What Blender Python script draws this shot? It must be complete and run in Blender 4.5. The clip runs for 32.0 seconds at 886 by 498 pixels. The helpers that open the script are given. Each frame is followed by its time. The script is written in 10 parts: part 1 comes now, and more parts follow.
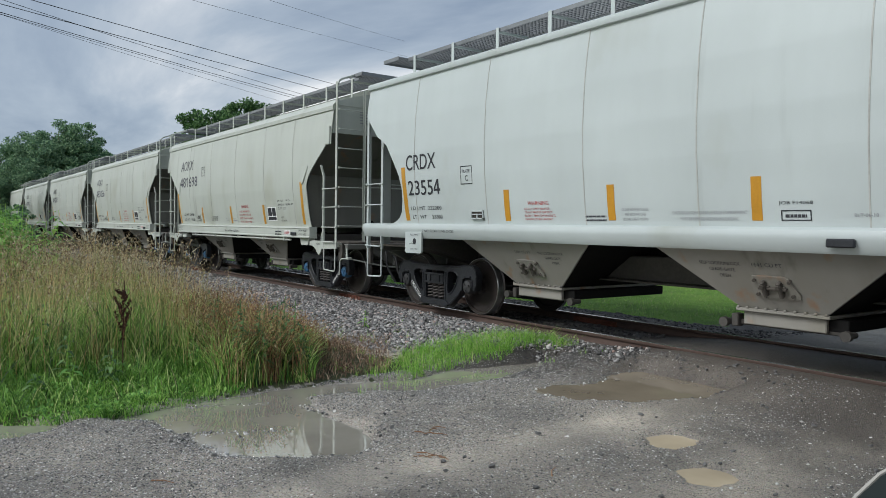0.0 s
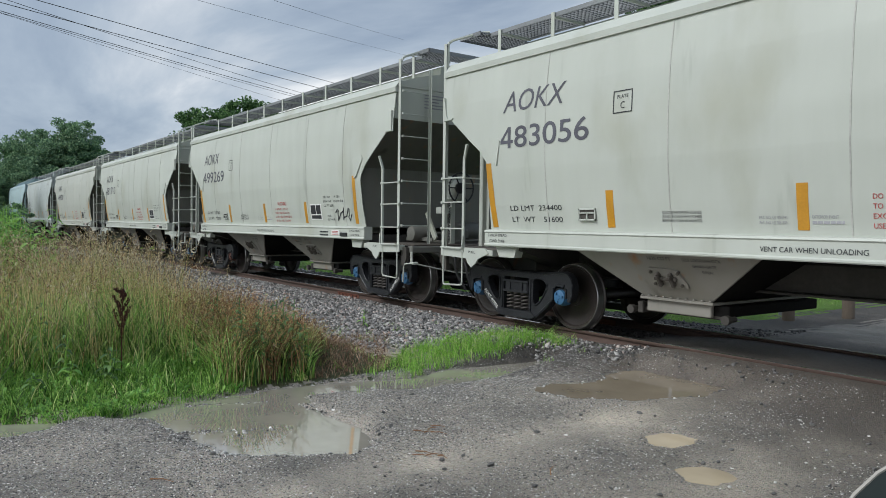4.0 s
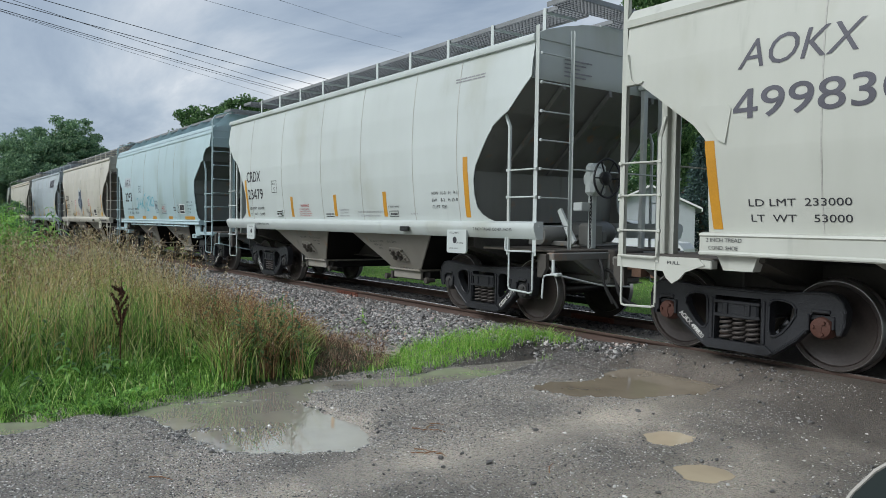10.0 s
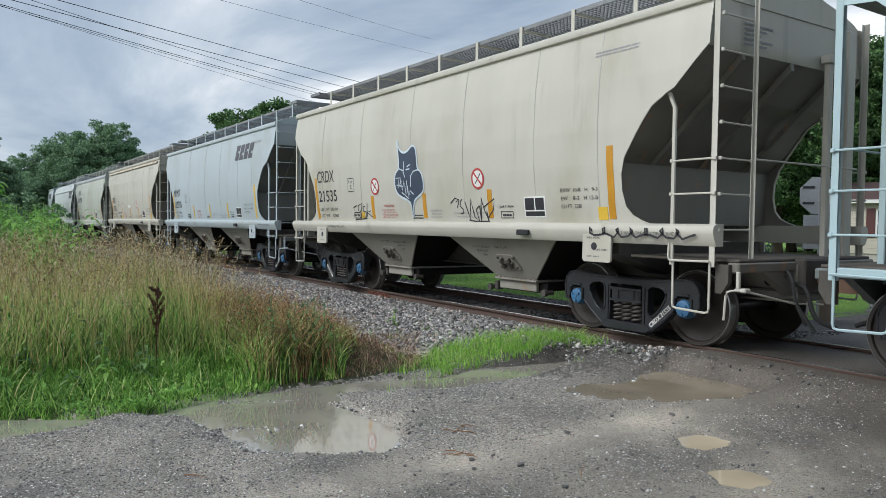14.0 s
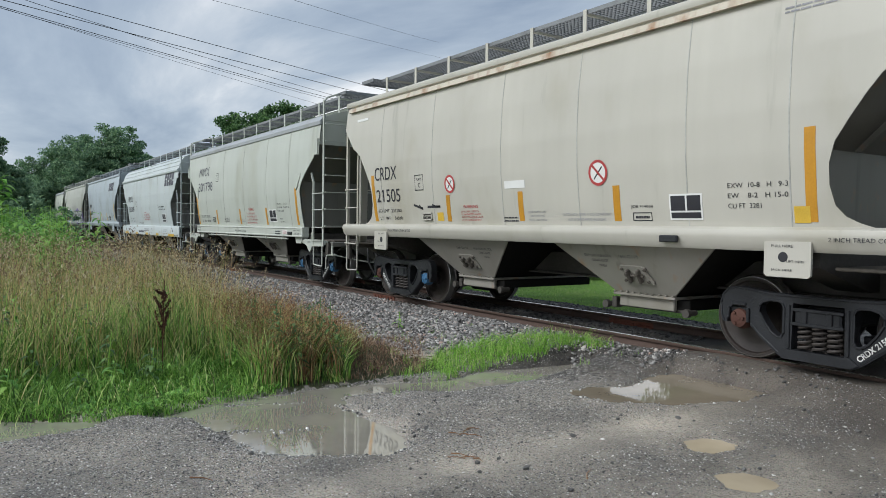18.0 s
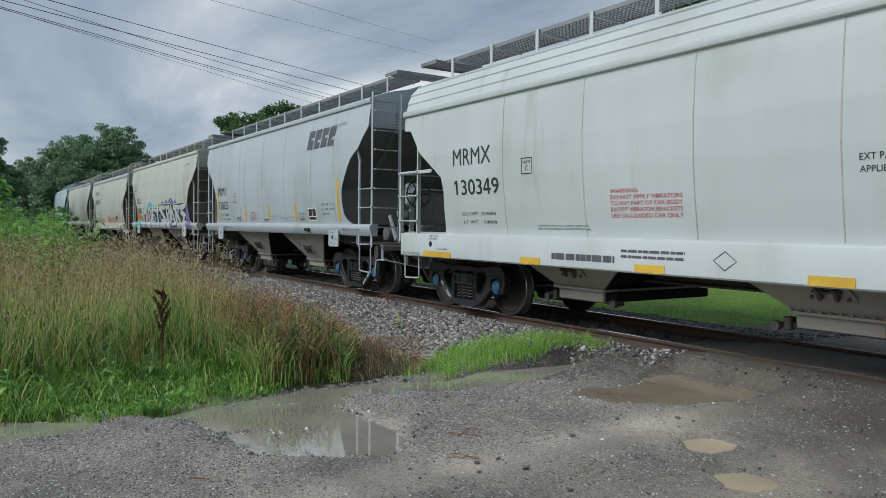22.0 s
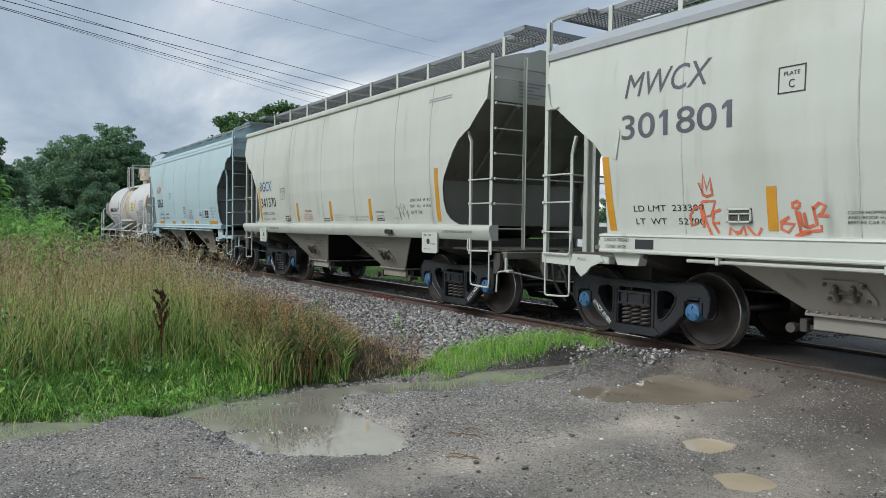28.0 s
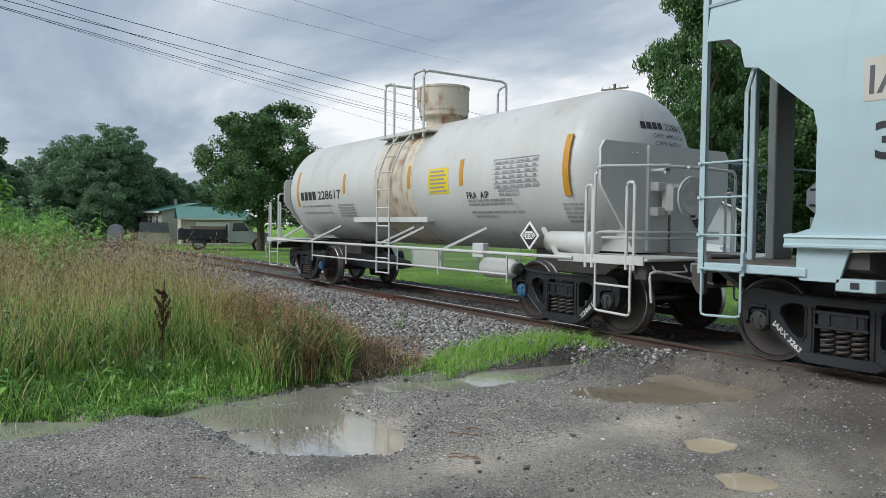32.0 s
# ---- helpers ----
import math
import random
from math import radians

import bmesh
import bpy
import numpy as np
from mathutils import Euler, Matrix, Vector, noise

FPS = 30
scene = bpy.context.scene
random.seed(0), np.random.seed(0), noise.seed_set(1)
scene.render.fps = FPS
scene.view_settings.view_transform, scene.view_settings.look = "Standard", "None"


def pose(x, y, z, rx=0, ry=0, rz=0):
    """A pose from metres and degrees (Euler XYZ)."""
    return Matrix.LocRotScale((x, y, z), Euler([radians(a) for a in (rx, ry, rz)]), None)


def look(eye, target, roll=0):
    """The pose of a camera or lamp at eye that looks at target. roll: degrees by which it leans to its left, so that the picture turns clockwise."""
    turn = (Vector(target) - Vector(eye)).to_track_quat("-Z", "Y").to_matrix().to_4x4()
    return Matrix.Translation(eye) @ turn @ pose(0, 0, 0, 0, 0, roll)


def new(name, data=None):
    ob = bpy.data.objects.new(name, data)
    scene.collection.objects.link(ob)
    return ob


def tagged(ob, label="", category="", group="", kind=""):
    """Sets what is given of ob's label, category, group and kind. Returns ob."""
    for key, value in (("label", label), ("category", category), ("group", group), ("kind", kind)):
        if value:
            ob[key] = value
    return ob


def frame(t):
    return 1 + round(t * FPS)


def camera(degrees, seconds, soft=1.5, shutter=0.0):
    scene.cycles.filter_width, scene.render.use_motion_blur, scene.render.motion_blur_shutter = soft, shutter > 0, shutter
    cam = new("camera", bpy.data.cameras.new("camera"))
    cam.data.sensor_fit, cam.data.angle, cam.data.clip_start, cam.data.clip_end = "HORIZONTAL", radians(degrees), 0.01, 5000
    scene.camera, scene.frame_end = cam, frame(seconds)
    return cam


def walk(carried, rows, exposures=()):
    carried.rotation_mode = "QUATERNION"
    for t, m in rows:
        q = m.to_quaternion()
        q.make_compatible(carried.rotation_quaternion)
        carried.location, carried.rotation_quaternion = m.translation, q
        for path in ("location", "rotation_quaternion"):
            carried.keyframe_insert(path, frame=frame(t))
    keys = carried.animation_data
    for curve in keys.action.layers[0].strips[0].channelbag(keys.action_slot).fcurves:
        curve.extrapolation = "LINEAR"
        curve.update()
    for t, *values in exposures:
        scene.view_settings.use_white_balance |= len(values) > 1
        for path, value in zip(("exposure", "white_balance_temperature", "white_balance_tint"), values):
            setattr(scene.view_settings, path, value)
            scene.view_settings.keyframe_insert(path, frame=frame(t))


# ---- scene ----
cam = camera(62.5, 32.0, 0.6)
EYE = Vector((6.943, -8.216, 1.423))


def aim(heading, tilt, roll):
    """The camera's pose from its heading, tilt and roll in degrees."""
    h, p = radians(heading), radians(tilt)
    way = Vector((math.cos(h) * math.cos(p), math.sin(h) * math.cos(p), math.sin(p)))
    return look(EYE, EYE + way, roll)


AIM = [
    (0, 144.138, -1.790, 0.792),
    (2, 144.114, -1.880, 0.787),
    (3.5, 144.071, -1.887, 0.811),
    (5.5, 143.972, -1.914, 0.829),
    (7.5, 143.886, -1.955, 0.764),
    (9, 143.845, -2.020, 0.811),
    (10, 143.950, -2.043, 0.839),
    (10.5, 144.058, -2.099, 0.775),
    (11, 144.256, -2.182, 0.737),
    (11.5, 144.561, -2.191, 0.645),
    (12, 145.047, -2.190, 0.664),
    (12.5, 145.482, -2.157, 0.655),
    (13, 145.859, -2.123, 0.688),
    (13.5, 146.159, -2.039, 0.770),
    (14, 146.391, -1.965, 0.748),
    (14.5, 146.549, -1.874, 0.728),
    (16.5, 146.766, -1.760, 0.730),
    (18, 146.815, -1.753, 0.713),
    (21, 146.795, -1.743, 0.690),
    (25.5, 146.692, -1.751, 0.743),
    (27.5, 146.701, -1.751, 0.728),
    (30, 146.808, -1.774, 0.620),
    (32, 146.821, -1.764, 0.710),
]
walk(cam, [(t, aim(h, p, r)) for t, h, p, r in AIM],
     [(0, 0.04), (2, 0.05), (6, 0.13), (10, 0.13), (12, 0.20), (14, 0.26), (17, 0.17), (19, 0.13), (20.5, 0.05), (22, -0.08), (23, 0.02), (25, 0.20), (27.5, 0.16), (29, 0.13), (32, 0.12)])


def travelled(t):
    """How far the train has rolled, in metres, at t seconds."""
    w = (t - 16) / 16
    return 111.53573 + 16 * (6.99574 * w + 0.06944 * w ** 2 / 2 + -0.01506 * w ** 3 / 3 + -0.05994 * w ** 4 / 4)

# ---- sky, sun ----
world = bpy.data.worlds.new("overcast_sky")
scene.world = world
world.use_nodes = True
wt = world.node_tree
wt.nodes.clear()


def node(tree, kind, **values):
    n = tree.nodes.new(kind)
    for key, value in values.items():
        n.inputs[key.replace("_", " ")].default_value = value
    return n


SKY_STRENGTH = 0.97
w_out = wt.nodes.new("ShaderNodeOutputWorld")
w_bg = wt.nodes.new("ShaderNodeBackground")
w_bg.inputs["Strength"].default_value = SKY_STRENGTH
w_sky = wt.nodes.new("ShaderNodeTexSky")
w_sky.sky_type = "NISHITA"
w_sky.sun_disc = False
w_sky.sun_elevation, w_sky.sun_rotation = radians(48), radians(205)
w_dim = wt.nodes.new("ShaderNodeVectorMath")
w_dim.operation = "SCALE"
w_dim.inputs["Scale"].default_value = 0.10
w_tc = wt.nodes.new("ShaderNodeTexCoord")
w_sep = wt.nodes.new("ShaderNodeSeparateXYZ")
w_up = wt.nodes.new("ShaderNodeMath")
w_up.operation = "MAXIMUM"
w_up.inputs[1].default_value = 0.0
w_lift = wt.nodes.new("ShaderNodeMath")
w_lift.operation = "ADD"
w_lift.inputs[1].default_value = 0.16
w_flat = wt.nodes.new("ShaderNodeVectorMath")
w_flat.operation = "DIVIDE"
w_comb = wt.nodes.new("ShaderNodeCombineXYZ")
w_noise = node(wt, "ShaderNodeTexNoise", Scale=0.62, Detail=9.0, Roughness=0.56, Distortion=0.45)
w_map = wt.nodes.new("ShaderNodeMapping")
w_map.inputs["Location"].default_value = (4.3, 1.7, 0.0)
w_map.inputs["Scale"].default_value = (0.75, 1.35, 1.0)
w_ramp = wt.nodes.new("ShaderNodeValToRGB")
for e, (p, c) in zip((w_ramp.color_ramp.elements[0], w_ramp.color_ramp.elements[1]), ((0.30, (0.27, 0.345, 0.46, 1)), (0.70, (0.97, 0.985, 1.0, 1)))):
    e.position, e.color = p, c
e = w_ramp.color_ramp.elements.new(0.47)
e.color = (0.42, 0.50, 0.60, 1)
e = w_ramp.color_ramp.elements.new(0.58)
e.color = (0.60, 0.66, 0.73, 1)
w_mix = wt.nodes.new("ShaderNodeMix")
w_mix.data_type = "RGBA"
w_mix.inputs[0].default_value = 0.88
L = wt.links.new
L(w_tc.outputs["Generated"], w_sep.inputs[0])
L(w_sep.outputs["Z"], w_up.inputs[0])
L(w_up.outputs[0], w_lift.inputs[0])
for k in range(3):
    L(w_lift.outputs[0], w_comb.inputs[k])
L(w_tc.outputs["Generated"], w_flat.inputs[0])
L(w_comb.outputs[0], w_flat.inputs[1])
L(w_flat.outputs[0], w_map.inputs["Vector"])
L(w_map.outputs[0], w_noise.inputs["Vector"])
# banks stand brighter towards the horizon
w_low = wt.nodes.new("ShaderNodeMapRange")
for key, value in (("From Min", 0.03), ("From Max", 0.42), ("To Min", 0.10), ("To Max", -0.01)):
    w_low.inputs[key].default_value = value
w_sum = wt.nodes.new("ShaderNodeMath")
w_gain = wt.nodes.new("ShaderNodeMath")
w_gain.operation = "MULTIPLY_ADD"
w_gain.inputs[1].default_value, w_gain.inputs[2].default_value = 1.45, -0.235
L(w_sep.outputs["Z"], w_low.inputs["Value"])
L(w_noise.outputs["Fac"], w_gain.inputs[0])
L(w_gain.outputs[0], w_sum.inputs[0])
L(w_low.outputs[0], w_sum.inputs[1])
L(w_sum.outputs[0], w_ramp.inputs[0])
L(w_sky.outputs[0], w_dim.inputs[0])
L(w_dim.outputs[0], w_mix.inputs[6])
L(w_ramp.outputs[0], w_mix.inputs[7])
L(w_mix.outputs[2], w_bg.inputs["Color"])
L(w_bg.outputs[0], w_out.inputs["Surface"])

sun = new("sun", bpy.data.lights.new("sun", "SUN"))
sun.data.energy, sun.data.angle, sun.data.color = 2.4, radians(30), (0.94, 0.965, 0.975)
sun.matrix_world = look((-6, -30, 27), (0, 0, 0))
scene.view_settings.exposure = 0.13


# ---- materials ----
def ramp(tree, stops):
    r = tree.nodes.new("ShaderNodeValToRGB")
    els = r.color_ramp.elements
    els[0].position, els[0].color = stops[0][0], (*stops[0][1], 1)
    els[1].position, els[1].color = stops[-1][0], (*stops[-1][1], 1)
    for p, c in stops[1:-1]:
        els.new(p).color = (*c, 1)
    return r


def material(name, rough=0.6, metal=0.0, spec=0.5):
    m = bpy.data.materials.new(name)
    m.use_nodes = True
    t = m.node_tree
    b = t.nodes["Principled BSDF"]
    b.inputs["Roughness"].default_value = rough
    b.inputs["Metallic"].default_value = metal
    b.inputs["Specular IOR Level"].default_value = spec
    return m, t, b


def tint(c, k):
    return tuple(min(1, v * k) for v in c)


def plain(name, c, rough=0.6, metal=0.0, vary=0.18, scale=6.0, bump=0.15, spec=0.5, stretch=(1, 1, 1), alt=None):
    """A surface of one colour with stains at two scales and fine relief."""
    m, t, b = material(name, rough, metal, spec)
    tc = t.nodes.new("ShaderNodeTexCoord")
    mp = t.nodes.new("ShaderNodeMapping")
    mp.inputs["Scale"].default_value = stretch
    t.links.new(tc.outputs["Object"], mp.inputs["Vector"])
    oi = t.nodes.new("ShaderNodeObjectInfo")
    big = t.nodes.new("ShaderNodeTexNoise")
    big.noise_dimensions = "4D"
    big.inputs["Scale"].default_value, big.inputs["Detail"].default_value, big.inputs["Roughness"].default_value = scale * 0.25, 6, 0.6
    fine = node(t, "ShaderNodeTexNoise", Scale=scale * 6, Detail=4.0)
    t.links.new(mp.outputs[0], big.inputs["Vector"])
    mul = t.nodes.new("ShaderNodeMath")
    mul.operation = "MULTIPLY"
    mul.inputs[1].default_value = 37.0
    t.links.new(oi.outputs["Random"], mul.inputs[0])
    t.links.new(mul.outputs[0], big.inputs["W"])
    t.links.new(mp.outputs[0], fine.inputs["Vector"])
    r = ramp(t, [(0.3, alt or tint(c, 1 - vary)), (0.52, c), (0.75, tint(c, 1 + vary * 0.5))])
    t.links.new(big.outputs["Fac"], r.inputs[0])
    mix = t.nodes.new("ShaderNodeMix")
    mix.data_type, mix.blend_type = "RGBA", "OVERLAY"
    mix.inputs[0].default_value = min(0.6, vary * 1.5)
    t.links.new(r.outputs[0], mix.inputs[6])
    t.links.new(fine.outputs["Color"], mix.inputs[7])
    hs = t.nodes.new("ShaderNodeHueSaturation")
    hs.inputs["Saturation"].default_value = 1.0
    t.links.new(mix.outputs[2], hs.inputs["Color"])
    bw = ramp(t, [(0.35, (0.42, 0.42, 0.42)), (0.65, (0.58, 0.58, 0.58))])
    t.links.new(fine.outputs["Fac"], bw.inputs[0])
    t.links.new(bw.outputs[0], mix.inputs[7])
    t.links.new(hs.outputs[0], b.inputs["Base Color"])
    bp = t.nodes.new("ShaderNodeBump")
    bp.inputs["Strength"].default_value, bp.inputs["Distance"].default_value = bump, 0.01
    t.links.new(fine.outputs["Fac"], bp.inputs["Height"])
    t.links.new(bp.outputs[0], b.inputs["Normal"])
    return m


def car_paint(name, c, dirt=0.5, rust=0.0):
    """Railcar enamel: faint vertical rain streaks, road dirt and a touch of rust."""
    m, t, b = material(name, 0.42, 0.0, 0.45)
    tc = t.nodes.new("ShaderNodeTexCoord")
    oi = t.nodes.new("ShaderNodeObjectInfo")
    mul = t.nodes.new("ShaderNodeMath")
    mul.operation = "MULTIPLY"
    mul.inputs[1].default_value = 53.0
    t.links.new(oi.outputs["Random"], mul.inputs[0])

    def noise_at(stretch, scale, detail):
        mp = t.nodes.new("ShaderNodeMapping")
        mp.inputs["Scale"].default_value = stretch
        n = t.nodes.new("ShaderNodeTexNoise")
        n.noise_dimensions = "4D"
        n.inputs["Scale"].default_value, n.inputs["Detail"].default_value = scale, detail
        t.links.new(tc.outputs["Object"], mp.inputs["Vector"])
        t.links.new(mp.outputs[0], n.inputs["Vector"])
        t.links.new(mul.outputs[0], n.inputs["W"])
        return n

    streak = noise_at((1.0, 1.0, 0.10), 4.2, 5)
    blotch = noise_at((1.0, 1.0, 0.55), 0.9, 6)
    fine = noise_at((1, 1, 1), 55, 3)
    dirty = tint((c[0] * 0.80, c[1] * 0.78, c[2] * 0.72), 1.0)
    r1 = ramp(t, [(0.28, dirty), (0.44, tint(c, 0.95)), (0.60, c), (0.76, tint(c, 1.07))])
    t.links.new(blotch.outputs["Fac"], r1.inputs[0])
    r2 = ramp(t, [(0.24, (0.45, 0.44, 0.41)), (0.38, (0.93, 0.93, 0.92)), (0.60, (1, 1, 1)), (0.80, (1.0, 1.0, 1.0))])
    t.links.new(streak.outputs["Fac"], r2.inputs[0])
    mix = t.nodes.new("ShaderNodeMix")
    mix.data_type, mix.blend_type = "RGBA", "MULTIPLY"
    mix.inputs[0].default_value = dirt
    t.links.new(r1.outputs[0], mix.inputs[6])
    t.links.new(r2.outputs[0], mix.inputs[7])
    last = mix
    if rust:
        rn = noise_at((1.4, 1.4, 0.8), 3.4, 8)
        rr = ramp(t, [(0.62 - rust * 0.12, (0, 0, 0)), (0.80 - rust * 0.12, (1, 1, 1))])
        t.links.new(rn.outputs["Fac"], rr.inputs[0])
        mx = t.nodes.new("ShaderNodeMix")
        mx.data_type = "RGBA"
        mx.inputs[7].default_value = (0.30, 0.15, 0.07, 1)
        t.links.new(rr.outputs[0], mx.inputs[0])
        t.links.new(mix.outputs[2], mx.inputs[6])
        last = mx
    t.links.new(last.outputs[2], b.inputs["Base Color"])
    rg = t.nodes.new("ShaderNodeMapRange")
    rg.inputs["To Min"].default_value, rg.inputs["To Max"].default_value = 0.34, 0.55
    t.links.new(blotch.outputs["Fac"], rg.inputs["Value"])
    t.links.new(rg.outputs[0], b.inputs["Roughness"])
    bp = t.nodes.new("ShaderNodeBump")
    bp.inputs["Strength"].default_value, bp.inputs["Distance"].default_value = 0.25, 0.03
    t.links.new(blotch.outputs["Fac"], bp.inputs["Height"])
    bp2 = t.nodes.new("ShaderNodeBump")
    bp2.inputs["Strength"].default_value, bp2.inputs["Distance"].default_value = 0.06, 0.004
    t.links.new(fine.outputs["Fac"], bp2.inputs["Height"])
    t.links.new(bp.outputs[0], bp2.inputs["Normal"])
    t.links.new(bp2.outputs[0], b.inputs["Normal"])
    return m


def island_mix(name, stops, rough=0.85, spec=0.3, translucent=0.0):
    """A scatter of many small pieces, each of its own shade."""
    m, t, b = material(name, rough, 0.0, spec)
    g = t.nodes.new("ShaderNodeNewGeometry")
    r = ramp(t, stops)
    t.links.new(g.outputs["Random Per Island"], r.inputs[0])
    n = node(t, "ShaderNodeTexNoise", Scale=1.3, Detail=3.0)
    tc = t.nodes.new("ShaderNodeTexCoord")
    t.links.new(tc.outputs["Object"], n.inputs["Vector"])
    mix = t.nodes.new("ShaderNodeMix")
    mix.data_type, mix.blend_type = "RGBA", "OVERLAY"
    mix.inputs[0].default_value = 0.35
    t.links.new(r.outputs[0], mix.inputs[6])
    t.links.new(n.outputs["Fac"], mix.inputs[7])
    t.links.new(mix.outputs[2], b.inputs["Base Color"])
    if translucent:
        tr = t.nodes.new("ShaderNodeBsdfTranslucent")
        ms = t.nodes.new("ShaderNodeMixShader")
        ms.inputs[0].default_value = translucent
        t.links.new(mix.outputs[2], tr.inputs["Color"])
        t.links.new(b.outputs[0], ms.inputs[1])
        t.links.new(tr.outputs[0], ms.inputs[2])
        t.links.new(ms.outputs[0], t.nodes["Material Output"].inputs["Surface"])
    return m


PAINT_RGB = {"white": (0.496, 0.540, 0.530), "cream": (0.482, 0.506, 0.458), "beige": (0.498, 0.479, 0.423), "blue_grey": (0.412, 0.468, 0.503), "sky_blue": (0.376, 0.493, 0.526), "cold_white": (0.498, 0.545, 0.550), "grey": (0.480, 0.495, 0.448), "tank": (0.545, 0.548, 0.532), "tank_rust": (0.583, 0.526, 0.432)}
PAINT = {
    "white": car_paint("white_enamel", PAINT_RGB["white"], 0.25),
    "cream": car_paint("cream_grey_enamel", PAINT_RGB["cream"], 0.55),
    "beige": car_paint("beige_enamel", PAINT_RGB["beige"], 0.5),
    "blue_grey": car_paint("blue_grey_enamel", PAINT_RGB["blue_grey"], 0.35),
    "sky_blue": car_paint("light_blue_enamel", PAINT_RGB["sky_blue"], 0.3),
    "cold_white": car_paint("cold_white_enamel", PAINT_RGB["cold_white"], 0.35),
    "grey": car_paint("warm_grey_enamel", PAINT_RGB["grey"], 0.5),
    "tank": car_paint("tank_white_enamel", PAINT_RGB["tank"], 0.5),
    "tank_rust": car_paint("rusty_white_enamel", PAINT_RGB["tank_rust"], 0.6, 0.9),
}
# grime colour that also carries the shade on the car ends
END_MATS = {key: car_paint("grimy_shaded_" + key + "_end", tuple(0.20 * v + 0.18 * w for v, w in zip(PAINT_RGB[key], (0.40, 0.37, 0.33))), 0.85, 0.10) for key in PAINT_RGB}
# black for brake dust and for the deep shade under the cars
SOOT_SHADE = plain("soot_shade_black_steel", (0.013, 0.0125, 0.012), 0.85, 0.0, 0.4, 4, 0.2, 0.1)
CHORDGREY = car_paint("grey_primer_enamel", (0.34, 0.36, 0.375), 0.4)
CHUTE = car_paint("dusty_chute_enamel", (0.275, 0.26, 0.23), 0.8, 0.12)
DECK = plain("grimy_deck_steel", (0.095, 0.083, 0.070), 0.75, 0.0, 0.4, 5)
SILL = plain("grimy_sill_enamel", (0.06, 0.054, 0.047), 0.7, 0.0, 0.4, 4)
CAST = plain("black_cast_steel", (0.024, 0.0255, 0.029), 0.42, 0.0, 0.5, 7, 0.5, 0.32)
WHEEL = plain("dark_wheel_steel", (0.042, 0.034, 0.031), 0.36, 0.2, 0.5, 6, 0.15, 0.5)
TREAD = plain("bright_worn_tread", (0.45, 0.44, 0.43), 0.28, 0.9, 0.2, 12)
SPRING = plain("rusty_spring_steel", (0.075, 0.065, 0.060), 0.6, 0.3, 0.4, 9)
CAP_BLUE = plain("blue_cap_paint", (0.04, 0.13, 0.25), 0.5, 0.0, 0.35, 14)
CAP_RUST = plain("rusty_cap_steel", (0.085, 0.035, 0.025), 0.75, 0.2, 0.4, 14)
CAP_DARK = plain("dark_cap_steel", (0.05, 0.05, 0.05), 0.55, 0.4, 0.3, 14)
GRATE = plain("galvanised_grating", (0.24, 0.25, 0.26), 0.5, 0.6, 0.25, 8)
BLACK = plain("black_stencil_paint", (0.022, 0.022, 0.028), 0.6, 0, 0.2, 9, 0.05)
SLATE = plain("faded_slate_paint", (0.085, 0.085, 0.105), 0.6, 0, 0.3, 9, 0.05)
GREYINK = plain("faded_grey_lettering", (0.30, 0.30, 0.32), 0.6, 0, 0.3, 9, 0.05)
RED = plain("red_stencil_paint", (0.42, 0.05, 0.05), 0.6, 0, 0.25, 9, 0.05)
ORANGE = plain("amber_reflective_tape", (0.52, 0.25, 0.025), 0.35, 0, 0.2, 9, 0.05)
YELLOW = plain("yellow_reflective_tape", (0.62, 0.40, 0.05), 0.4, 0, 0.2, 9, 0.05)
STENCIL = plain("worn_white_stencil", (0.60, 0.60, 0.58), 0.6, 0, 0.5, 30, 0.05, alt=(0.08, 0.08, 0.08))
LEMON = plain("bright_yellow_notice", (0.72, 0.56, 0.03), 0.45, 0, 0.1, 9, 0.05)
WHITE = plain("white_marking_paint", (0.72, 0.72, 0.70), 0.55, 0, 0.12, 9, 0.05)
HALO = plain("pale_blue_spray_paint", (0.50, 0.58, 0.64), 0.6, 0, 0.3, 9, 0.05)
MAGENTA = plain("magenta_spray_paint", (0.26, 0.05, 0.17), 0.6, 0, 0.3, 9, 0.05)
CYAN = plain("cyan_spray_paint", (0.08, 0.42, 0.52), 0.6, 0, 0.2, 9, 0.05)
REDSPRAY = plain("red_spray_paint", (0.55, 0.13, 0.06), 0.6, 0, 0.3, 9, 0.05)
PURPLE = plain("purple_spray_paint", (0.20, 0.13, 0.42), 0.6, 0, 0.25, 9, 0.05)
SILVER = plain("silver_spray_paint", (0.46, 0.50, 0.51), 0.5, 0.0, 0.2, 9, 0.05)
NAVY = plain("navy_spray_paint", (0.035, 0.05, 0.085), 0.6, 0, 0.4, 9, 0.05)
LIME = plain("lime_spray_paint", (0.35, 0.55, 0.25), 0.6, 0, 0.2, 9, 0.05)
RUBBER = plain("black_rubber", (0.02, 0.02, 0.02), 0.7, 0, 0.2, 9)
COUPLER = plain("rusty_coupler_steel", (0.13, 0.075, 0.05), 0.75, 0.2, 0.4, 8, 0.3)
RAIL = plain("rusty_rail_steel", (0.095, 0.062, 0.050), 0.7, 0.3, 0.35, 5, 0.3, stretch=(0.3, 1, 1))
RAILTOP = plain("polished_rail_head", (0.50, 0.49, 0.48), 0.25, 0.95, 0.15, 9, 0.05)
TIE = plain("tarred_timber_tie", (0.05, 0.042, 0.036), 0.9, 0, 0.4, 5, 0.4, stretch=(1, 0.2, 1))
BARK = plain("grey_brown_bark", (0.11, 0.085, 0.065), 0.95, 0, 0.4, 6, 0.8, stretch=(1, 1, 0.25))
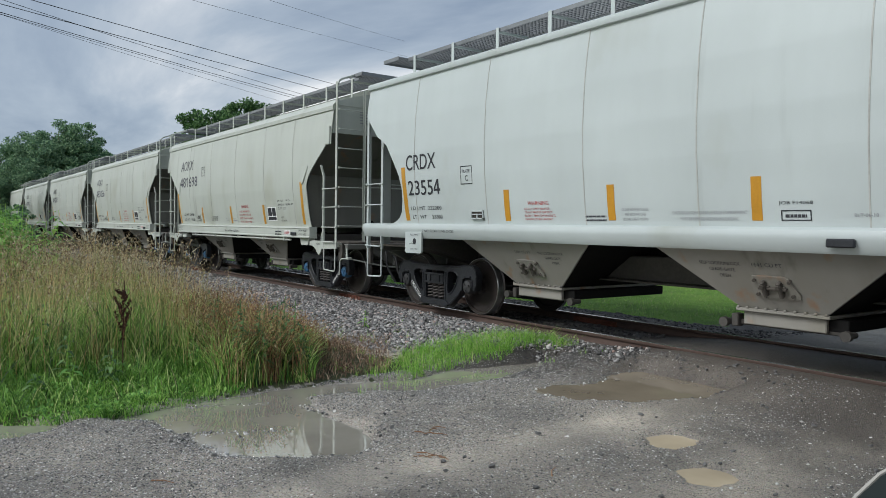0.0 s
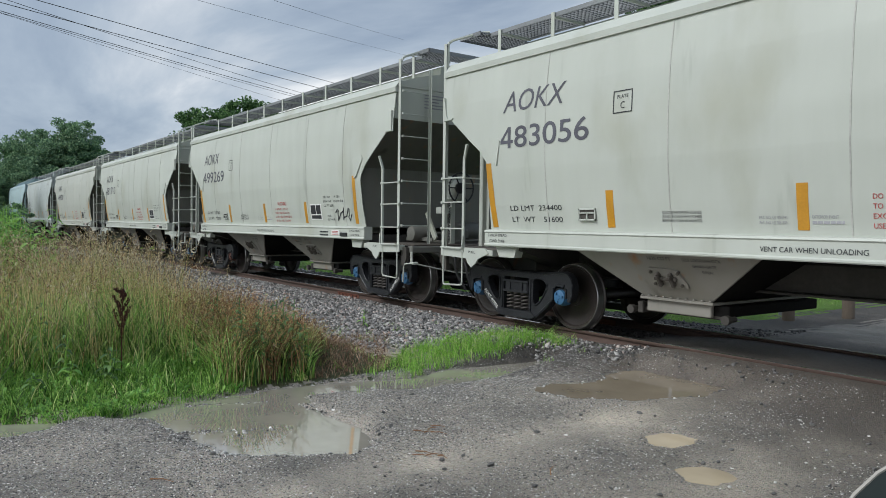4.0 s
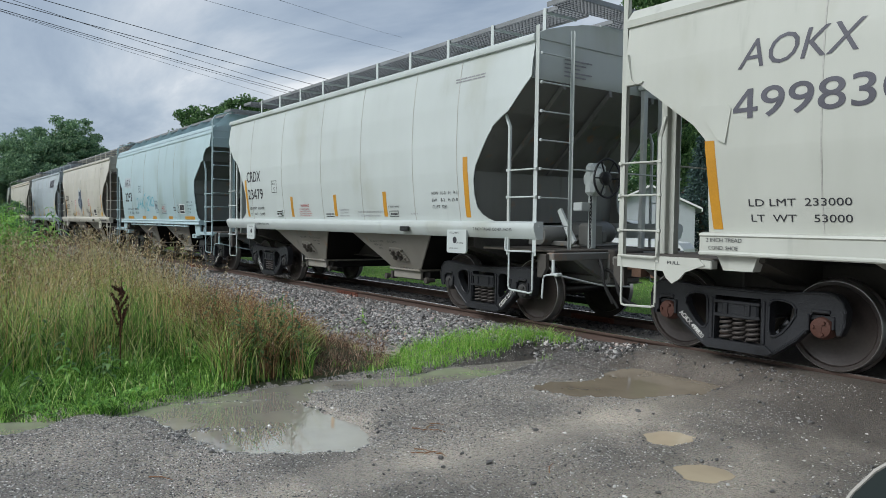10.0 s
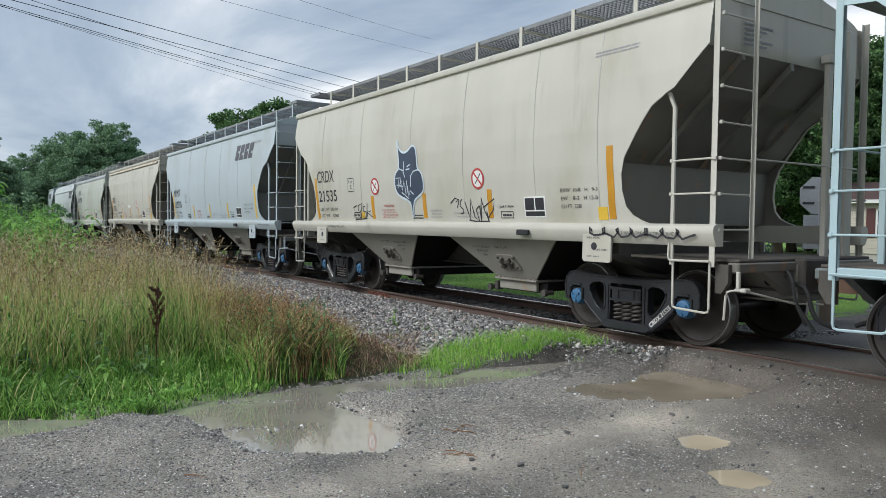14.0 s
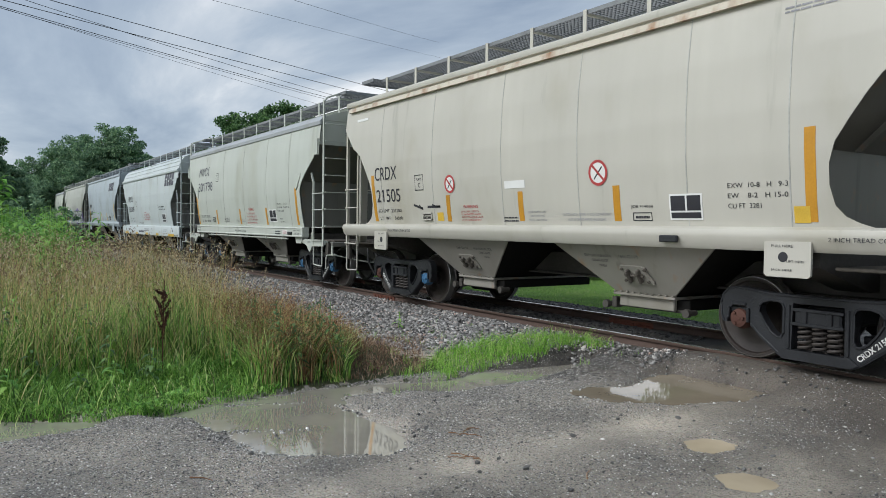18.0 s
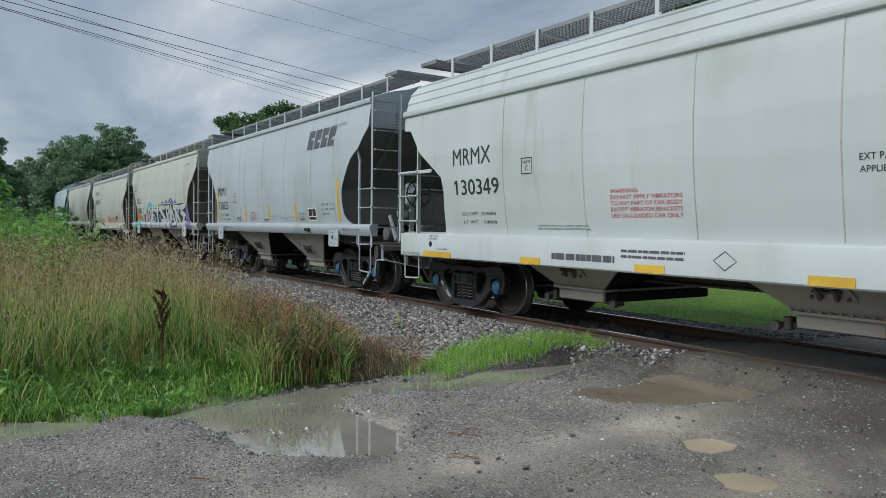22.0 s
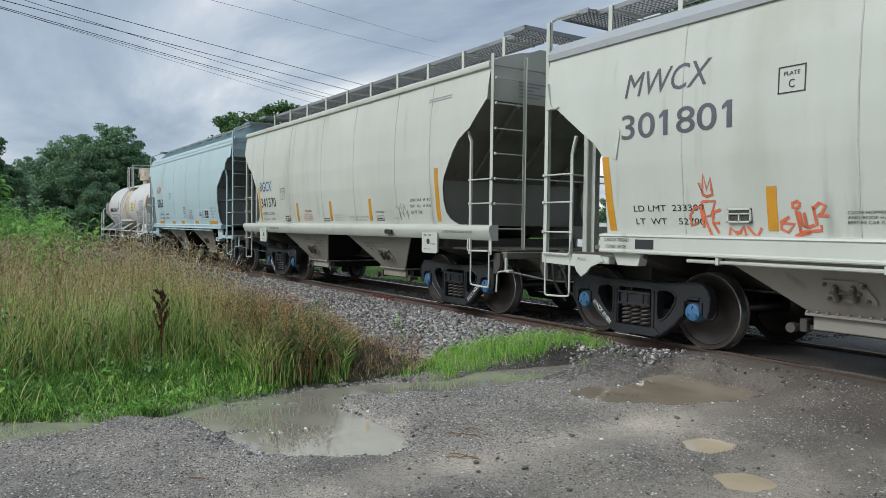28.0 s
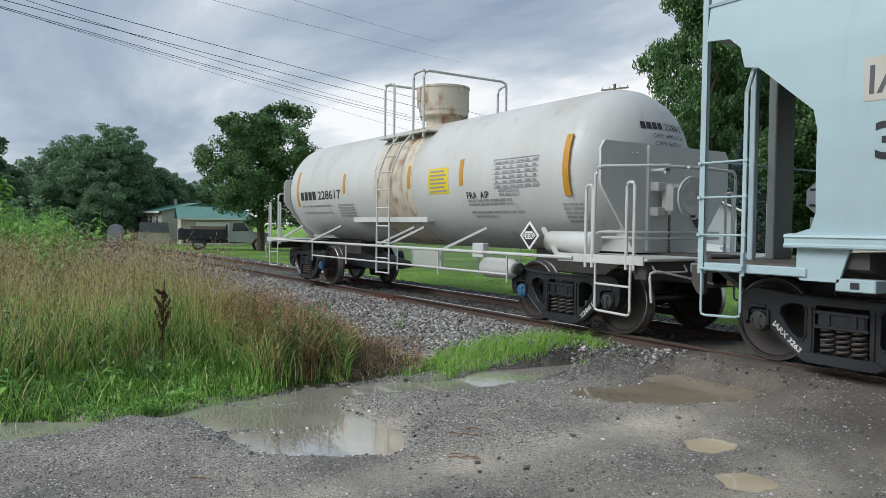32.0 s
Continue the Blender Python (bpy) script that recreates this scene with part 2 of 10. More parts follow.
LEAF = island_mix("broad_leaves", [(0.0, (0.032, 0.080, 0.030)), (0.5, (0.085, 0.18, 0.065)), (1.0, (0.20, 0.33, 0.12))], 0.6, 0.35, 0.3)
# paler, bluer leaves: the haze of distance is put into their colour
LEAF_FAR = island_mix("hazy_distant_leaves", [(0.0, (0.065, 0.135, 0.085)), (0.5, (0.155, 0.27, 0.155)), (1.0, (0.29, 0.42, 0.23))], 0.65, 0.3, 0.25)
LEAF_LIGHT = island_mix("light_green_leaves", [(0.0, (0.07, 0.19, 0.04)), (0.5, (0.19, 0.42, 0.085)), (1.0, (0.38, 0.60, 0.15))], 0.55, 0.4, 0.35)
NEEDLE = island_mix("blue_green_needles", [(0.0, (0.022, 0.048, 0.045)), (1.0, (0.07, 0.115, 0.105))], 0.7)
GRASS = island_mix("meadow_grass", [(0.0, (0.014, 0.038, 0.009)), (0.28, (0.06, 0.155, 0.028)), (0.52, (0.18, 0.385, 0.062)), (0.78, (0.44, 0.68, 0.16)), (0.93, (0.70, 0.74, 0.32)), (1.0, (0.95, 0.82, 0.46))], 0.55, 0.4, 0.3)
GRASS_NEW = island_mix("bright_young_grass", [(0.0, (0.12, 0.30, 0.04)), (0.5, (0.27, 0.55, 0.08)), (0.85, (0.44, 0.68, 0.17)), (1.0, (0.65, 0.63, 0.32))], 0.55, 0.35, 0.4)
GRASS_DRY = island_mix("dry_grass_stems", [(0.0, (0.09, 0.09, 0.045)), (0.22, (0.25, 0.29, 0.10)), (0.5, (0.52, 0.50, 0.22)), (0.75, (0.84, 0.68, 0.38)), (0.92, (0.66, 0.40, 0.19)), (1.0, (0.48, 0.26, 0.13))], 0.8, 0.25, 0.35)
GRASS_RED = island_mix("russet_grass_stems", [(0.0, (0.05, 0.028, 0.018)), (0.3, (0.20, 0.10, 0.055)), (0.65, (0.45, 0.25, 0.125)), (0.88, (0.70, 0.50, 0.27)), (1.0, (0.25, 0.36, 0.12))], 0.8, 0.25, 0.25)
SEAM = plain("darkened_weld", (0.42, 0.42, 0.39), 0.6, 0, 0.3, 5, 0.1)
HAZE = island_mix("muted_seed_heads", [(0.0, (0.08, 0.05, 0.035)), (0.35, (0.26, 0.18, 0.11)), (0.7, (0.50, 0.40, 0.25)), (1.0, (0.74, 0.66, 0.48))], 0.85, 0.2, 0.3)
DEAD = island_mix("dead_brown_stems", [(0.0, (0.06, 0.035, 0.028)), (0.4, (0.19, 0.11, 0.075)), (0.75, (0.40, 0.26, 0.16)), (1.0, (0.66, 0.52, 0.36))], 0.9, 0.2)
SHORT = island_mix("short_verge_grass", [(0.0, (0.015, 0.05, 0.010)), (0.35, (0.09, 0.24, 0.035)), (0.75, (0.28, 0.56, 0.09)), (1.0, (0.62, 0.82, 0.28))], 0.6, 0.35, 0.35)
SEED = island_mix("dark_seed_heads", [(0.0, (0.03, 0.014, 0.012)), (1.0, (0.09, 0.035, 0.025))], 0.9)
BALLAST = island_mix("ballast_stone", [(0.0, (0.045, 0.043, 0.042)), (0.35, (0.145, 0.140, 0.136)), (0.72, (0.315, 0.305, 0.292)), (0.88, (0.490, 0.478, 0.455)), (0.94, (0.350, 0.240, 0.200)), (1.0, (0.640, 0.625, 0.600))], 0.6, 0.45)
PEBBLE = island_mix("road_pebbles", [(0.0, (0.03, 0.03, 0.031)), (0.32, (0.10, 0.098, 0.098)), (0.58, (0.25, 0.244, 0.235)), (0.80, (0.47, 0.458, 0.435)), (0.95, (0.70, 0.68, 0.65)), (1.0, (0.95, 0.93, 0.89))], 0.5, 0.5)


def soil(name, dark, mid, light, scale, rough, wet=0.0, relief=0.03, ruts=None, oily=None):
    """Ground: two scales of patches, grains and a relief of small stones. ruts: the x of the two pale tracks that wheels have worn along the road."""
    m, t, b = material(name, rough, 0, 0.5)
    tc = t.nodes.new("ShaderNodeTexCoord")
    big = node(t, "ShaderNodeTexNoise", Scale=scale, Detail=8.0, Roughness=0.65)
    grain = node(t, "ShaderNodeTexVoronoi", Scale=115.0)
    grit = node(t, "ShaderNodeTexNoise", Scale=160.0, Detail=3.0)
    for n in (big, grain, grit):
        t.links.new(tc.outputs["Object"], n.inputs["Vector"])
    r = ramp(t, [(0.30, dark), (0.52, mid), (0.74, light)])
    worn = big.outputs["Fac"]
    if ruts is not None:
        mp = t.nodes.new("ShaderNodeMapping")
        mp.inputs["Scale"].default_value = (0.9, 0.22, 1.0)
        t.links.new(tc.outputs["Object"], mp.inputs["Vector"])
        streak = node(t, "ShaderNodeTexNoise", Scale=1.6, Detail=4.0, Roughness=0.55)
        t.links.new(mp.outputs[0], streak.inputs["Vector"])
        sep = t.nodes.new("ShaderNodeSeparateXYZ")
        t.links.new(tc.outputs["Object"], sep.inputs[0])
        wob = t.nodes.new("ShaderNodeMath")
        wob.operation = "MULTIPLY_ADD"
        wob.inputs[1].default_value = 0.9
        t.links.new(streak.outputs["Fac"], wob.inputs[0])
        t.links.new(sep.outputs["X"], wob.inputs[2])
        last = big.outputs["Fac"]
        for x in ruts:
            gap = t.nodes.new("ShaderNodeMath")
            gap.operation = "SUBTRACT"
            gap.inputs[1].default_value = x + 0.45
            t.links.new(wob.outputs[0], gap.inputs[0])
            far = t.nodes.new("ShaderNodeMath")
            far.operation = "ABSOLUTE"
            t.links.new(gap.outputs[0], far.inputs[0])
            band = t.nodes.new("ShaderNodeMapRange")
            band.inputs["From Min"].default_value, band.inputs["From Max"].default_value = 0.08, 0.62
            band.inputs["To Min"].default_value, band.inputs["To Max"].default_value = 0.14, -0.03
            t.links.new(far.outputs[0], band.inputs["Value"])
            both = t.nodes.new("ShaderNodeMath")
            t.links.new(band.outputs[0], both.inputs[0])
            t.links.new(last, both.inputs[1])
            last = both.outputs[0]
        worn = both.outputs[0]
    t.links.new(worn, r.inputs[0])
    sat = t.nodes.new("ShaderNodeHueSaturation")
    sat.inputs["Saturation"].default_value = 0.12
    t.links.new(grain.outputs["Color"], sat.inputs["Color"])
    mix = t.nodes.new("ShaderNodeMix")
    mix.data_type, mix.blend_type = "RGBA", "OVERLAY"
    mix.inputs[0].default_value = 0.95
    base = r.outputs[0]
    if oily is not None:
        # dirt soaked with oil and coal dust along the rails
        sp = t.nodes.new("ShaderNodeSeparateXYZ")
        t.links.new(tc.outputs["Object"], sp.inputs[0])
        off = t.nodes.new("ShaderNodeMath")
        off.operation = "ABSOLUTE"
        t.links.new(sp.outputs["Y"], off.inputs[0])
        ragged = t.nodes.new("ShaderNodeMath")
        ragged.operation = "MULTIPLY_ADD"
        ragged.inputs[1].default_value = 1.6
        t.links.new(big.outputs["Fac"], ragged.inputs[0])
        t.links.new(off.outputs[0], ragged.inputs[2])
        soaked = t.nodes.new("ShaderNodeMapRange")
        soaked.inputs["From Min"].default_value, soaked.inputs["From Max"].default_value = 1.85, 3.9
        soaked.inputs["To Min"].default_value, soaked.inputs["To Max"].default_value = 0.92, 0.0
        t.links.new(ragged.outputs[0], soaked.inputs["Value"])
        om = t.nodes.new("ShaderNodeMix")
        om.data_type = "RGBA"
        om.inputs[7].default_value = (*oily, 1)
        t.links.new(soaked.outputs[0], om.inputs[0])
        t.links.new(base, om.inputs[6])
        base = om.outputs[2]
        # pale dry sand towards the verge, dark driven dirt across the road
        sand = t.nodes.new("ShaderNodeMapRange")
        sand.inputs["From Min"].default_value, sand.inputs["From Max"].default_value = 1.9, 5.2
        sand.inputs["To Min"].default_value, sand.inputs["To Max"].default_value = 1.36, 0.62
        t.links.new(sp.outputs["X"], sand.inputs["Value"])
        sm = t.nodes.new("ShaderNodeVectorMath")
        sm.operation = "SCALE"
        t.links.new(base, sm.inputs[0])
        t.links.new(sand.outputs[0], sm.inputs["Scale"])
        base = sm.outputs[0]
    t.links.new(base, mix.inputs[6])
    t.links.new(sat.outputs[0], mix.inputs[7])
    t.links.new(mix.outputs[2], b.inputs["Base Color"])
    if wet:
        rg = t.nodes.new("ShaderNodeMapRange")
        rg.inputs["From Min"].default_value, rg.inputs["From Max"].default_value = 0.35, 0.62
        rg.inputs["To Min"].default_value, rg.inputs["To Max"].default_value = rough - wet, rough
        t.links.new(big.outputs["Fac"], rg.inputs["Value"])
        t.links.new(rg.outputs[0], b.inputs["Roughness"])
    add = t.nodes.new("ShaderNodeMath")
    add.operation = "MULTIPLY_ADD"
    add.inputs[1].default_value = -1.0
    t.links.new(grain.outputs["Distance"], add.inputs[0])
    t.links.new(grit.outputs["Fac"], add.inputs[2])
    bp = t.nodes.new("ShaderNodeBump")
    bp.inputs["Strength"].default_value, bp.inputs["Distance"].default_value = 1.0, relief
    t.links.new(add.outputs[0], bp.inputs["Height"])
    t.links.new(bp.outputs[0], b.inputs["Normal"])
    return m


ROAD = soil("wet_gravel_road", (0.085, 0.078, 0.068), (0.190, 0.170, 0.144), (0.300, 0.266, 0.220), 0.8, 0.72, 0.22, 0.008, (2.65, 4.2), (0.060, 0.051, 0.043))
BED = soil("track_bed_dirt", (0.038, 0.034, 0.031), (0.078, 0.070, 0.061), (0.14, 0.125, 0.108), 1.3, 0.8, 0.2, 0.012)
TURF = soil("mown_lawn", (0.07, 0.15, 0.02), (0.15, 0.29, 0.04), (0.25, 0.38, 0.07), 0.35, 0.9, 0.0, 0.05)
THATCH = soil("grass_thatch", (0.03, 0.04, 0.015), (0.06, 0.075, 0.03), (0.11, 0.10, 0.05), 1.1, 0.95, 0.0, 0.04)


def water_material(name, c, ior):
    m, t, b = material(name, 0.03, 0.0, 0.5)
    b.inputs["IOR"].default_value = ior
    tc = t.nodes.new("ShaderNodeTexCoord")
    n = node(t, "ShaderNodeTexNoise", Scale=1.6, Detail=4.0)
    t.links.new(tc.outputs["Object"], n.inputs["Vector"])
    r = ramp(t, [(0.3, tint(c, 0.8)), (0.7, tint(c, 1.2))])
    t.links.new(n.outputs["Fac"], r.inputs[0])
    t.links.new(r.outputs[0], b.inputs["Base Color"])
    w = node(t, "ShaderNodeTexNoise", Scale=5.0, Detail=2.0)
    t.links.new(tc.outputs["Object"], w.inputs["Vector"])
    bp = t.nodes.new("ShaderNodeBump")
    bp.inputs["Strength"].default_value, bp.inputs["Distance"].default_value = 0.02, 0.01
    t.links.new(w.outputs["Fac"], bp.inputs["Height"])
    t.links.new(bp.outputs[0], b.inputs["Normal"])
    return m


MUDDY = water_material("muddy_puddle_water", (0.27, 0.225, 0.165), 2.0)
POTHOLE = water_material("milky_brown_puddle_water", (0.50, 0.415, 0.29), 1.8)
GREYPUD = water_material("grey_puddle_water", (0.31, 0.288, 0.243), 5.2)


# ---- mesh helpers ----
class Shape:
    """Vertices and faces of one mesh, gathered piece by piece."""

    def __init__(self):
        self.v, self.f = [], []

    def add(self, verts, faces):
        o = len(self.v)
        self.v += [tuple(p) for p in verts]
        self.f += [tuple(i + o for i in f) for f in faces]
        return self

    def box(self, x0, x1, y0, y1, z0, z1, c=0.0):
        lo, hi = (min(x0, x1), min(y0, y1), min(z0, z1)), (max(x0, x1), max(y0, y1), max(z0, z1))
        c = min(c, *(0.45 * (hi[k] - lo[k]) for k in range(3)))
        if c <= 0:
            vs = [(x, y, z) for x in (lo[0], hi[0]) for y in (lo[1], hi[1]) for z in (lo[2], hi[2])]
            return self.add(vs, [(0, 1, 3, 2), (4, 6, 7, 5), (0, 4, 5, 1), (2, 3, 7, 6), (0, 2, 6, 4), (1, 5, 7, 3)])
        vs, idx = [], {}
        for sx in (0, 1):
            for sy in (0, 1):
                for sz in (0, 1):
                    p = [(lo, hi)[s][k] for k, s in enumerate((sx, sy, sz))]
                    q = [p[k] + (c if s == 0 else -c) for k, s in enumerate((sx, sy, sz))]
                    for k in range(3):
                        idx[sx, sy, sz, k] = len(vs)
                        vs.append(tuple(p[j] if j == k else q[j] for j in range(3)))
        fs = []
        quad = ((0, 0), (1, 0), (1, 1), (0, 1))
        for k in range(3):
            a, b = [j for j in range(3) if j != k]
            for s in (0, 1):
                f = []
                for i, j in quad:
                    key = [0, 0, 0]
                    key[k], key[a], key[b] = s, i, j
                    f.append(idx[(*key, k)])
                fs.append(tuple(f))
        for k in range(3):
            a, b = [j for j in range(3) if j != k]
            for i in (0, 1):
                for j in (0, 1):
                    k0, k1 = [0, 0, 0], [0, 0, 0]
                    k0[k], k0[a], k0[b] = 0, i, j
                    k1[k], k1[a], k1[b] = 1, i, j
                    fs.append((idx[(*k0, a)], idx[(*k0, b)], idx[(*k1, b)], idx[(*k1, a)]))
        for sx in (0, 1):
            for sy in (0, 1):
                for sz in (0, 1):
                    fs.append(tuple(idx[sx, sy, sz, k] for k in range(3)))
        return self.add(vs, fs)

    def tube(self, pts, r, n=8, closed=False, r1=None):
        """A round bar along a path; r1: its radius at the far end."""
        pts = [Vector(p) for p in pts]
        up = Vector((0.13, 0.21, 0.97))
        rings, m = [], len(pts)
        for i, p in enumerate(pts):
            a = pts[(i - 1) % m] if closed or i else p
            b = pts[(i + 1) % m] if closed or i < m - 1 else p
            d = (b - a).normalized()
            s = d.cross(up)
            if s.length < 0.05:
                s = d.cross(Vector((1, 0, 0)))
            s.normalize()
            u = s.cross(d).normalized()
            k = r if r1 is None else r + (r1 - r) * i / max(1, m - 1)
            rings.append([p + (s * math.cos(2 * math.pi * j / n) + u * math.sin(2 * math.pi * j / n)) * k for j in range(n)])
        vs = [q for ring in rings for q in ring]
        fs = []
        for i in range(m if closed else m - 1):
            for j in range(n):
                a, b = i * n, ((i + 1) % m) * n
                fs.append((a + j, a + (j + 1) % n, b + (j + 1) % n, b + j))
        if not closed:
            fs += [tuple(range(n))[::-1], tuple((m - 1) * n + j for j in range(n))]
        return self.add(vs, fs)

    def prism(self, poly, y0, y1, axis="y"):
        """A plate of outline poly, in x and z (axis y), y and z (axis x) or x and y (axis z)."""
        put = {"y": lambda a, b, h: (a, h, b), "x": lambda a, b, h: (h, a, b), "z": lambda a, b, h: (a, b, h)}[axis]
        n = len(poly)
        vs = [put(a, b, y0) for a, b in poly] + [put(a, b, y1) for a, b in poly]
        fs = [tuple(range(n)), tuple(range(2 * n - 1, n - 1, -1))]
        fs += [(i, i + n, (i + 1) % n + n, (i + 1) % n) for i in range(n)]
        return self.add(vs, fs)

    def lathe(self, prof, centre, axis="y", n=24):
        """A turned body: profile of (radius, height along the axis)."""
        vs = []
        for r, h in prof:
            for j in range(n):
                a = 2 * math.pi * j / n
                p = {"y": (r * math.cos(a), h, r * math.sin(a)), "x": (h, r * math.cos(a), r * math.sin(a)), "z": (r * math.cos(a), r * math.sin(a), h)}[axis]
                vs.append(tuple(p[k] + centre[k] for k in range(3)))
        m, fs = len(prof), []
        for i in range(m - 1):
            for j in range(n):
                fs.append((i * n + j, i * n + (j + 1) % n, (i + 1) * n + (j + 1) % n, (i + 1) * n + j))
        fs += [tuple(range(n))[::-1], tuple((m - 1) * n + j for j in range(n))]
        return self.add(vs, fs)

    def ring(self, prof, n=24):
        """A hollow turned ring about the y axis: closed profile of (radius, height)."""
        vs = [(r * math.cos(2 * math.pi * j / n), h, r * math.sin(2 * math.pi * j / n)) for r, h in prof for j in range(n)]
        m = len(prof)
        return self.add(vs, [(i * n + j, i * n + (j + 1) % n, ((i + 1) % m) * n + (j + 1) % n, ((i + 1) % m) * n + j) for i in range(m) for j in range(n)])

    def cutout(self, outline, holes, y0, y1):
        """A plate in x and z with holes right through it."""
        bm = bmesh.new()
        edges = []
        for loop in [outline] + holes:
            vs = [bm.verts.new((a, y0, b)) for a, b in loop]
            edges += [bm.edges.new((vs[i], vs[(i + 1) % len(vs)])) for i in range(len(vs))]
        bmesh.ops.triangle_fill(bm, use_beauty=True, use_dissolve=False, edges=edges)
        bm.verts.index_update()
        front = [tuple(v.co) for v in bm.verts]
        faces = [tuple(v.index for v in f.verts) for f in bm.faces]
        n = len(front)
        self.add(front + [(a, y1, c) for a, _, c in front], faces + [tuple(i + n for i in f[::-1]) for f in faces] + [(e.verts[0].index, e.verts[1].index, e.verts[1].index + n, e.verts[0].index + n) for e in bm.edges if len(e.link_faces) == 1])
        bm.free()
        return self

    def mesh(self, name, flip=True, sharp=35):
        me = bpy.data.meshes.new(name)
        me.from_pydata(self.v, [], self.f)
        if flip:
            bm = bmesh.new()
            bm.from_mesh(me)
            bmesh.ops.recalc_face_normals(bm, faces=bm.faces)
            bm.to_mesh(me)
            bm.free()
        me.polygons.foreach_set("use_smooth", [True] * len(me.polygons))
        me.set_sharp_from_angle(angle=radians(sharp))
        return me


MESHES = {}


def shared(key, build):
    """One mesh for all alike pieces."""
    if key not in MESHES:
        s = build()
        MESHES[key] = s.mesh(key if isinstance(key, str) else key[0]) if isinstance(s, Shape) else s
    return MESHES[key]


def part(name, shape, mat, parent=None, label="", at=None):
    """One mesh object under a thing or a part. shape: a Shape or a mesh that pieces share."""
    me = shape.mesh(name) if isinstance(shape, Shape) else shape
    ob = new(name, me)
    if not me.materials:
        me.materials.append(mat)
    if me.materials[0] != mat:
        ob.material_slots[0].link = "OBJECT"
        ob.material_slots[0].material = mat
    if at is not None:
        ob.matrix_basis = at
    if parent is not None:
        ob.parent = parent
    if label:
        tagged(ob, label)
    return ob


def thing(name, label, category, at=None, group="", kind=""):
    ob = new(name)
    ob.empty_display_size = 0.2
    if at is not None:
        ob.matrix_basis = at
    return tagged(ob, label, category, group, kind)


def solid(name, shape, mat, label, category, group="", kind="", at=None):
    return tagged(part(name, shape, mat, None, "", at), label, category, group, kind)


def big_mesh(name, verts, quads, mat, smooth=False):
    """A mesh from arrays of points and four-cornered faces."""
    me = bpy.data.meshes.new(name)
    verts, quads = np.asarray(verts, np.float32), np.asarray(quads, np.int32)
    me.vertices.add(len(verts))
    me.vertices.foreach_set("co", verts.ravel())
    k = quads.shape[1]
    me.loops.add(quads.size)
    me.loops.foreach_set("vertex_index", quads.ravel())
    me.polygons.add(len(quads))
    me.polygons.foreach_set("loop_start", np.arange(0, quads.size, k, dtype=np.int32))
    me.polygons.foreach_set("loop_total", np.full(len(quads), k, np.int32))
    if smooth:
        me.polygons.foreach_set("use_smooth", np.ones(len(quads), bool))
    me.update(calc_edges=True)
    me.materials.append(mat)
    return me

# ---- ground: one sheet from the road to the horizon ----
rng = np.random.default_rng(7)


def smooth(a, b, v):
    u = np.clip((v - a) / (b - a), 0, 1)
    return u * u * (3 - 2 * u)


def wave(x, y, scale, seed=0.0):
    """Cheap smooth noise, about -1 to 1."""
    a = np.sin(x * scale * 1.7 + seed + 1.3 * np.sin(y * scale * 1.1 + seed * 2)) * np.cos(y * scale * 1.9 - seed + 0.9 * np.sin(x * scale * 0.8))
    b = np.sin((x + y) * scale * 3.1 + seed * 3) * np.cos((x - y * 1.3) * scale * 2.7 + seed)
    return 0.65 * a + 0.35 * b


PUDDLES = {
    "long": ([(0.06, -6.78), (0.24, -6.56), (0.60, -6.50), (0.95, -6.42), (1.30, -6.42), (1.60, -6.32), (1.84, -5.99), (2.10, -5.55), (2.0, -5.26), (1.50, -5.10), (0.99, -5.16), (0.50, -5.12), (0.16, -4.99),
              (0.24, -4.60), (0.42, -4.15), (0.62, -3.88), (0.56, -3.14), (0.54, -2.28), (0.32, -1.46), (-0.02, -1.55), (-0.10, -2.30), (-0.16, -3.0), (0.02, -3.57), (-0.14, -4.2), (-0.28, -5.08), (-0.18, -5.98), (-0.10, -6.4)], -0.335),
    "corner": ([(-0.55, -8.7), (-0.48, -7.98), (-0.20, -7.50), (-0.02, -7.22), (0.12, -7.30), (0.20, -7.55), (0.27, -8.0), (0.3, -8.7)], -0.335),
    "middle": ([(1.50, -3.07), (1.92, -2.96), (2.31, -2.60), (2.45, -2.17), (2.62, -1.60), (2.62, -1.28), (2.13, -1.27), (1.67, -1.30), (1.30, -1.30), (1.37, -1.76), (1.62, -2.28), (1.44, -2.70)], -0.25),
    "small": ([(3.04, -3.32), (3.04, -3.08), (3.15, -2.98), (3.34, -2.98), (3.44, -3.14), (3.40, -3.36), (3.22, -3.43)], -0.318),
    "round": ([(3.72, -3.80), (3.74, -3.62), (3.87, -3.52), (4.0, -3.54), (4.08, -3.67), (4.05, -3.83), (3.90, -3.90)], -0.318),
}

# shallow bars of gravel inside the long puddle: from, to, width
SHOALS = (((-0.05, -6.1), (0.18, -5.45), 0.07), ((0.85, -6.35), (1.12, -5.80), 0.10), ((1.08, -6.50), (1.36, -6.38), 0.10), ((0.48, -5.22), (0.85, -5.0), 0.13), ((1.16, -6.05), (1.90, -5.94), 0.05))
SHOAL_RECT = (-0.3, -6.9, 2.3, 2.1)


def shoal(x, y):
    w = np.zeros(np.shape(x))
    for (ax, ay), (bx, by), wide in SHOALS:
        k = np.clip(((x - ax) * (bx - ax) + (y - ay) * (by - ay)) / ((bx - ax) ** 2 + (by - ay) ** 2), 0, 1)
        w = np.maximum(w, np.exp(-(((x - ax - k * (bx - ax)) ** 2 + (y - ay - k * (by - ay)) ** 2) / wide ** 2)))
    return w


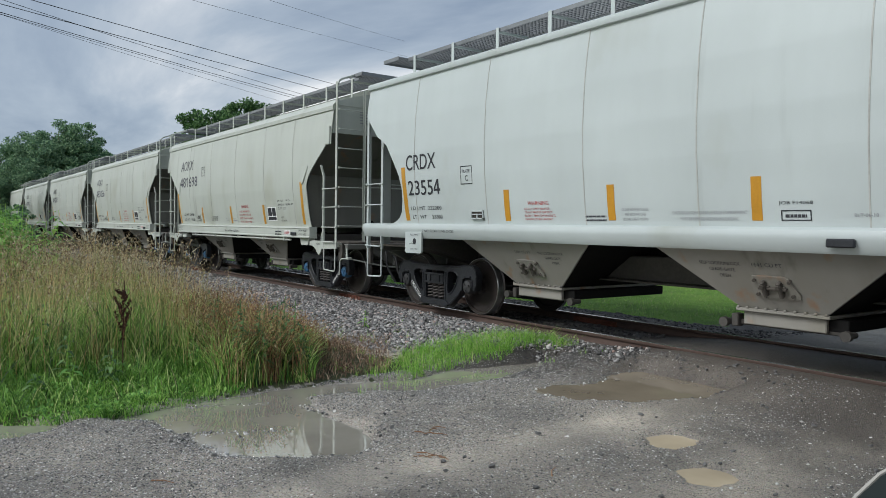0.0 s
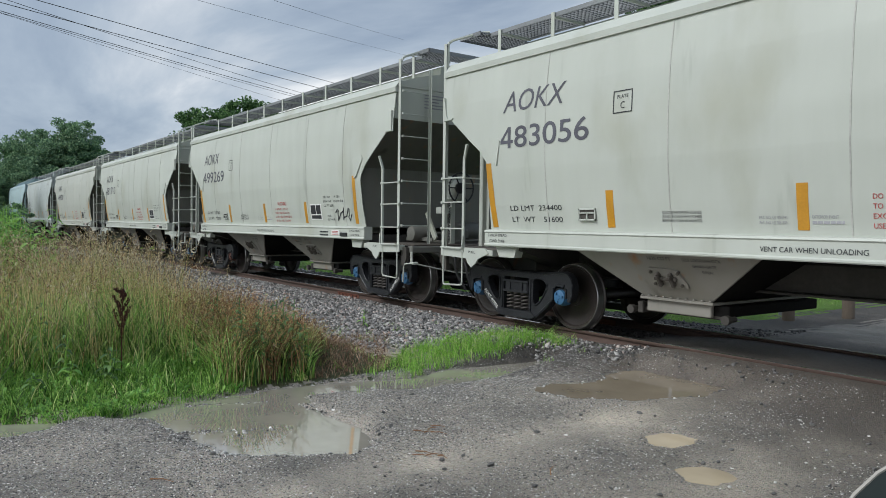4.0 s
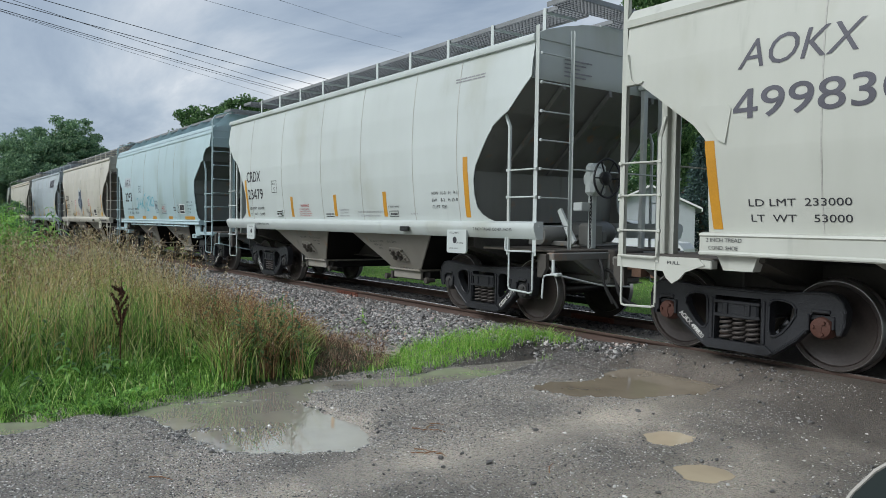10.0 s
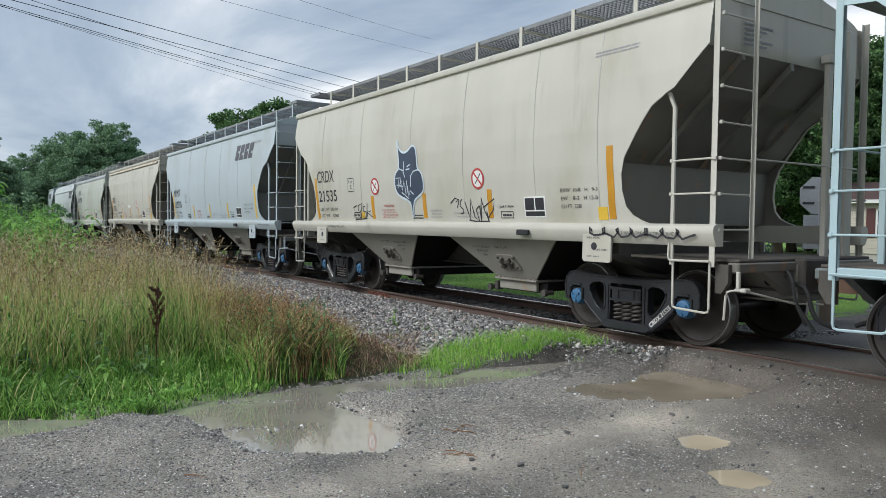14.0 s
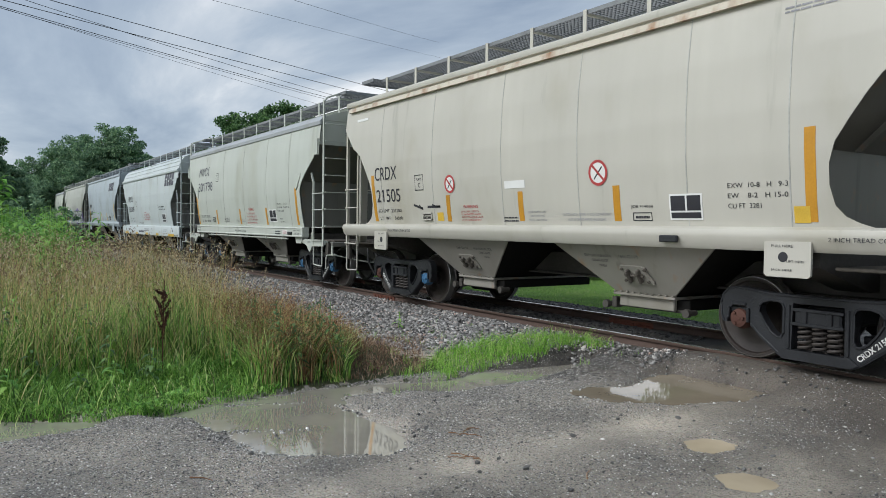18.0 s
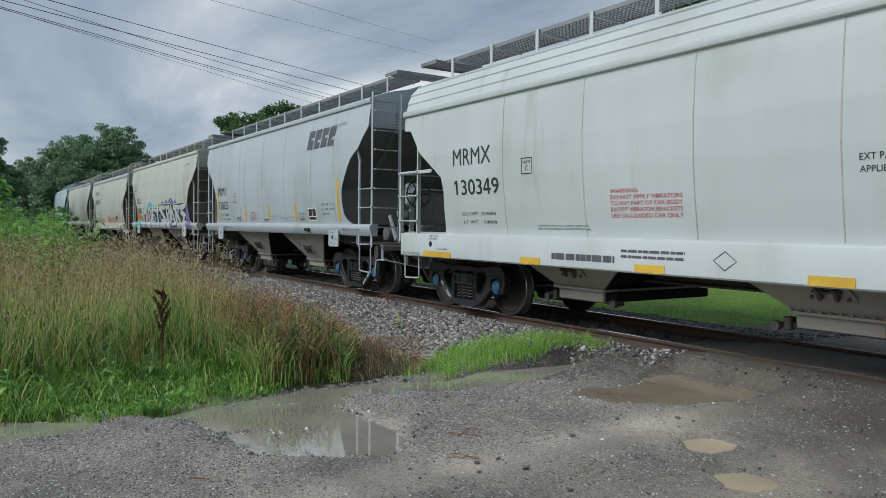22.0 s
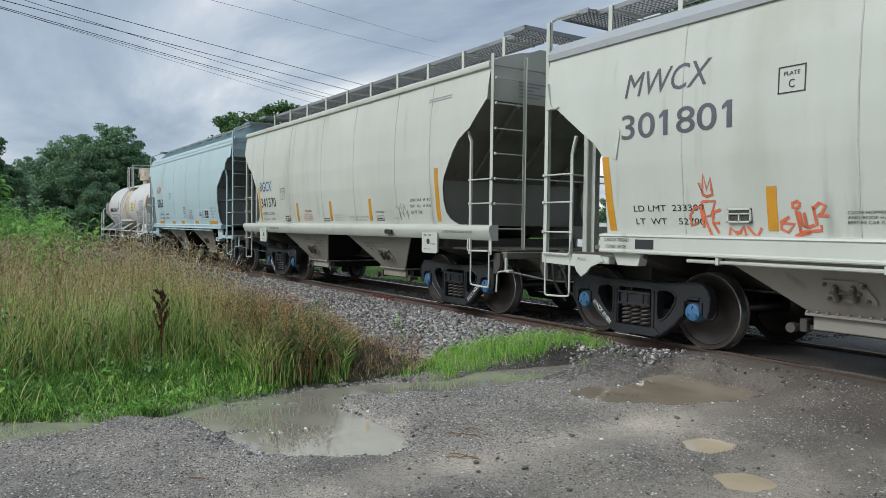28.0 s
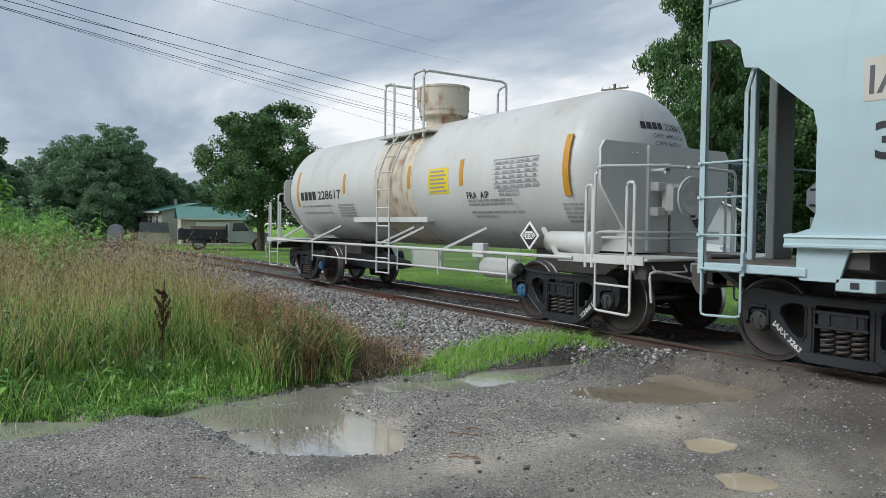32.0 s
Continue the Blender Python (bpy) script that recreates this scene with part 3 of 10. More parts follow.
def inside_depth(x, y, poly):
    """Distance to a closed outline, positive inside it."""
    d = np.full(x.shape, 1e9)
    ins = np.zeros(x.shape, bool)
    n = len(poly)
    for i in range(n):
        (x0, y0), (x1, y1) = poly[i], poly[(i + 1) % n]
        ex, ey = x1 - x0, y1 - y0
        t = np.clip(((x - x0) * ex + (y - y0) * ey) / (ex * ex + ey * ey), 0, 1)
        d = np.minimum(d, np.hypot(x - x0 - t * ex, y - y0 - t * ey))
        if y1 != y0:
            ins ^= ((y0 > y) != (y1 > y)) & (x < (x1 - x0) * (y - y0) / (y1 - y0) + x0)
    return np.where(ins, d, -d)


def ground_z(x, y):
    x, y = np.asarray(x, float), np.asarray(y, float)
    near = -0.30 + 0.17 * smooth(-3.1, -1.5, y)
    bed = np.where(y < 0, near, -0.13 - 0.10 * smooth(1.7, 3.2, y))
    cross = np.where(y < 0, -0.29 + 0.25 * smooth(-1.9, -0.80, y) + 0.065 * np.exp(-((x - 1.9) / 1.6) ** 2 - ((y + 2.3) / 1.1) ** 2), -0.04 - 0.12 * smooth(1.2, 5.0, y))
    k = smooth(0.2, 1.7, x + 0.12 * wave(x, y, 2.0, 3))
    z = bed * (1 - k) + cross * k
    weeds = smooth(-0.6, -2.4, x) * smooth(-3.2, -4.4, y)
    z = z + 0.13 * weeds
    z = z + 0.010 * wave(x, y, 1.6, 1) * (np.abs(y) > 1.0) + 0.005 * wave(x, y, 6.5, 2) * (np.abs(y) > 0.95)
    rut = np.exp(-((x - 2.65) / 0.27) ** 2) + np.exp(-((x - 4.2) / 0.27) ** 2)
    z = z - 0.014 * rut * smooth(-1.5, -2.5, y)
    mound = np.exp(-(((x - 1.25) / 0.55) ** 2 + ((y + 4.3) / 0.75) ** 2))
    z = z + 0.045 * mound
    far = np.hypot(x, y)
    z = z - 0.15 * smooth(25, 50, far)
    for poly, level in PUDDLES.values():
        d = inside_depth(x, y, poly) + 0.035 * wave(x, y, 7.0, 5) + 0.02 * wave(x, y, 17.0, 9)
        s = smooth(-0.14, 0.10, d)
        z = z * (1 - s) + (level - 0.022) * s
    return z + 0.026 * shoal(x, y) * smooth(-0.335, -0.35, z) * (0.8 + 0.25 * wave(x, y, 9.0, 4))


def spread(lo, a, b, hi, step, grow=1.16):
    """Coordinates: even between a and b, wider and wider outside."""
    mid = list(np.arange(a, b, step))
    left, p, d = [], a, step
    while p > lo:
        d *= grow
        p -= d
        left.append(p)
    right, p, d = [], mid[-1], step
    while p < hi:
        d *= grow
        p += d
        right.append(p)
    return np.array(left[::-1] + mid + right)


gx, gy = spread(-1500, -6.0, 7.5, 900, 0.055), spread(-600, -8.6, 2.2, 1500, 0.055)
GX, GY = np.meshgrid(gx, gy)
GZ = ground_z(GX, GY)
nx, ny = len(gx), len(gy)
ii = np.arange(nx * ny).reshape(ny, nx)
quads = np.stack([ii[:-1, :-1], ii[:-1, 1:], ii[1:, 1:], ii[1:, :-1]], -1).reshape(-1, 4)
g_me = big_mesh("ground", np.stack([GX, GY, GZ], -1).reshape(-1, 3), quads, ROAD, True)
for m in (BED, TURF, THATCH):
    g_me.materials.append(m)
cx, cy = GX[:-1, :-1].ravel(), GY[:-1, :-1].ravel()
jit = 0.25 * wave(cx, cy, 3.0, 4) + 0.1 * wave(cx, cy, 11.0, 6) + 0.14 * rng.standard_normal(len(cx))
kind = np.zeros(len(cx), np.int32)
kind[(cx < 0.9 + jit) & (cy > -2.8 + jit * 0.7)] = 1
kind[(cy > -1.3) & (cy < 2.4 + jit) & (cx < 1.2 + jit)] = 1
kind[(cx < -0.30 + jit * 0.4) & (cy < -3.2 + jit)] = 3
kind[(cy > 2.6 + jit) & ((cx < -0.6 + jit) | (cx > 9.5))] = 2
kind[(cy < -30) | (cx < -60)] = 2
g_me.polygons.foreach_set("material_index", kind)
ground = tagged(new("ground", g_me), "wet gravel road, track bed, lawn and weedy verge in one sheet", "ground", kind="structure")

for key, (poly, level) in PUDDLES.items():
    pts = np.array(poly)
    mid = pts.mean(0)
    out = []
    for i in range(len(pts)):
        a, b, c = pts[i - 1], pts[i], pts[(i + 1) % len(pts)]
        nrm = np.array([(c - a)[1], -(c - a)[0]])
        nrm = nrm / np.linalg.norm(nrm)
        if inside_depth(np.array([b[0] + nrm[0] * 0.02]), np.array([b[1] + nrm[1] * 0.02]), poly)[0] > 0:
            nrm = -nrm
        out.append(tuple(b + nrm * 0.11))
    for _ in range(3):
        out = [tuple(np.array(p) * w + np.array(q) * (1 - w)) for p, q in zip(out, out[1:] + out[:1]) for w in (0.75, 0.25)]
    bm = bmesh.new()
    f = bm.faces.new([bm.verts.new((x, y, level)) for x, y in out])
    bmesh.ops.triangulate(bm, faces=[f])
    bmesh.ops.recalc_face_normals(bm, faces=bm.faces)
    me = bpy.data.meshes.new("puddle")
    bm.to_mesh(me)
    bm.free()
    if sum(p.normal.z for p in me.polygons) < 0:
        me.flip_normals()
    me.materials.append({"long": GREYPUD, "corner": GREYPUD, "middle": MUDDY}.get(key, POTHOLE))
    tagged(new("puddle", me), {"long": "long grey-brown rain puddle beside the weeds", "corner": "shallow grey rain puddle at the grass edge", "middle": "muddy brown rain puddle by the crossing", "small": "small muddy pothole puddle in the gravel", "round": "small round pothole puddle in the gravel"}[key], "puddle", kind="structure")


# ---- stones ----
def stones(n, where, size, seed, sink=0.3, mat=None, name=""):
    """Many small angular stones resting on the ground; where(rng, n) gives their places."""
    r = np.random.default_rng(seed)
    g = (1 + 5 ** 0.5) / 2
    ico = np.array([(-1, g, 0), (1, g, 0), (-1, -g, 0), (1, -g, 0), (0, -1, g), (0, 1, g), (0, -1, -g), (0, 1, -g), (g, 0, -1), (g, 0, 1), (-g, 0, -1), (-g, 0, 1)]) / 1.9
    tri = np.array([(0, 11, 5), (0, 5, 1), (0, 1, 7), (0, 7, 10), (0, 10, 11), (1, 5, 9), (5, 11, 4), (11, 10, 2), (10, 7, 6), (7, 1, 8), (3, 9, 4), (3, 4, 2), (3, 2, 6), (3, 6, 8), (3, 8, 9), (4, 9, 5), (2, 4, 11), (6, 2, 10), (8, 6, 7), (9, 8, 1)])
    x, y = where(r, n)
    n = len(x)
    s = size[0] + (size[1] - size[0]) * r.random(n) ** 2
    sc = s[:, None] * np.stack([r.uniform(0.7, 1.3, n), r.uniform(0.6, 1.0, n), r.uniform(0.45, 0.8, n)], 1) * 0.5
    v = ico[None] * (1 + 0.36 * np.clip(r.standard_normal((n, 12, 1)), -1.8, 1.8)) * sc[:, None]
    a, b = r.uniform(0, 6.28, n), r.uniform(-0.5, 0.5, n)
    ca, sa, cb, sb = np.cos(a)[:, None], np.sin(a)[:, None], np.cos(b)[:, None], np.sin(b)[:, None]
    vx, vz = v[..., 0] * cb - v[..., 2] * sb, v[..., 0] * sb + v[..., 2] * cb
    wx, wy = vx * ca - v[..., 1] * sa, vx * sa + v[..., 1] * ca
    z = ground_z(x, y) + sc[:, 2] * (1 - 2 * sink)
    v = np.stack([wx + x[:, None], wy + y[:, None], vz + z[:, None]], -1)
    f = tri[None] + (np.arange(n) * 12)[:, None, None]
    return big_mesh(name, v.reshape(-1, 3), f.reshape(-1, 3), mat)


def ballast_place(r, n):
    x = 1.2 - 15 * r.random(n) ** 1.25
    y = -3.25 + 2.4 * r.random(n)
    keep = (y > -3.1 + 0.25 * wave(x, y, 3, 2) + 1.5 * smooth(-2.4, 0.6, x)) & (np.abs(y + 0.75) > 0.10) & (r.random(n) < 0.12 + 0.88 * smooth(1.0, -1.2, x))
    return x[keep], y[keep]


def ballast_far(r, n):
    x = -14 - 32 * r.random(n)
    y = np.where(r.random(n) < 0.75, -3.3 + 2.45 * r.random(n), 0.9 + 1.8 * r.random(n))
    return x, y


def ballast_beyond(r, n):
    x = 1.5 - 16 * r.random(n)
    y = np.where(r.random(n) < 0.55, 0.88 + 1.7 * r.random(n) ** 1.5, -0.62 + 1.24 * r.random(n))
    keep = ~((x > 0.4) & (np.abs(y) < 0.7))
    return x[keep], y[keep]


ballast_bed = tagged(new("ballast", stones(34000, ballast_place, (0.028, 0.068), 11, 0.12, BALLAST, "ballast")), "loose grey crushed-stone ballast beside the rail", "ballast", kind="stuff")
tagged(new("ballast", stones(5000, ballast_far, (0.06, 0.12), 12, 0.2, BALLAST, "ballast")), "grey crushed-stone ballast along the track", "ballast", kind="stuff")
BALLAST_DARK = island_mix("oily_ballast", [(0.0, (0.03, 0.028, 0.027)), (0.6, (0.075, 0.07, 0.066)), (1.0, (0.2, 0.19, 0.18))], 0.6, 0.45)
tagged(new("ballast", stones(7000, ballast_beyond, (0.025, 0.065), 13, 0.3, BALLAST_DARK, "ballast")), "dark oily ballast between the rails", "ballast", kind="stuff")


def grit(n, where, size, seed, mat, name):
    """A great many small stones, eight faces each."""
    r = np.random.default_rng(seed)
    octa = np.array([(1, 0, 0), (0, 1, 0), (-1, 0, 0), (0, -1, 0), (0, 0, 1), (0, 0, -0.6)], float)
    tri = np.array([(0, 1, 4), (1, 2, 4), (2, 3, 4), (3, 0, 4), (1, 0, 5), (2, 1, 5), (3, 2, 5), (0, 3, 5)])
    x, y = where(r, n)
    n = len(x)
    s = (size[0] + (size[1] - size[0]) * r.random(n) ** 2.2) * 0.5
    v = octa[None] * (1 + 0.25 * r.standard_normal((n, 6, 1))) * (s[:, None] * np.stack([r.uniform(0.8, 1.4, n), r.uniform(0.6, 1.1, n), r.uniform(0.30, 0.75, n)], 1))[:, None]
    v = v + 0.18 * s[:, None, None] * r.standard_normal((n, 6, 3))
    a = r.uniform(0, 6.28, n)[:, None]
    wx, wy = v[..., 0] * np.cos(a) - v[..., 1] * np.sin(a), v[..., 0] * np.sin(a) + v[..., 1] * np.cos(a)
    z = ground_z(x, y) + s * 0.2
    v = np.stack([wx + x[:, None], wy + y[:, None], v[..., 2] + z[:, None]], -1)
    return big_mesh(name, v.reshape(-1, 3), (tri[None] + (np.arange(n) * 6)[:, None, None]).reshape(-1, 3), mat)


def dry(x, y, gap):
    keep = np.ones(len(x), bool)
    for poly, _ in PUDDLES.values():
        keep &= inside_depth(x, y, poly) + 0.05 * wave(x, y, 7.0, 5) < gap
    return keep


def road_place(r, n):
    x = -0.3 + 7.2 * r.random(n) ** 1.15
    y = -8.3 + 7.3 * r.random(n)
    rut = np.exp(-((x - 2.65 + 0.15 * wave(x, y, 0.8, 3)) / 0.33) ** 2) + np.exp(-((x - 4.2 + 0.15 * wave(x, y, 0.8, 5)) / 0.36) ** 2)
    w = 0.80 - 0.34 * smooth(1.8, 3.6, x + 0.35 * (y + 5)) + 0.30 * wave(x, y, 1.3, 8) + 1.2 * np.exp(-(((x - 1.2) / 0.9) ** 2 + ((y + 4.3) / 1.1) ** 2)) + 0.6 * np.exp(-(((x - 1.4) / 1.6) ** 2 + ((y + 7.0) / 0.7) ** 2)) - 0.62 * rut
    keep = (r.random(n) < w) & ((x > 0.0) | (y > -6.0)) & dry(x, y, 0.02)
    return x[keep], y[keep]


def chips_place(r, n):
    x = 0.4 + 6.6 * r.random(n)
    y = -7.4 + 6.5 * r.random(n)
    keep = dry(x, y, 0.0)
    return x[keep], y[keep]


def rim_place(r, n):
    """Stones that stand out of the shallow edge of the puddles and lie below the rail."""
    x = -0.4 + 3.4 * r.random(n)
    y = -7.0 + 6.1 * r.random(n)
    d = np.max([inside_depth(x, y, poly) for poly, _ in PUDDLES.values()], 0)
    keep = (np.abs(d) < 0.10) | ((y > -1.5) & (x > 0.8) & (r.random(n) < 0.25))
    return x[keep], y[keep]


def shoal_place(r, n):
    """Gravel that breaks the surface where the puddle is shallow."""
    x, y = SHOAL_RECT[0] + SHOAL_RECT[2] * r.random(n), SHOAL_RECT[1] + SHOAL_RECT[3] * r.random(n)
    keep = (r.random(n) < shoal(x, y) * (0.75 + 0.8 * wave(x, y, 4.0, 3))) & (np.hypot(x - 1.6, y + 5.95) > 0.38)
    return x[keep], y[keep]


CHIP = island_mix("pale_stone_chips", [(0.0, (0.30, 0.29, 0.27)), (0.6, (0.48, 0.47, 0.44)), (1.0, (0.70, 0.69, 0.66))], 0.6, 0.45)
tagged(new("gravel", grit(290000, road_place, (0.006, 0.018), 21, PEBBLE, "gravel")), "fine wet grey gravel spread over the dirt road", "gravel", kind="stuff")
tagged(new("gravel", stones(420, chips_place, (0.012, 0.034), 22, 0.3, PEBBLE, "gravel")), "larger loose stones lying on the dirt road", "gravel", kind="stuff")
tagged(new("gravel", stones(420, chips_place, (0.008, 0.03), 23, 0.3, CHIP, "gravel")), "pale stone chips scattered on the dirt road", "gravel", kind="stuff")
tagged(new("gravel", stones(2600, rim_place, (0.010, 0.038), 24, 0.3, PEBBLE, "gravel")), "stray grey stones along the puddle edges", "gravel", kind="stuff")
tagged(new("gravel", stones(12000, shoal_place, (0.006, 0.026), 25, 0.1, PEBBLE, "gravel")), "wet stones breaking the surface of the shallow puddle", "gravel", kind="stuff")


def stone_shape(seed):
    """One angular stone, about 1 across."""
    r = np.random.default_rng(seed)
    g = (1 + 5 ** 0.5) / 2
    ico = np.array([(-1, g, 0), (1, g, 0), (-1, -g, 0), (1, -g, 0), (0, -1, g), (0, 1, g), (0, -1, -g), (0, 1, -g), (g, 0, -1), (g, 0, 1), (-g, 0, -1), (-g, 0, 1)]) / 3.8
    tri = [(0, 11, 5), (0, 5, 1), (0, 1, 7), (0, 7, 10), (0, 10, 11), (1, 5, 9), (5, 11, 4), (11, 10, 2), (10, 7, 6), (7, 1, 8), (3, 9, 4), (3, 4, 2), (3, 2, 6), (3, 6, 8), (3, 8, 9), (4, 9, 5), (2, 4, 11), (6, 2, 10), (8, 6, 7), (9, 8, 1)]
    v = ico * (1 + 0.22 * r.standard_normal((12, 1))) * np.array([1.15, 0.85, 0.65])
    return Shape().add(v.tolist(), tri)


STONE_GREY = plain("grey_crushed_stone", (0.265, 0.260, 0.255), 0.75, 0, 0.5, 40, 0.3)
STONE_DARK = plain("wet_dark_stone", (0.13, 0.125, 0.12), 0.55, 0, 0.5, 40, 0.3)


def loose_stones(parent, n, x0, x1, y0, y1, size, mat, seed):
    r = np.random.default_rng(seed)
    for k in range(n):
        x, y = r.uniform(x0, x1), r.uniform(y0, y1)
        if any(inside_depth(np.array([x]), np.array([y]), poly)[0] > -0.05 for poly, _ in PUDDLES.values()):
            continue
        d = r.uniform(*size)
        z = float(ground_z(np.array([x]), np.array([y]))[0]) + d * 0.16
        part("stone", shared("stone_%d" % (k % 7), lambda: stone_shape(60 + k % 7)), mat, parent, at=pose(x, y, z, r.uniform(-20, 20), r.uniform(-20, 20), r.uniform(0, 360)) @ Matrix.Diagonal((d, d, d, 1)))


loose_stones(ballast_bed, 290, -5.6, -0.6, -3.0, -1.05, (0.055, 0.085), STONE_GREY, 31)
loose_stones(ground, 130, 0.8, 6.0, -7.4, -1.0, (0.02, 0.05), STONE_DARK, 32)
loose_stones(ground, 60, 0.6, 3.4, -1.35, -0.95, (0.025, 0.055), STONE_DARK, 33)

# ---- track ----
RAIL_Y = 0.7525
JOINT = plain("red_rusty_joint_steel", (0.15, 0.055, 0.035), 0.8, 0.2, 0.4, 9, 0.3)


def rail_profile():
    return [(-0.0775, -0.172), (0.0775, -0.172), (0.0775, -0.162), (0.02, -0.142), (0.0085, -0.125), (0.0085, -0.055), (0.030, -0.040), (0.036, -0.028), (0.036, -0.006), (0.028, 0.0),
            (-0.028, 0.0), (-0.036, -0.006), (-0.036, -0.028), (-0.030, -0.040), (-0.0085, -0.055), (-0.0085, -0.125), (-0.02, -0.142), (-0.0775, -0.162)]


def joint_bar(x, y, side):
    s = Shape()
    prof = [(0.010, -0.128), (0.034, -0.138), (0.036, -0.118), (0.022, -0.108), (0.022, -0.068), (0.036, -0.058), (0.033, -0.046), (0.010, -0.05)]
    s.prism([(y + side * a, b) for a, b in prof], x - 0.46, x + 0.46, "x")
    return s


def bolt_shape():
    return Shape().lathe([(0.018, 0.0), (0.018, 0.014), (0.011, 0.014), (0.011, 0.03)], (0, 0, 0), "y", 6)


for y, side in ((-RAIL_Y, -1), (RAIL_Y, -1)):
    rail = thing("rail", "rusty steel rail with a polished running surface", "rail", group="rails of the track")
    part("rail_body", Shape().prism([(y + a, b) for a, b in rail_profile()], -420, 260, "x"), RAIL, rail)
    part("running_surface", Shape().box(-420, 260, y - 0.026, y + 0.027, 0.0, 0.0025), RAILTOP, rail, "thin bright worn strip on the rail head")
    for jx in ((-6.72, 3.4, -17.0, -27.5) if y < 0 else (-1.2, -11.0, -22.0)):
        bar = part("joint_bar", joint_bar(jx, y, side), JOINT, rail, "reddish rusty joint bar")
        for k in range(6):
            part("bolt", shared("bolt", bolt_shape), JOINT, bar, at=pose(jx - 0.36 + 0.144 * k, y - 0.052, -0.088))


def tie_shape():
    return Shape().box(-0.115, 0.115, -1.3, 1.3, -0.16, 0.0, 0.012)


def plate_shape():
    return Shape().box(-0.09, 0.09, -0.18, 0.18, 0.0, 0.014, 0.004)


def spike_shape():
    return Shape().box(-0.008, 0.008, -0.008, 0.008, 0.0, 0.05).box(-0.014, 0.014, -0.012, 0.022, 0.045, 0.06)


for k in range(104):
    x = 0.3 - 0.54 * k
    tie = thing("railroad_tie", "dark tarred timber tie sunk in ballast", "railroad tie", pose(x, 0, -0.187), "ties of the track")
    part("beam", shared("tie", tie_shape), TIE, tie, at=pose(0, 0, 0, 0, 0, rng.uniform(-1, 1)))
    if k < 40:
        for y in (-RAIL_Y, RAIL_Y):
            part("tie_plate", shared("tie_plate", plate_shape), RAIL, tie, at=pose(0, y, 0.0))
            for dy in (-0.10, 0.10):
                part("spike", shared("spike", spike_shape), RAIL, tie, at=pose(0.05 if dy > 0 else -0.05, y + dy, 0.012, 0, 0, 180 if dy > 0 else 0))

# ---- the train ----
SIDE_Z = [1.05, 1.38, 1.70, 2.20, 2.64, 3.20, 3.60, 3.95]
SIDE_Y = [1.47, 1.50, 1.555, 1.61, 1.625, 1.605, 1.56, 1.50]


def side_y(z):
    """Half width of a hopper car's bulging side at height z."""
    return float(np.interp(z, SIDE_Z, SIDE_Y))


# end outlines: half length of the side sheet at each height
EDGE = {
    "slant": [(1.36, 4.60), (1.90, 4.57), (2.22, 4.56), (2.32, 4.60), (2.48, 4.74), (3.00, 5.45), (3.005, 5.66), (3.78, 5.67)],
    "curve": [(1.45, 4.92), (1.50, 4.76), (1.56, 4.64), (1.66, 4.55), (1.85, 4.50), (2.05, 4.50), (2.25, 4.56), (2.46, 4.70), (2.65, 4.84), (2.80, 4.96), (2.92, 5.16), (2.97, 5.27), (3.38, 5.69), (3.90, 5.69)],
    "notch": [(1.38, 4.74), (1.45, 4.52), (1.60, 4.46), (2.36, 4.42), (2.55, 4.46), (3.04, 5.04), (3.07, 5.20), (3.28, 5.26), (3.40, 5.40), (3.43, 5.68), (3.88, 5.68)],
    "flow": [(1.28, 4.45), (1.47, 4.42), (2.01, 4.39), (2.24, 4.44), (2.70, 5.12), (2.88, 5.26), (3.10, 5.44), (3.12, 5.64), (3.42, 5.66)],
}
KIND = {
    # ox: shift of the body; sill: height range and half length; tc: truck centres; eave: where the roof begins
    "slant": dict(ox=0.06, sill=(1.13, 1.37, 4.66), tc=8.90, eave=3.78),
    "curve": dict(ox=0.03, sill=(1.22, 1.46, 5.80), tc=8.36, eave=3.90),
    "notch": dict(ox=0.03, sill=(1.26, 1.40, 4.75), tc=8.80, eave=3.88),
    "flow": dict(ox=0.03, sill=(0.90, 1.30, 5.76), tc=8.90, eave=3.42),
}


# the end: where the slope sheet meets the upright web below it and the bulkhead above it
SLOPE = {"slant": (2.46, 4.46, 3.23), "curve": (2.20, 4.38, 3.37), "notch": (2.12, 4.36, 3.44), "flow": (2.02, 4.34, 3.31)}


def edge_at(kind, z):
    zs, xs = zip(*EDGE[kind])
    return float(np.interp(z, zs, xs))


def end_at(kind, z):
    """Half length of the end wall at height z: the web, the slope sheet, then the bulkhead, always inside the side sheet's edge."""
    za, xa, zb = SLOPE[kind]
    return min(edge_at(kind, z) - 0.035, float(np.interp(z, (za, zb), (xa, EDGE[kind][-1][1] - 0.04))))


def heights(kind):
    za, _, zb = SLOPE[kind]
    return sorted({z for z, _ in EDGE[kind]} | set(np.linspace(EDGE[kind][0][0], EDGE[kind][-1][0], 14)) | {za, zb} | {z for z in SIDE_Z if EDGE[kind][0][0] < z < EDGE[kind][-1][0]})


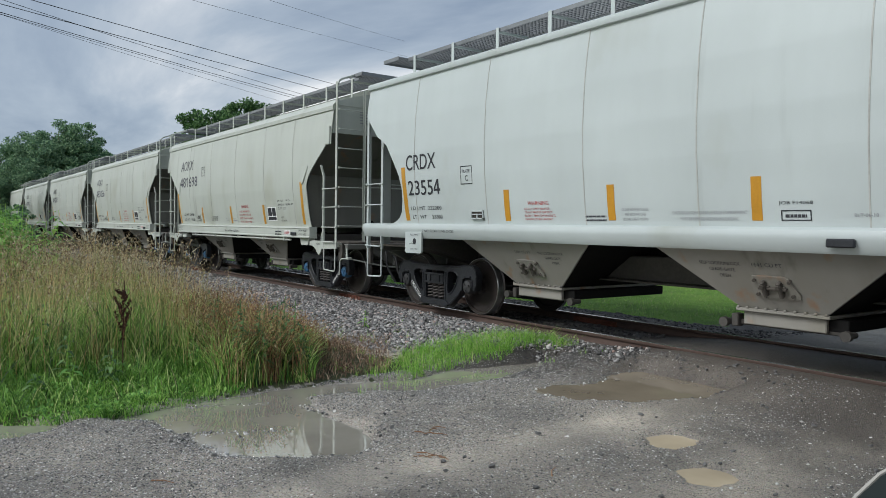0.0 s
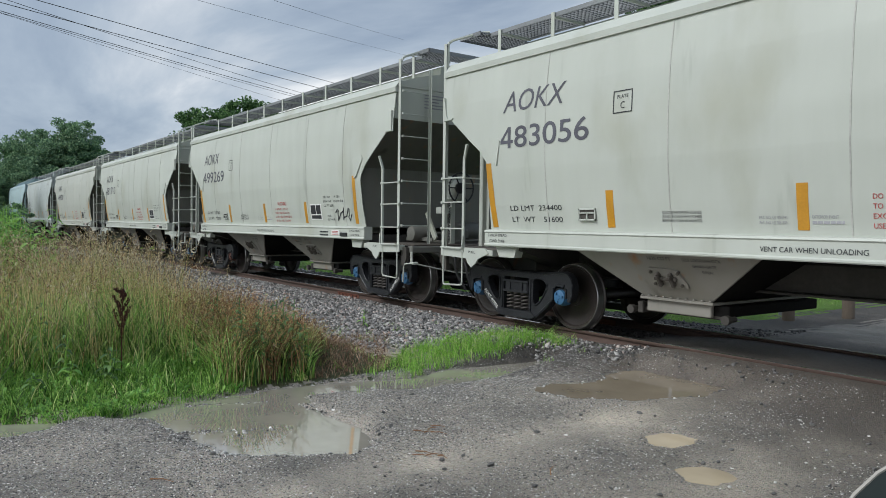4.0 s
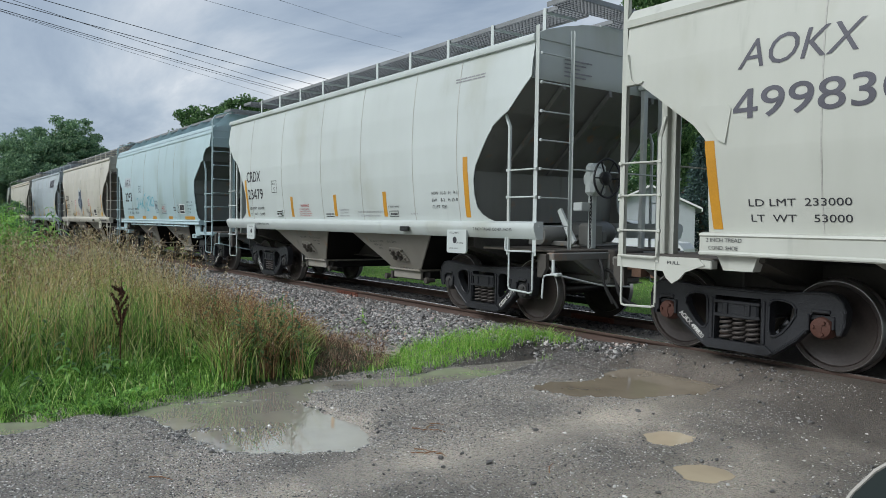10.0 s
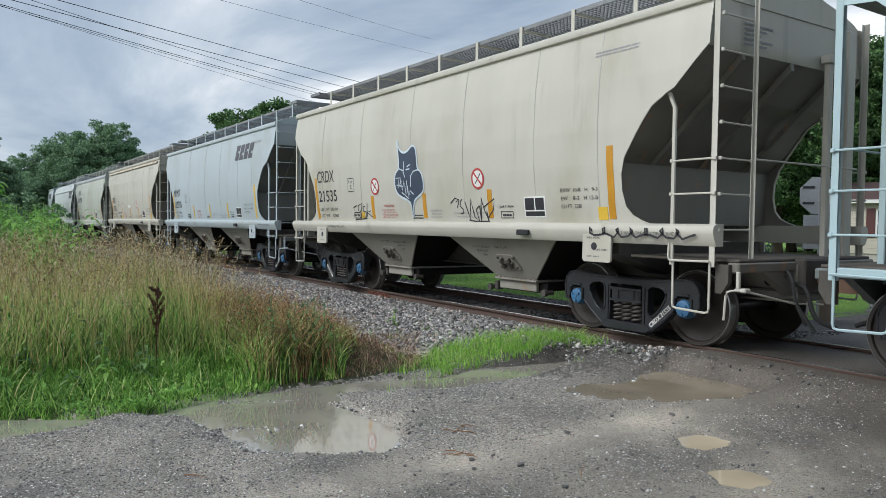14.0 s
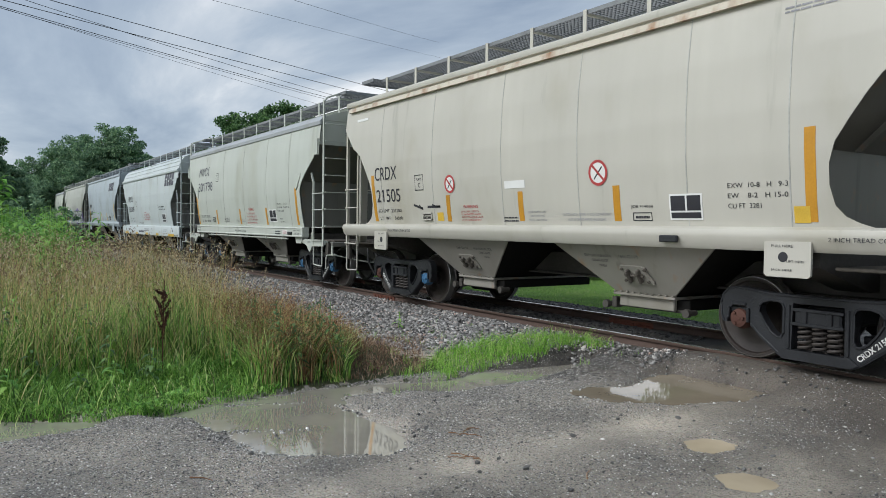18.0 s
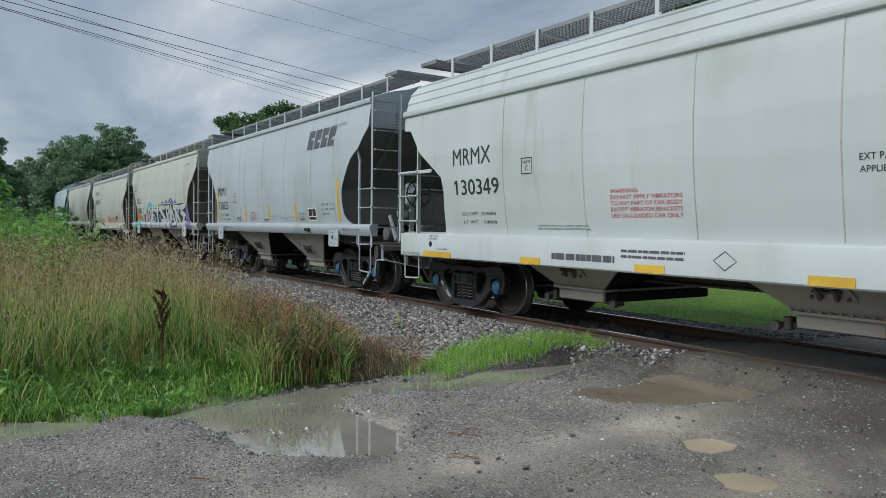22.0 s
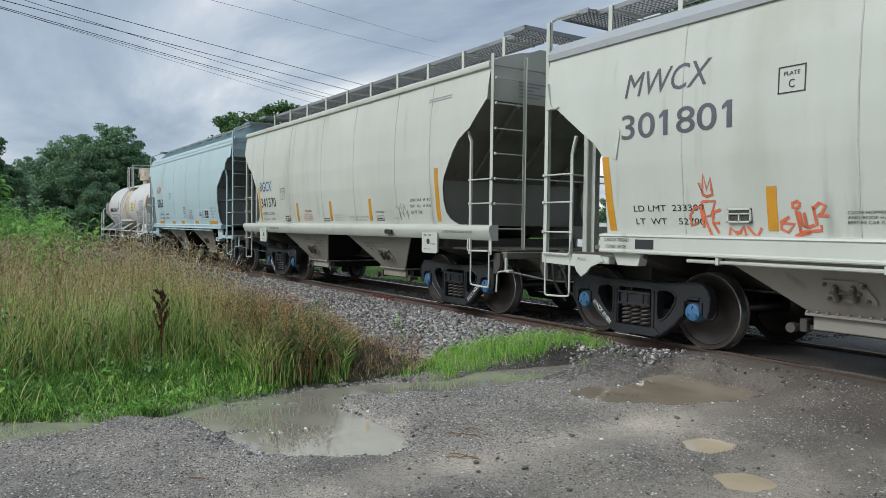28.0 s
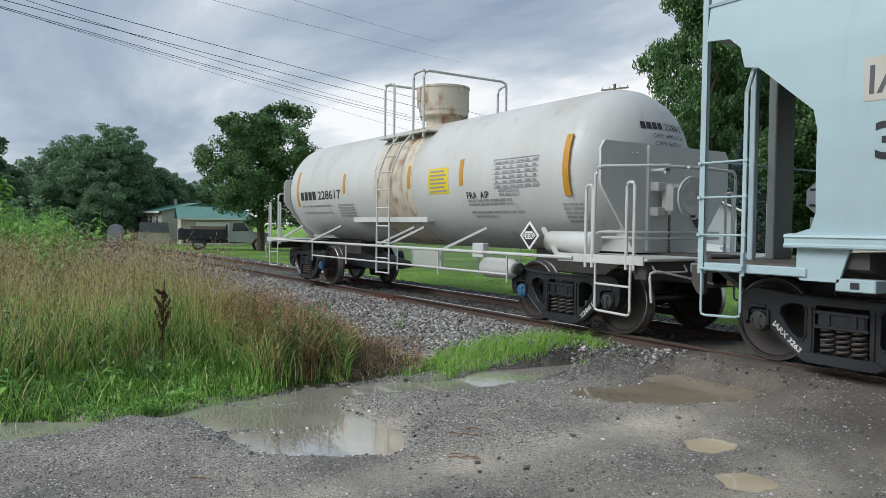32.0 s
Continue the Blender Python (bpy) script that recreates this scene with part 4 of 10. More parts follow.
def hull(kind):
    """The bin: bulging sides, and at both ends a bulkhead and a slope sheet a little inside the side sheets' edges."""
    s, ox = Shape(), KIND[kind]["ox"]
    rows = []
    for z in heights(kind):
        x, y = edge_at(kind, z), side_y(z)
        q = x - end_at(kind, z)
        rows.append([(ox - x, -y, z), (ox + x, -y, z), (ox + x - 0.012, -y + 0.02, z), (ox + x - q, -y + 0.025, z), (ox + x - q, y - 0.025, z), (ox + x - 0.012, y - 0.02, z), (ox + x, y, z), (ox - x, y, z),
                     (ox - x + 0.012, y - 0.02, z), (ox - x + q, y - 0.025, z), (ox - x + q, -y + 0.025, z), (ox - x + 0.012, -y + 0.02, z)])
    n = 12
    vs = [p for r in rows for p in r]
    fs = [(i * n + j, i * n + (j + 1) % n, (i + 1) * n + (j + 1) % n, (i + 1) * n + j) for i in range(len(rows) - 1) for j in range(n)]
    fs += [tuple(range(n))[::-1], tuple((len(rows) - 1) * n + j for j in range(n))]
    return s.add(vs, fs)


def end_sheet(kind, g, z0, z1):
    """The bulkhead or the slope sheet of one end between two heights, lying on the bin."""
    s, ox = Shape(), KIND[kind]["ox"]
    zs = [z for z in heights(kind) if z0 <= z <= z1]
    rows = []
    for z in zs:
        x, y = edge_at(kind, z), side_y(z) - 0.03
        q = x - end_at(kind, z)
        rows.append([(ox + g * (x - 0.016), -y + 0.006, z), (ox + g * (x - q + 0.004), -y + 0.006, z), (ox + g * (x - q + 0.004), y - 0.006, z), (ox + g * (x - 0.016), y - 0.006, z)])
    return s.add([p for r in rows for p in r], [(4 * i + j, 4 * i + j + 1, 4 * i + j + 5, 4 * i + j + 4) for i in range(len(rows) - 1) for j in range(3)])


def roof_shape(kind):
    e, ox = KIND[kind]["eave"], KIND[kind]["ox"]
    x = EDGE[kind][-1][1] - 0.02
    y0 = side_y(e)
    if kind == "flow":
        prof = [(y0, e), (y0 + 0.012, e + 0.03), (y0 - 0.03, e + 0.16), (y0 - 0.02, e + 0.18), (y0 - 0.09, e + 0.32), (y0 - 0.08, e + 0.34), (y0 - 0.22, e + 0.48), (y0 - 0.21, e + 0.50), (1.0, e + 0.66), (0.5, e + 0.78)]
    else:
        prof = [(y0, e), (y0 - 0.03, e + 0.06), (1.30, e + 0.14), (0.95, e + 0.24), (0.5, e + 0.33)]
    full = [(-a, b) for a, b in prof] + [(0, prof[-1][1] + 0.03)] + prof[::-1]
    return Shape().prism(full, ox - x, ox + x, "x")


def chord_shape(kind):
    """The rail along the eave, on the near side; the far one is its mirror image."""
    e, ox = KIND[kind]["eave"], KIND[kind]["ox"]
    x, y = EDGE[kind][-1][1] + 0.01, side_y(e)
    if kind == "slant":
        prof = [(y - 0.01, e - 0.11), (y + 0.045, e - 0.10), (y + 0.05, e - 0.02), (y - 0.06, e + 0.11), (y - 0.10, e + 0.10)]
    elif kind == "notch":
        prof = [(y - 0.01, e - 0.09), (y + 0.03, e - 0.085), (y + 0.035, e - 0.055), (y - 0.005, e - 0.05), (y - 0.01, e + 0.02), (y - 0.08, e + 0.16), (y - 0.12, e + 0.15)]
    else:
        prof = [(y - 0.01, e - 0.07), (y + 0.05, e - 0.05), (y + 0.062, e - 0.01), (y + 0.05, e + 0.035), (y, e + 0.06), (y - 0.08, e + 0.07)]
    return Shape().prism([(-a, b) for a, b in prof], ox - x, ox + x, "x")


def sill_shape(kind):
    z0, z1, x = KIND[kind]["sill"]
    ox, y = KIND[kind]["ox"], 1.50
    if kind == "flow":
        prof = [(1.42, z0), (1.58, z0), (1.60, z0 + 0.02), (1.60, z1 - 0.03), (1.585, z1), (1.40, z1 + 0.03), (1.40, z1 - 0.02), (1.56, z1 - 0.05), (1.56, z0 + 0.03), (1.42, z0 + 0.03)]
    elif kind == "curve":
        prof = [(1.42, z0), (1.53, z0), (1.555, z0 + 0.03), (1.595, z0 + 0.13), (1.60, z0 + 0.17), (1.585, z0 + 0.215), (1.53, z1), (1.42, z1)]
    else:
        prof = [(1.40, z0), (1.575, z0), (1.585, z0 + 0.012), (1.585, z0 + 0.03), (1.57, z0 + 0.045), (1.57, z1 - 0.05), (1.585, z1 - 0.035), (1.575, z1 - 0.012), (1.50, z1), (1.40, z1)]
    return Shape().prism([(-a, b) for a, b in prof], ox - x, ox + x, "x")


def mirror(shape):
    s = Shape()
    s.v = [(x, -y, z) for x, y, z in shape.v]
    s.f = [f[::-1] for f in shape.f]
    return s


def strip(x0, x1, z0, z1, lift=0.004, lean=0.0, n=5):
    """A thin sheet that follows the bulging near side."""
    s = Shape()
    vs = []
    for k in range(n + 1):
        z = z0 + (z1 - z0) * k / n
        y, d = -side_y(z), lean * (1 - k / n)
        vs += [(x0 + d, y - lift, z), (x1 + d, y - lift, z), (x1 + d, y + 0.004, z), (x0 + d, y + 0.004, z)]
    fs = [(0, 1, 2, 3), (4 * n + 3, 4 * n + 2, 4 * n + 1, 4 * n)]
    for k in range(n):
        fs += [(4 * k + j, 4 * k + (j + 1) % 4, 4 * k + 4 + (j + 1) % 4, 4 * k + 4 + j) for j in range(4)]
    return s.add(vs, fs)


TEXTS = {}


def text_points(body, shear=0.0, bold=0.0):
    """Flat mesh of a line of the built-in font, scaled to the unit box."""
    if (body, shear, bold) not in TEXTS:
        cu = bpy.data.curves.new("line", "FONT")
        cu.body, cu.shear, cu.resolution_u, cu.offset = body, shear, 6 if bold else 3, bold
        ob = bpy.data.objects.new("line", cu)
        me = bpy.data.meshes.new_from_object(ob)
        v = np.array([p.co[:2] for p in me.vertices])
        f = [tuple(p.vertices) for p in me.polygons]
        v = (v - v.min(0)) / (v.max(0) - v.min(0))
        bpy.data.objects.remove(ob)
        bpy.data.curves.remove(cu)
        bpy.data.meshes.remove(me)
        TEXTS[body, shear, bold] = (v, f)
    return TEXTS[body, shear, bold]


def letter_groups(n, faces):
    """The points of each letter of a line."""
    root = list(range(n))

    def find(i):
        while root[i] != i:
            root[i] = root[root[i]]
            i = root[i]
        return i

    for q in faces:
        for i in q[1:]:
            root[find(i)] = find(q[0])
    groups = {}
    for i in range(n):
        groups.setdefault(find(i), []).append(i)
    return [g for g in groups.values() if len(g) > 2]


def lettering(car, body, x0, x1, z0, z1, mat=None, shear=0.0, lift=0.005, out=None, name="lettering", bold=0.0):
    """Painted letters on the near side, between x0 and x1 and z0 and z1. out: half width of a flat face instead of the bulging side."""
    big = z1 - z0 > 0.19
    v, f = text_points(body, shear, bold or (0.006 if big and not shear and "M" not in body else 0.0))
    pts = [(x0 + (x1 - x0) * a, -((side_y(z0 + (z1 - z0) * b) if out is None else out) + lift), z0 + (z1 - z0) * b) for a, b in v]
    if big:
        groups = sorted(letter_groups(len(pts), f), key=lambda g: min(pts[i][0] for i in g))
        for place, group in enumerate(groups):
            at = {i: k for k, i in enumerate(group)}
            bm = bmesh.new()
            vs = [bm.verts.new(pts[i]) for i in group]
            four = body.isdigit() and len(groups) == len(body) and body[place] == "4"
            for q in f:
                if q[0] in at and not four:
                    bm.faces.new([vs[at[i]] for i in q])
            if four:
                # a 4 with an open counter: stem, two arms and the slanted stroke
                xl, xr = min(w.co.x for w in vs), max(w.co.x for w in vs)
                zl, zh = min(w.co.z for w in vs), max(w.co.z for w in vs)
                bmesh.ops.delete(bm, geom=vs, context="VERTS")
                for quad in (((0.58, 0), (0.80, 0), (0.80, 1), (0.58, 1)), ((0, 0.22), (0.58, 0.22), (0.58, 0.37), (0, 0.37)), ((0.80, 0.22), (1, 0.22), (1, 0.37), (0.80, 0.37)), ((0, 0.37), (0.20, 0.37), (0.58, 0.78), (0.58, 1))):
                    bm.faces.new([bm.verts.new((xl + (xr - xl) * a, pts[group[0]][1], zl + (zh - zl) * b)) for a, b in quad])
            if body.isdigit() and len(group) == 4:
                # the slanted flag of a 1
                xl, xr = min(w.co.x for w in vs), max(w.co.x for w in vs)
                zh, wide = max(w.co.z for w in vs), xr - xl
                bm.faces.new([bm.verts.new((px_, pts[group[0]][1], pz_)) for px_, pz_ in ((xl, zh), (xl - 0.95 * wide, zh - 0.85 * wide), (xl - 0.95 * wide, zh - 1.55 * wide), (xl, zh - 1.0 * wide))])
            # cut where the bulging side bends, so that the paint follows it
            for k in range(int(z0 / 0.05) + 1, int(z1 / 0.05) + 1):
                bmesh.ops.bisect_plane(bm, geom=bm.verts[:] + bm.edges[:] + bm.faces[:], plane_co=(0, 0, 0.05 * k), plane_no=(0, 0, 1))
            for w in bm.verts:
                w.co.y = -((side_y(w.co.z) if out is None else out) + lift)
            bm.normal_update()
            bmesh.ops.reverse_faces(bm, faces=[q for q in bm.faces if q.normal.y > 0])
            me = bpy.data.meshes.new("letter")
            bm.to_mesh(me)
            bm.free()
            part("letter", me, mat or BLACK, car)
        return None
    s = Shape()
    s.v, s.f = pts, f
    me = s.mesh(name, flip=False)
    me.flip_normals() if me.polygons and me.polygons[0].normal.y > 0 else None
    return part(name, me, mat or BLACK, car)


def bars(car, x0, x1, z0, z1, lines, mat=None, out=None):
    """Small print that cannot be read: thin plain bars."""
    r = random.Random(round(x0 * 100) + lines)
    s, h = Shape(), (z1 - z0) / (2 * lines - 1)
    for k in range(lines):
        z = z1 - h * (2 * k + 1)
        x = x0
        while x < x1 - 0.01:
            w = min(x1 - x, r.uniform(0.05, 0.16) * (x1 - x0) + 0.02)
            y = -((side_y(z) if out is None else out) + 0.005)
            s.add([(x, y, z), (x + w * 0.86, y, z), (x + w * 0.86, y, z + h * 0.9), (x, y, z + h * 0.9)], [(0, 1, 2, 3)])
            x += w
    return part("small_print", s.mesh("small_print", flip=False), mat or BLACK, car)


def frame_box(car, x0, x1, z0, z1, mat=None, w=0.012, out=None):
    s = Shape()
    for a, b, c, d in ((x0, x1, z0, z0 + w), (x0, x1, z1 - w, z1), (x0, x0 + w, z0, z1), (x1 - w, x1, z0, z1)):
        y0, y1 = (-(side_y(c) if out is None else out) - 0.005, -(side_y(d) if out is None else out) - 0.005)
        s.add([(a, y0, c), (b, y0, c), (b, y1, d), (a, y1, d)], [(0, 1, 2, 3)])
    return part("box_outline", s.mesh("box_outline", flip=False), mat or BLACK, car)


def sign_holder(car, x0, x1, z0, z1, mat):
    """A small routing-card holder: a backing plate with raised edges and a divider."""
    y = -side_y((z0 + z1) / 2) - 0.004
    ob = part("card_holder", strip(x0, x1, z0, z1, 0.006), SILL, car, "small steel card holder")
    for a, b, c, d in ((x0, x1, z0, z0 + 0.02), (x0, x1, z1 - 0.02, z1), (x0, x0 + 0.02, z0, z1), (x1 - 0.02, x1, z0, z1), (x0, x1, z1 - 0.065, z1 - 0.05), ((x0 + x1) / 2 - 0.008, (x0 + x1) / 2 + 0.008, z0, z1 - 0.05)):
        part("holder_edge", Shape().box(a, b, y - 0.022, y + 0.012, c, d, 0.003), mat, ob)


def stencil(car, kind, mark, number, limit, weight, mat, mat_mark=None, tape=None):
    """Reporting mark, number and weights at the places where this kind of car carries them."""
    if kind == "slant":
        lettering(car, mark, -4.19, -2.99, 2.97, 3.25, mat_mark or SLATE, 0.25)
        lettering(car, number, -4.22, -2.72 if number.endswith("1") else -2.59, 2.48, 2.77, mat_mark or SLATE)
        frame_box(car, -2.22, -1.94, 2.74, 3.00)
        lettering(car, "PLATE", -2.16, -2.00, 2.91, 2.95)
        lettering(car, "C", -2.11, -2.05, 2.79, 2.87)
        lettering(car, "LD LMT  " + limit, -4.07, -3.09, 1.63, 1.70)
        lettering(car, "LT  WT    " + weight, -4.05, -3.09, 1.48, 1.55)
        sign_holder(car, -2.80, -2.52, 1.50, 1.65, mat)
        for a, b, c, d in ((-4.54, -4.43, 1.40, 2.30), (-2.35, -2.24, 1.42, 1.86), (-0.04, 0.07, 1.42, 1.86), (2.17, 2.28, 1.42, 1.86), (4.31, 4.42, 1.42, 2.31)):
            part("reflective_stripe", strip(a, b, c, d, lean=0.06 if d > 2 and a < 0 else 0.0), ORANGE, car)
        lettering(car, "WARNING", 0.80, 1.27, 1.80, 1.88, RED)
        for k, line in enumerate(("DO NOT APPLY VIBRATOR", "TO ANY PART OF CAR BODY", "EXCEPT VIBRATOR BRACKETS", "USE ON LOADED CAR ONLY")):
            lettering(car, line, 0.63, (1.33, 1.41, 1.49, 1.41)[k], 1.70 - 0.085 * k, 1.745 - 0.085 * k, RED)
        placard(car, 2.46, 2.95, 1.49, 1.81)
        for k, line in enumerate(("EW  10-1       H  13-0", "EXW 10-8     EXW H  8-8", "CU FT  3250")):
            lettering(car, line, 3.08, (3.78, 3.90, 3.50)[k], 1.92 - 0.085 * k, 1.965 - 0.085 * k)
        lettering(car, "40 %", 3.19, 3.36, 1.55, 1.59)
        lettering(car, "E/L VALVE", 3.19, 3.50, 1.48, 1.52)
        for k, line in enumerate(("CLOSE HOPPER SLIDES", "AND ROOF HATCHES", "BEFORE CAR IS MOVED")):
            lettering(car, line, -1.56, -1.06, 1.58 - 0.045 * k, 1.61 - 0.045 * k)
        lettering(car, "PAT. NO. US 7856931", -0.42, -0.14, 1.525, 1.555, GREYINK)
        lettering(car, "PAT. NO. US 7861659", -0.42, -0.14, 1.475, 1.505, GREYINK)
        lettering(car, "EXTERIOR PAINT", 0.10, 0.34, 1.53, 1.56, GREYINK)
        bars(car, 0.10, 0.39, 1.48, 1.51, 1, GREYINK)
        lettering(car, "VENT CAR WHEN UNLOADING", -0.38, 0.62, 1.21, 1.26, BLACK, out=1.572)
        lettering(car, "2 INCH TREAD", 4.17, 4.58, 1.27, 1.31, BLACK, out=1.572)
        lettering(car, "COND. SHOE", 4.20, 4.54, 1.19, 1.23, BLACK, out=1.572)
        lettering(car, "2 INCH TREAD", -4.52, -4.12, 1.27, 1.31, BLACK, out=1.572)
        lettering(car, "COND. SHOE", -4.49, -4.16, 1.19, 1.23, BLACK, out=1.572)
        bars(car, 2.94, 3.30, 1.18, 1.27, 2, BLACK, 1.572)
        part("sticker", Shape().box(3.44, 3.76, -1.576, -1.57, 1.19, 1.29), WHITE, car)
        bars(car, 3.47, 3.73, 1.205, 1.275, 3, RED, 1.575)
        part("gauge_housing", Shape().box(3.82, 4.08, -1.60, -1.57, 1.18, 1.25, 0.01), CAST, car)
    elif kind == "curve":
        up = 0.05 if number in ("23554", "23479") else 0.0
        lettering(car, mark, -4.30, -3.46, 2.28 + up, 2.53 + up)
        lettering(car, number, -4.26, -3.20 if number == "341370" else -3.36, 1.87 + up, 2.11 + up)
        frame_box(car, -2.82, -2.54, 2.05, 2.32)
        lettering(car, "PLATE", -2.77, -2.59, 2.22, 2.265)
        lettering(car, "C", -2.71, -2.64, 2.10, 2.18)
        lettering(car, "LD LMT  " + limit, -4.22, -3.36, 1.68, 1.74)
        lettering(car, "LT   WT     " + weight, -4.19, -3.36, 1.54, 1.60)
        short = number == "340853"
        on_ = 0.12 if number == "23479" else 0.0
        for a, b, c, d in ((-4.45, -4.34, 1.51, 2.39), (4.30, 4.41, 2.20, 2.40)) if short else ((-4.45, -4.34, 1.51, 2.39), (-1.86, -1.75, 1.51, 1.94), (0.01 + on_, 0.12 + on_, 1.52, 1.94), (1.85 + on_, 1.96 + on_, 1.52, 1.95), (4.30, 4.41, 1.51, 2.40)):
            part("reflective_stripe", strip(a, b, c, d, lean=0.05 if d > 2 and a < 0 else 0.0), tape or ORANGE, car)
        lettering(car, "WARNING", -1.38, -0.98, 1.72, 1.77, RED)
        for k, line in enumerate(("DO NOT APPLY VIBRATOR", "TO ANY PART OF CAR BODY", "EXCEPT VIBRATOR BRACKETS", "USE ON LOADED CAR ONLY")):
            lettering(car, line, -1.45, (-0.97, -0.92, -0.87, -0.92)[k], 1.655 - 0.045 * k, 1.683 - 0.045 * k, RED)
        for k, line in enumerate(("EXW  10-8   H   9-3", "EW    8-2   H 15-0", "CU FT  3281")):
            lettering(car, line, 3.46, (4.13, 4.13, 3.84)[k], 1.86 - 0.105 * k, 1.91 - 0.105 * k)
        lettering(car, "JOB F14068", 2.13, 2.46, 1.665, 1.705)
        frame_box(car, 2.15, 2.44, 1.52, 1.62, BLACK, 0.01)
        bars(car, 2.19, 2.40, 1.55, 1.59, 1)
        lettering(car, "CAUTION-HATCH COVERS AT EACH COMPARTMENT", 0.92 + on_, 1.80 + on_, 1.585, 1.62, GREYINK)
        lettering(car, "MUST BE OPENED BEFORE UNLOADING", 1.02 + on_, 1.70 + on_, 1.52, 1.555, GREYINK)
        bars(car, -0.36 + on_, -0.02 + on_, 1.51, 1.58, 2)
        for k, line in enumerate(("CLOSE HOPPER SLIDES", "AND ROOF HATCHES", "BEFORE CAR IS MOVED")):
            lettering(car, line, (0.22, 0.26, 0.23)[k] + on_, (0.60, 0.56, 0.59)[k] + on_, 1.63 - 0.055 * k, 1.66 - 0.055 * k, GREYINK)
        lettering(car, "BLT-06-18", 2.82, 3.02, 1.555, 1.585, GREYINK)
        bars(car, 4.05, 4.75, 3.52, 3.58, 2, GREYINK)
        lettering(car, "2 INCH TREAD COND. SHOES", 4.55, 5.40, 1.325, 1.365, BLACK, out=1.60)
        lettering(car, "2 INCH TREAD COND. SHOES", -3.82, -2.98, 1.325, 1.365, BLACK, out=1.60)
        part("gauge_housing", Shape().box(2.62, 2.87, -1.64, -1.595, 1.28, 1.36, 0.012), CAST, car)
        sign_holder(car, -2.62, -2.33, 1.53, 1.66, mat)


def placard(car, x0, x1, z0, z1):
    part("placard", strip(x0, x1, z0, z1, 0.006), WHITE, car, "black and white consolidated stencil plate")
    w, h = x1 - x0, z1 - z0
    for a, b, c, d in ((0.05, 0.49, 0.36, 0.93), (0.55, 0.95, 0.36, 0.93), (0.05, 0.95, 0.07, 0.29)):
        part("placard_field", strip(x0 + a * w, x0 + b * w, z0 + c * h, z0 + d * h, 0.009), BLACK, car)


# -- running gear --
R_WHEEL, WHEELBASE = 0.457, 1.778


def wheel_shape():
    p = [(0.0, -0.075), (0.10, -0.075), (0.125, -0.06), (0.13, -0.035), (0.20, -0.012), (0.33, -0.024), (0.395, -0.040), (0.41, -0.062), (0.445, -0.066), (0.453, -0.058), (0.457, 0.0), (0.462, 0.04), (0.484, 0.055),
         (0.486, 0.068), (0.470, 0.072), (0.41, 0.070), (0.395, 0.035), (0.33, 0.018), (0.20, 0.040), (0.13, 0.07), (0.12, 0.09), (0.0, 0.09)]
    return Shape().lathe(p, (0, 0, 0), "y", 40)


def tread_shape():
    return Shape().ring([(0.4440, -0.0685), (0.4470, -0.0680), (0.4545, -0.0590), (0.4585, 0.0), (0.4630, 0.038), (0.456, 0.038), (0.440, -0.055)], 48)


def axle_shape():
    return Shape().lathe([(0.075, -1.02), (0.08, -0.80), (0.10, -0.66), (0.082, -0.4), (0.082, 0.4), (0.10, 0.66), (0.08, 0.80), (0.075, 1.02)], (0, 0, 0), "y", 14)


def cap_shape():
    s = Shape().lathe([(0.10, 0.10), (0.118, 0.09), (0.122, 0.02), (0.105, -0.02), (0.098, -0.05), (0.07, -0.058), (0.04, -0.064), (0.0, -0.064)], (0, 0, 0), "y", 20)
    for k in range(3):
        a = k * 2 * math.pi / 3 + 0.4
        s.lathe([(0.017, -0.05), (0.017, -0.078), (0.0, -0.078)], (0.065 * math.cos(a), 0, 0.065 * math.sin(a)), "y", 6)
    s.prism([(0.045 * math.cos(k * 2 * math.pi / 3 + 0.4), 0.045 * math.sin(k * 2 * math.pi / 3 + 0.4)) for k in range(3)], -0.062, -0.07)
    return s


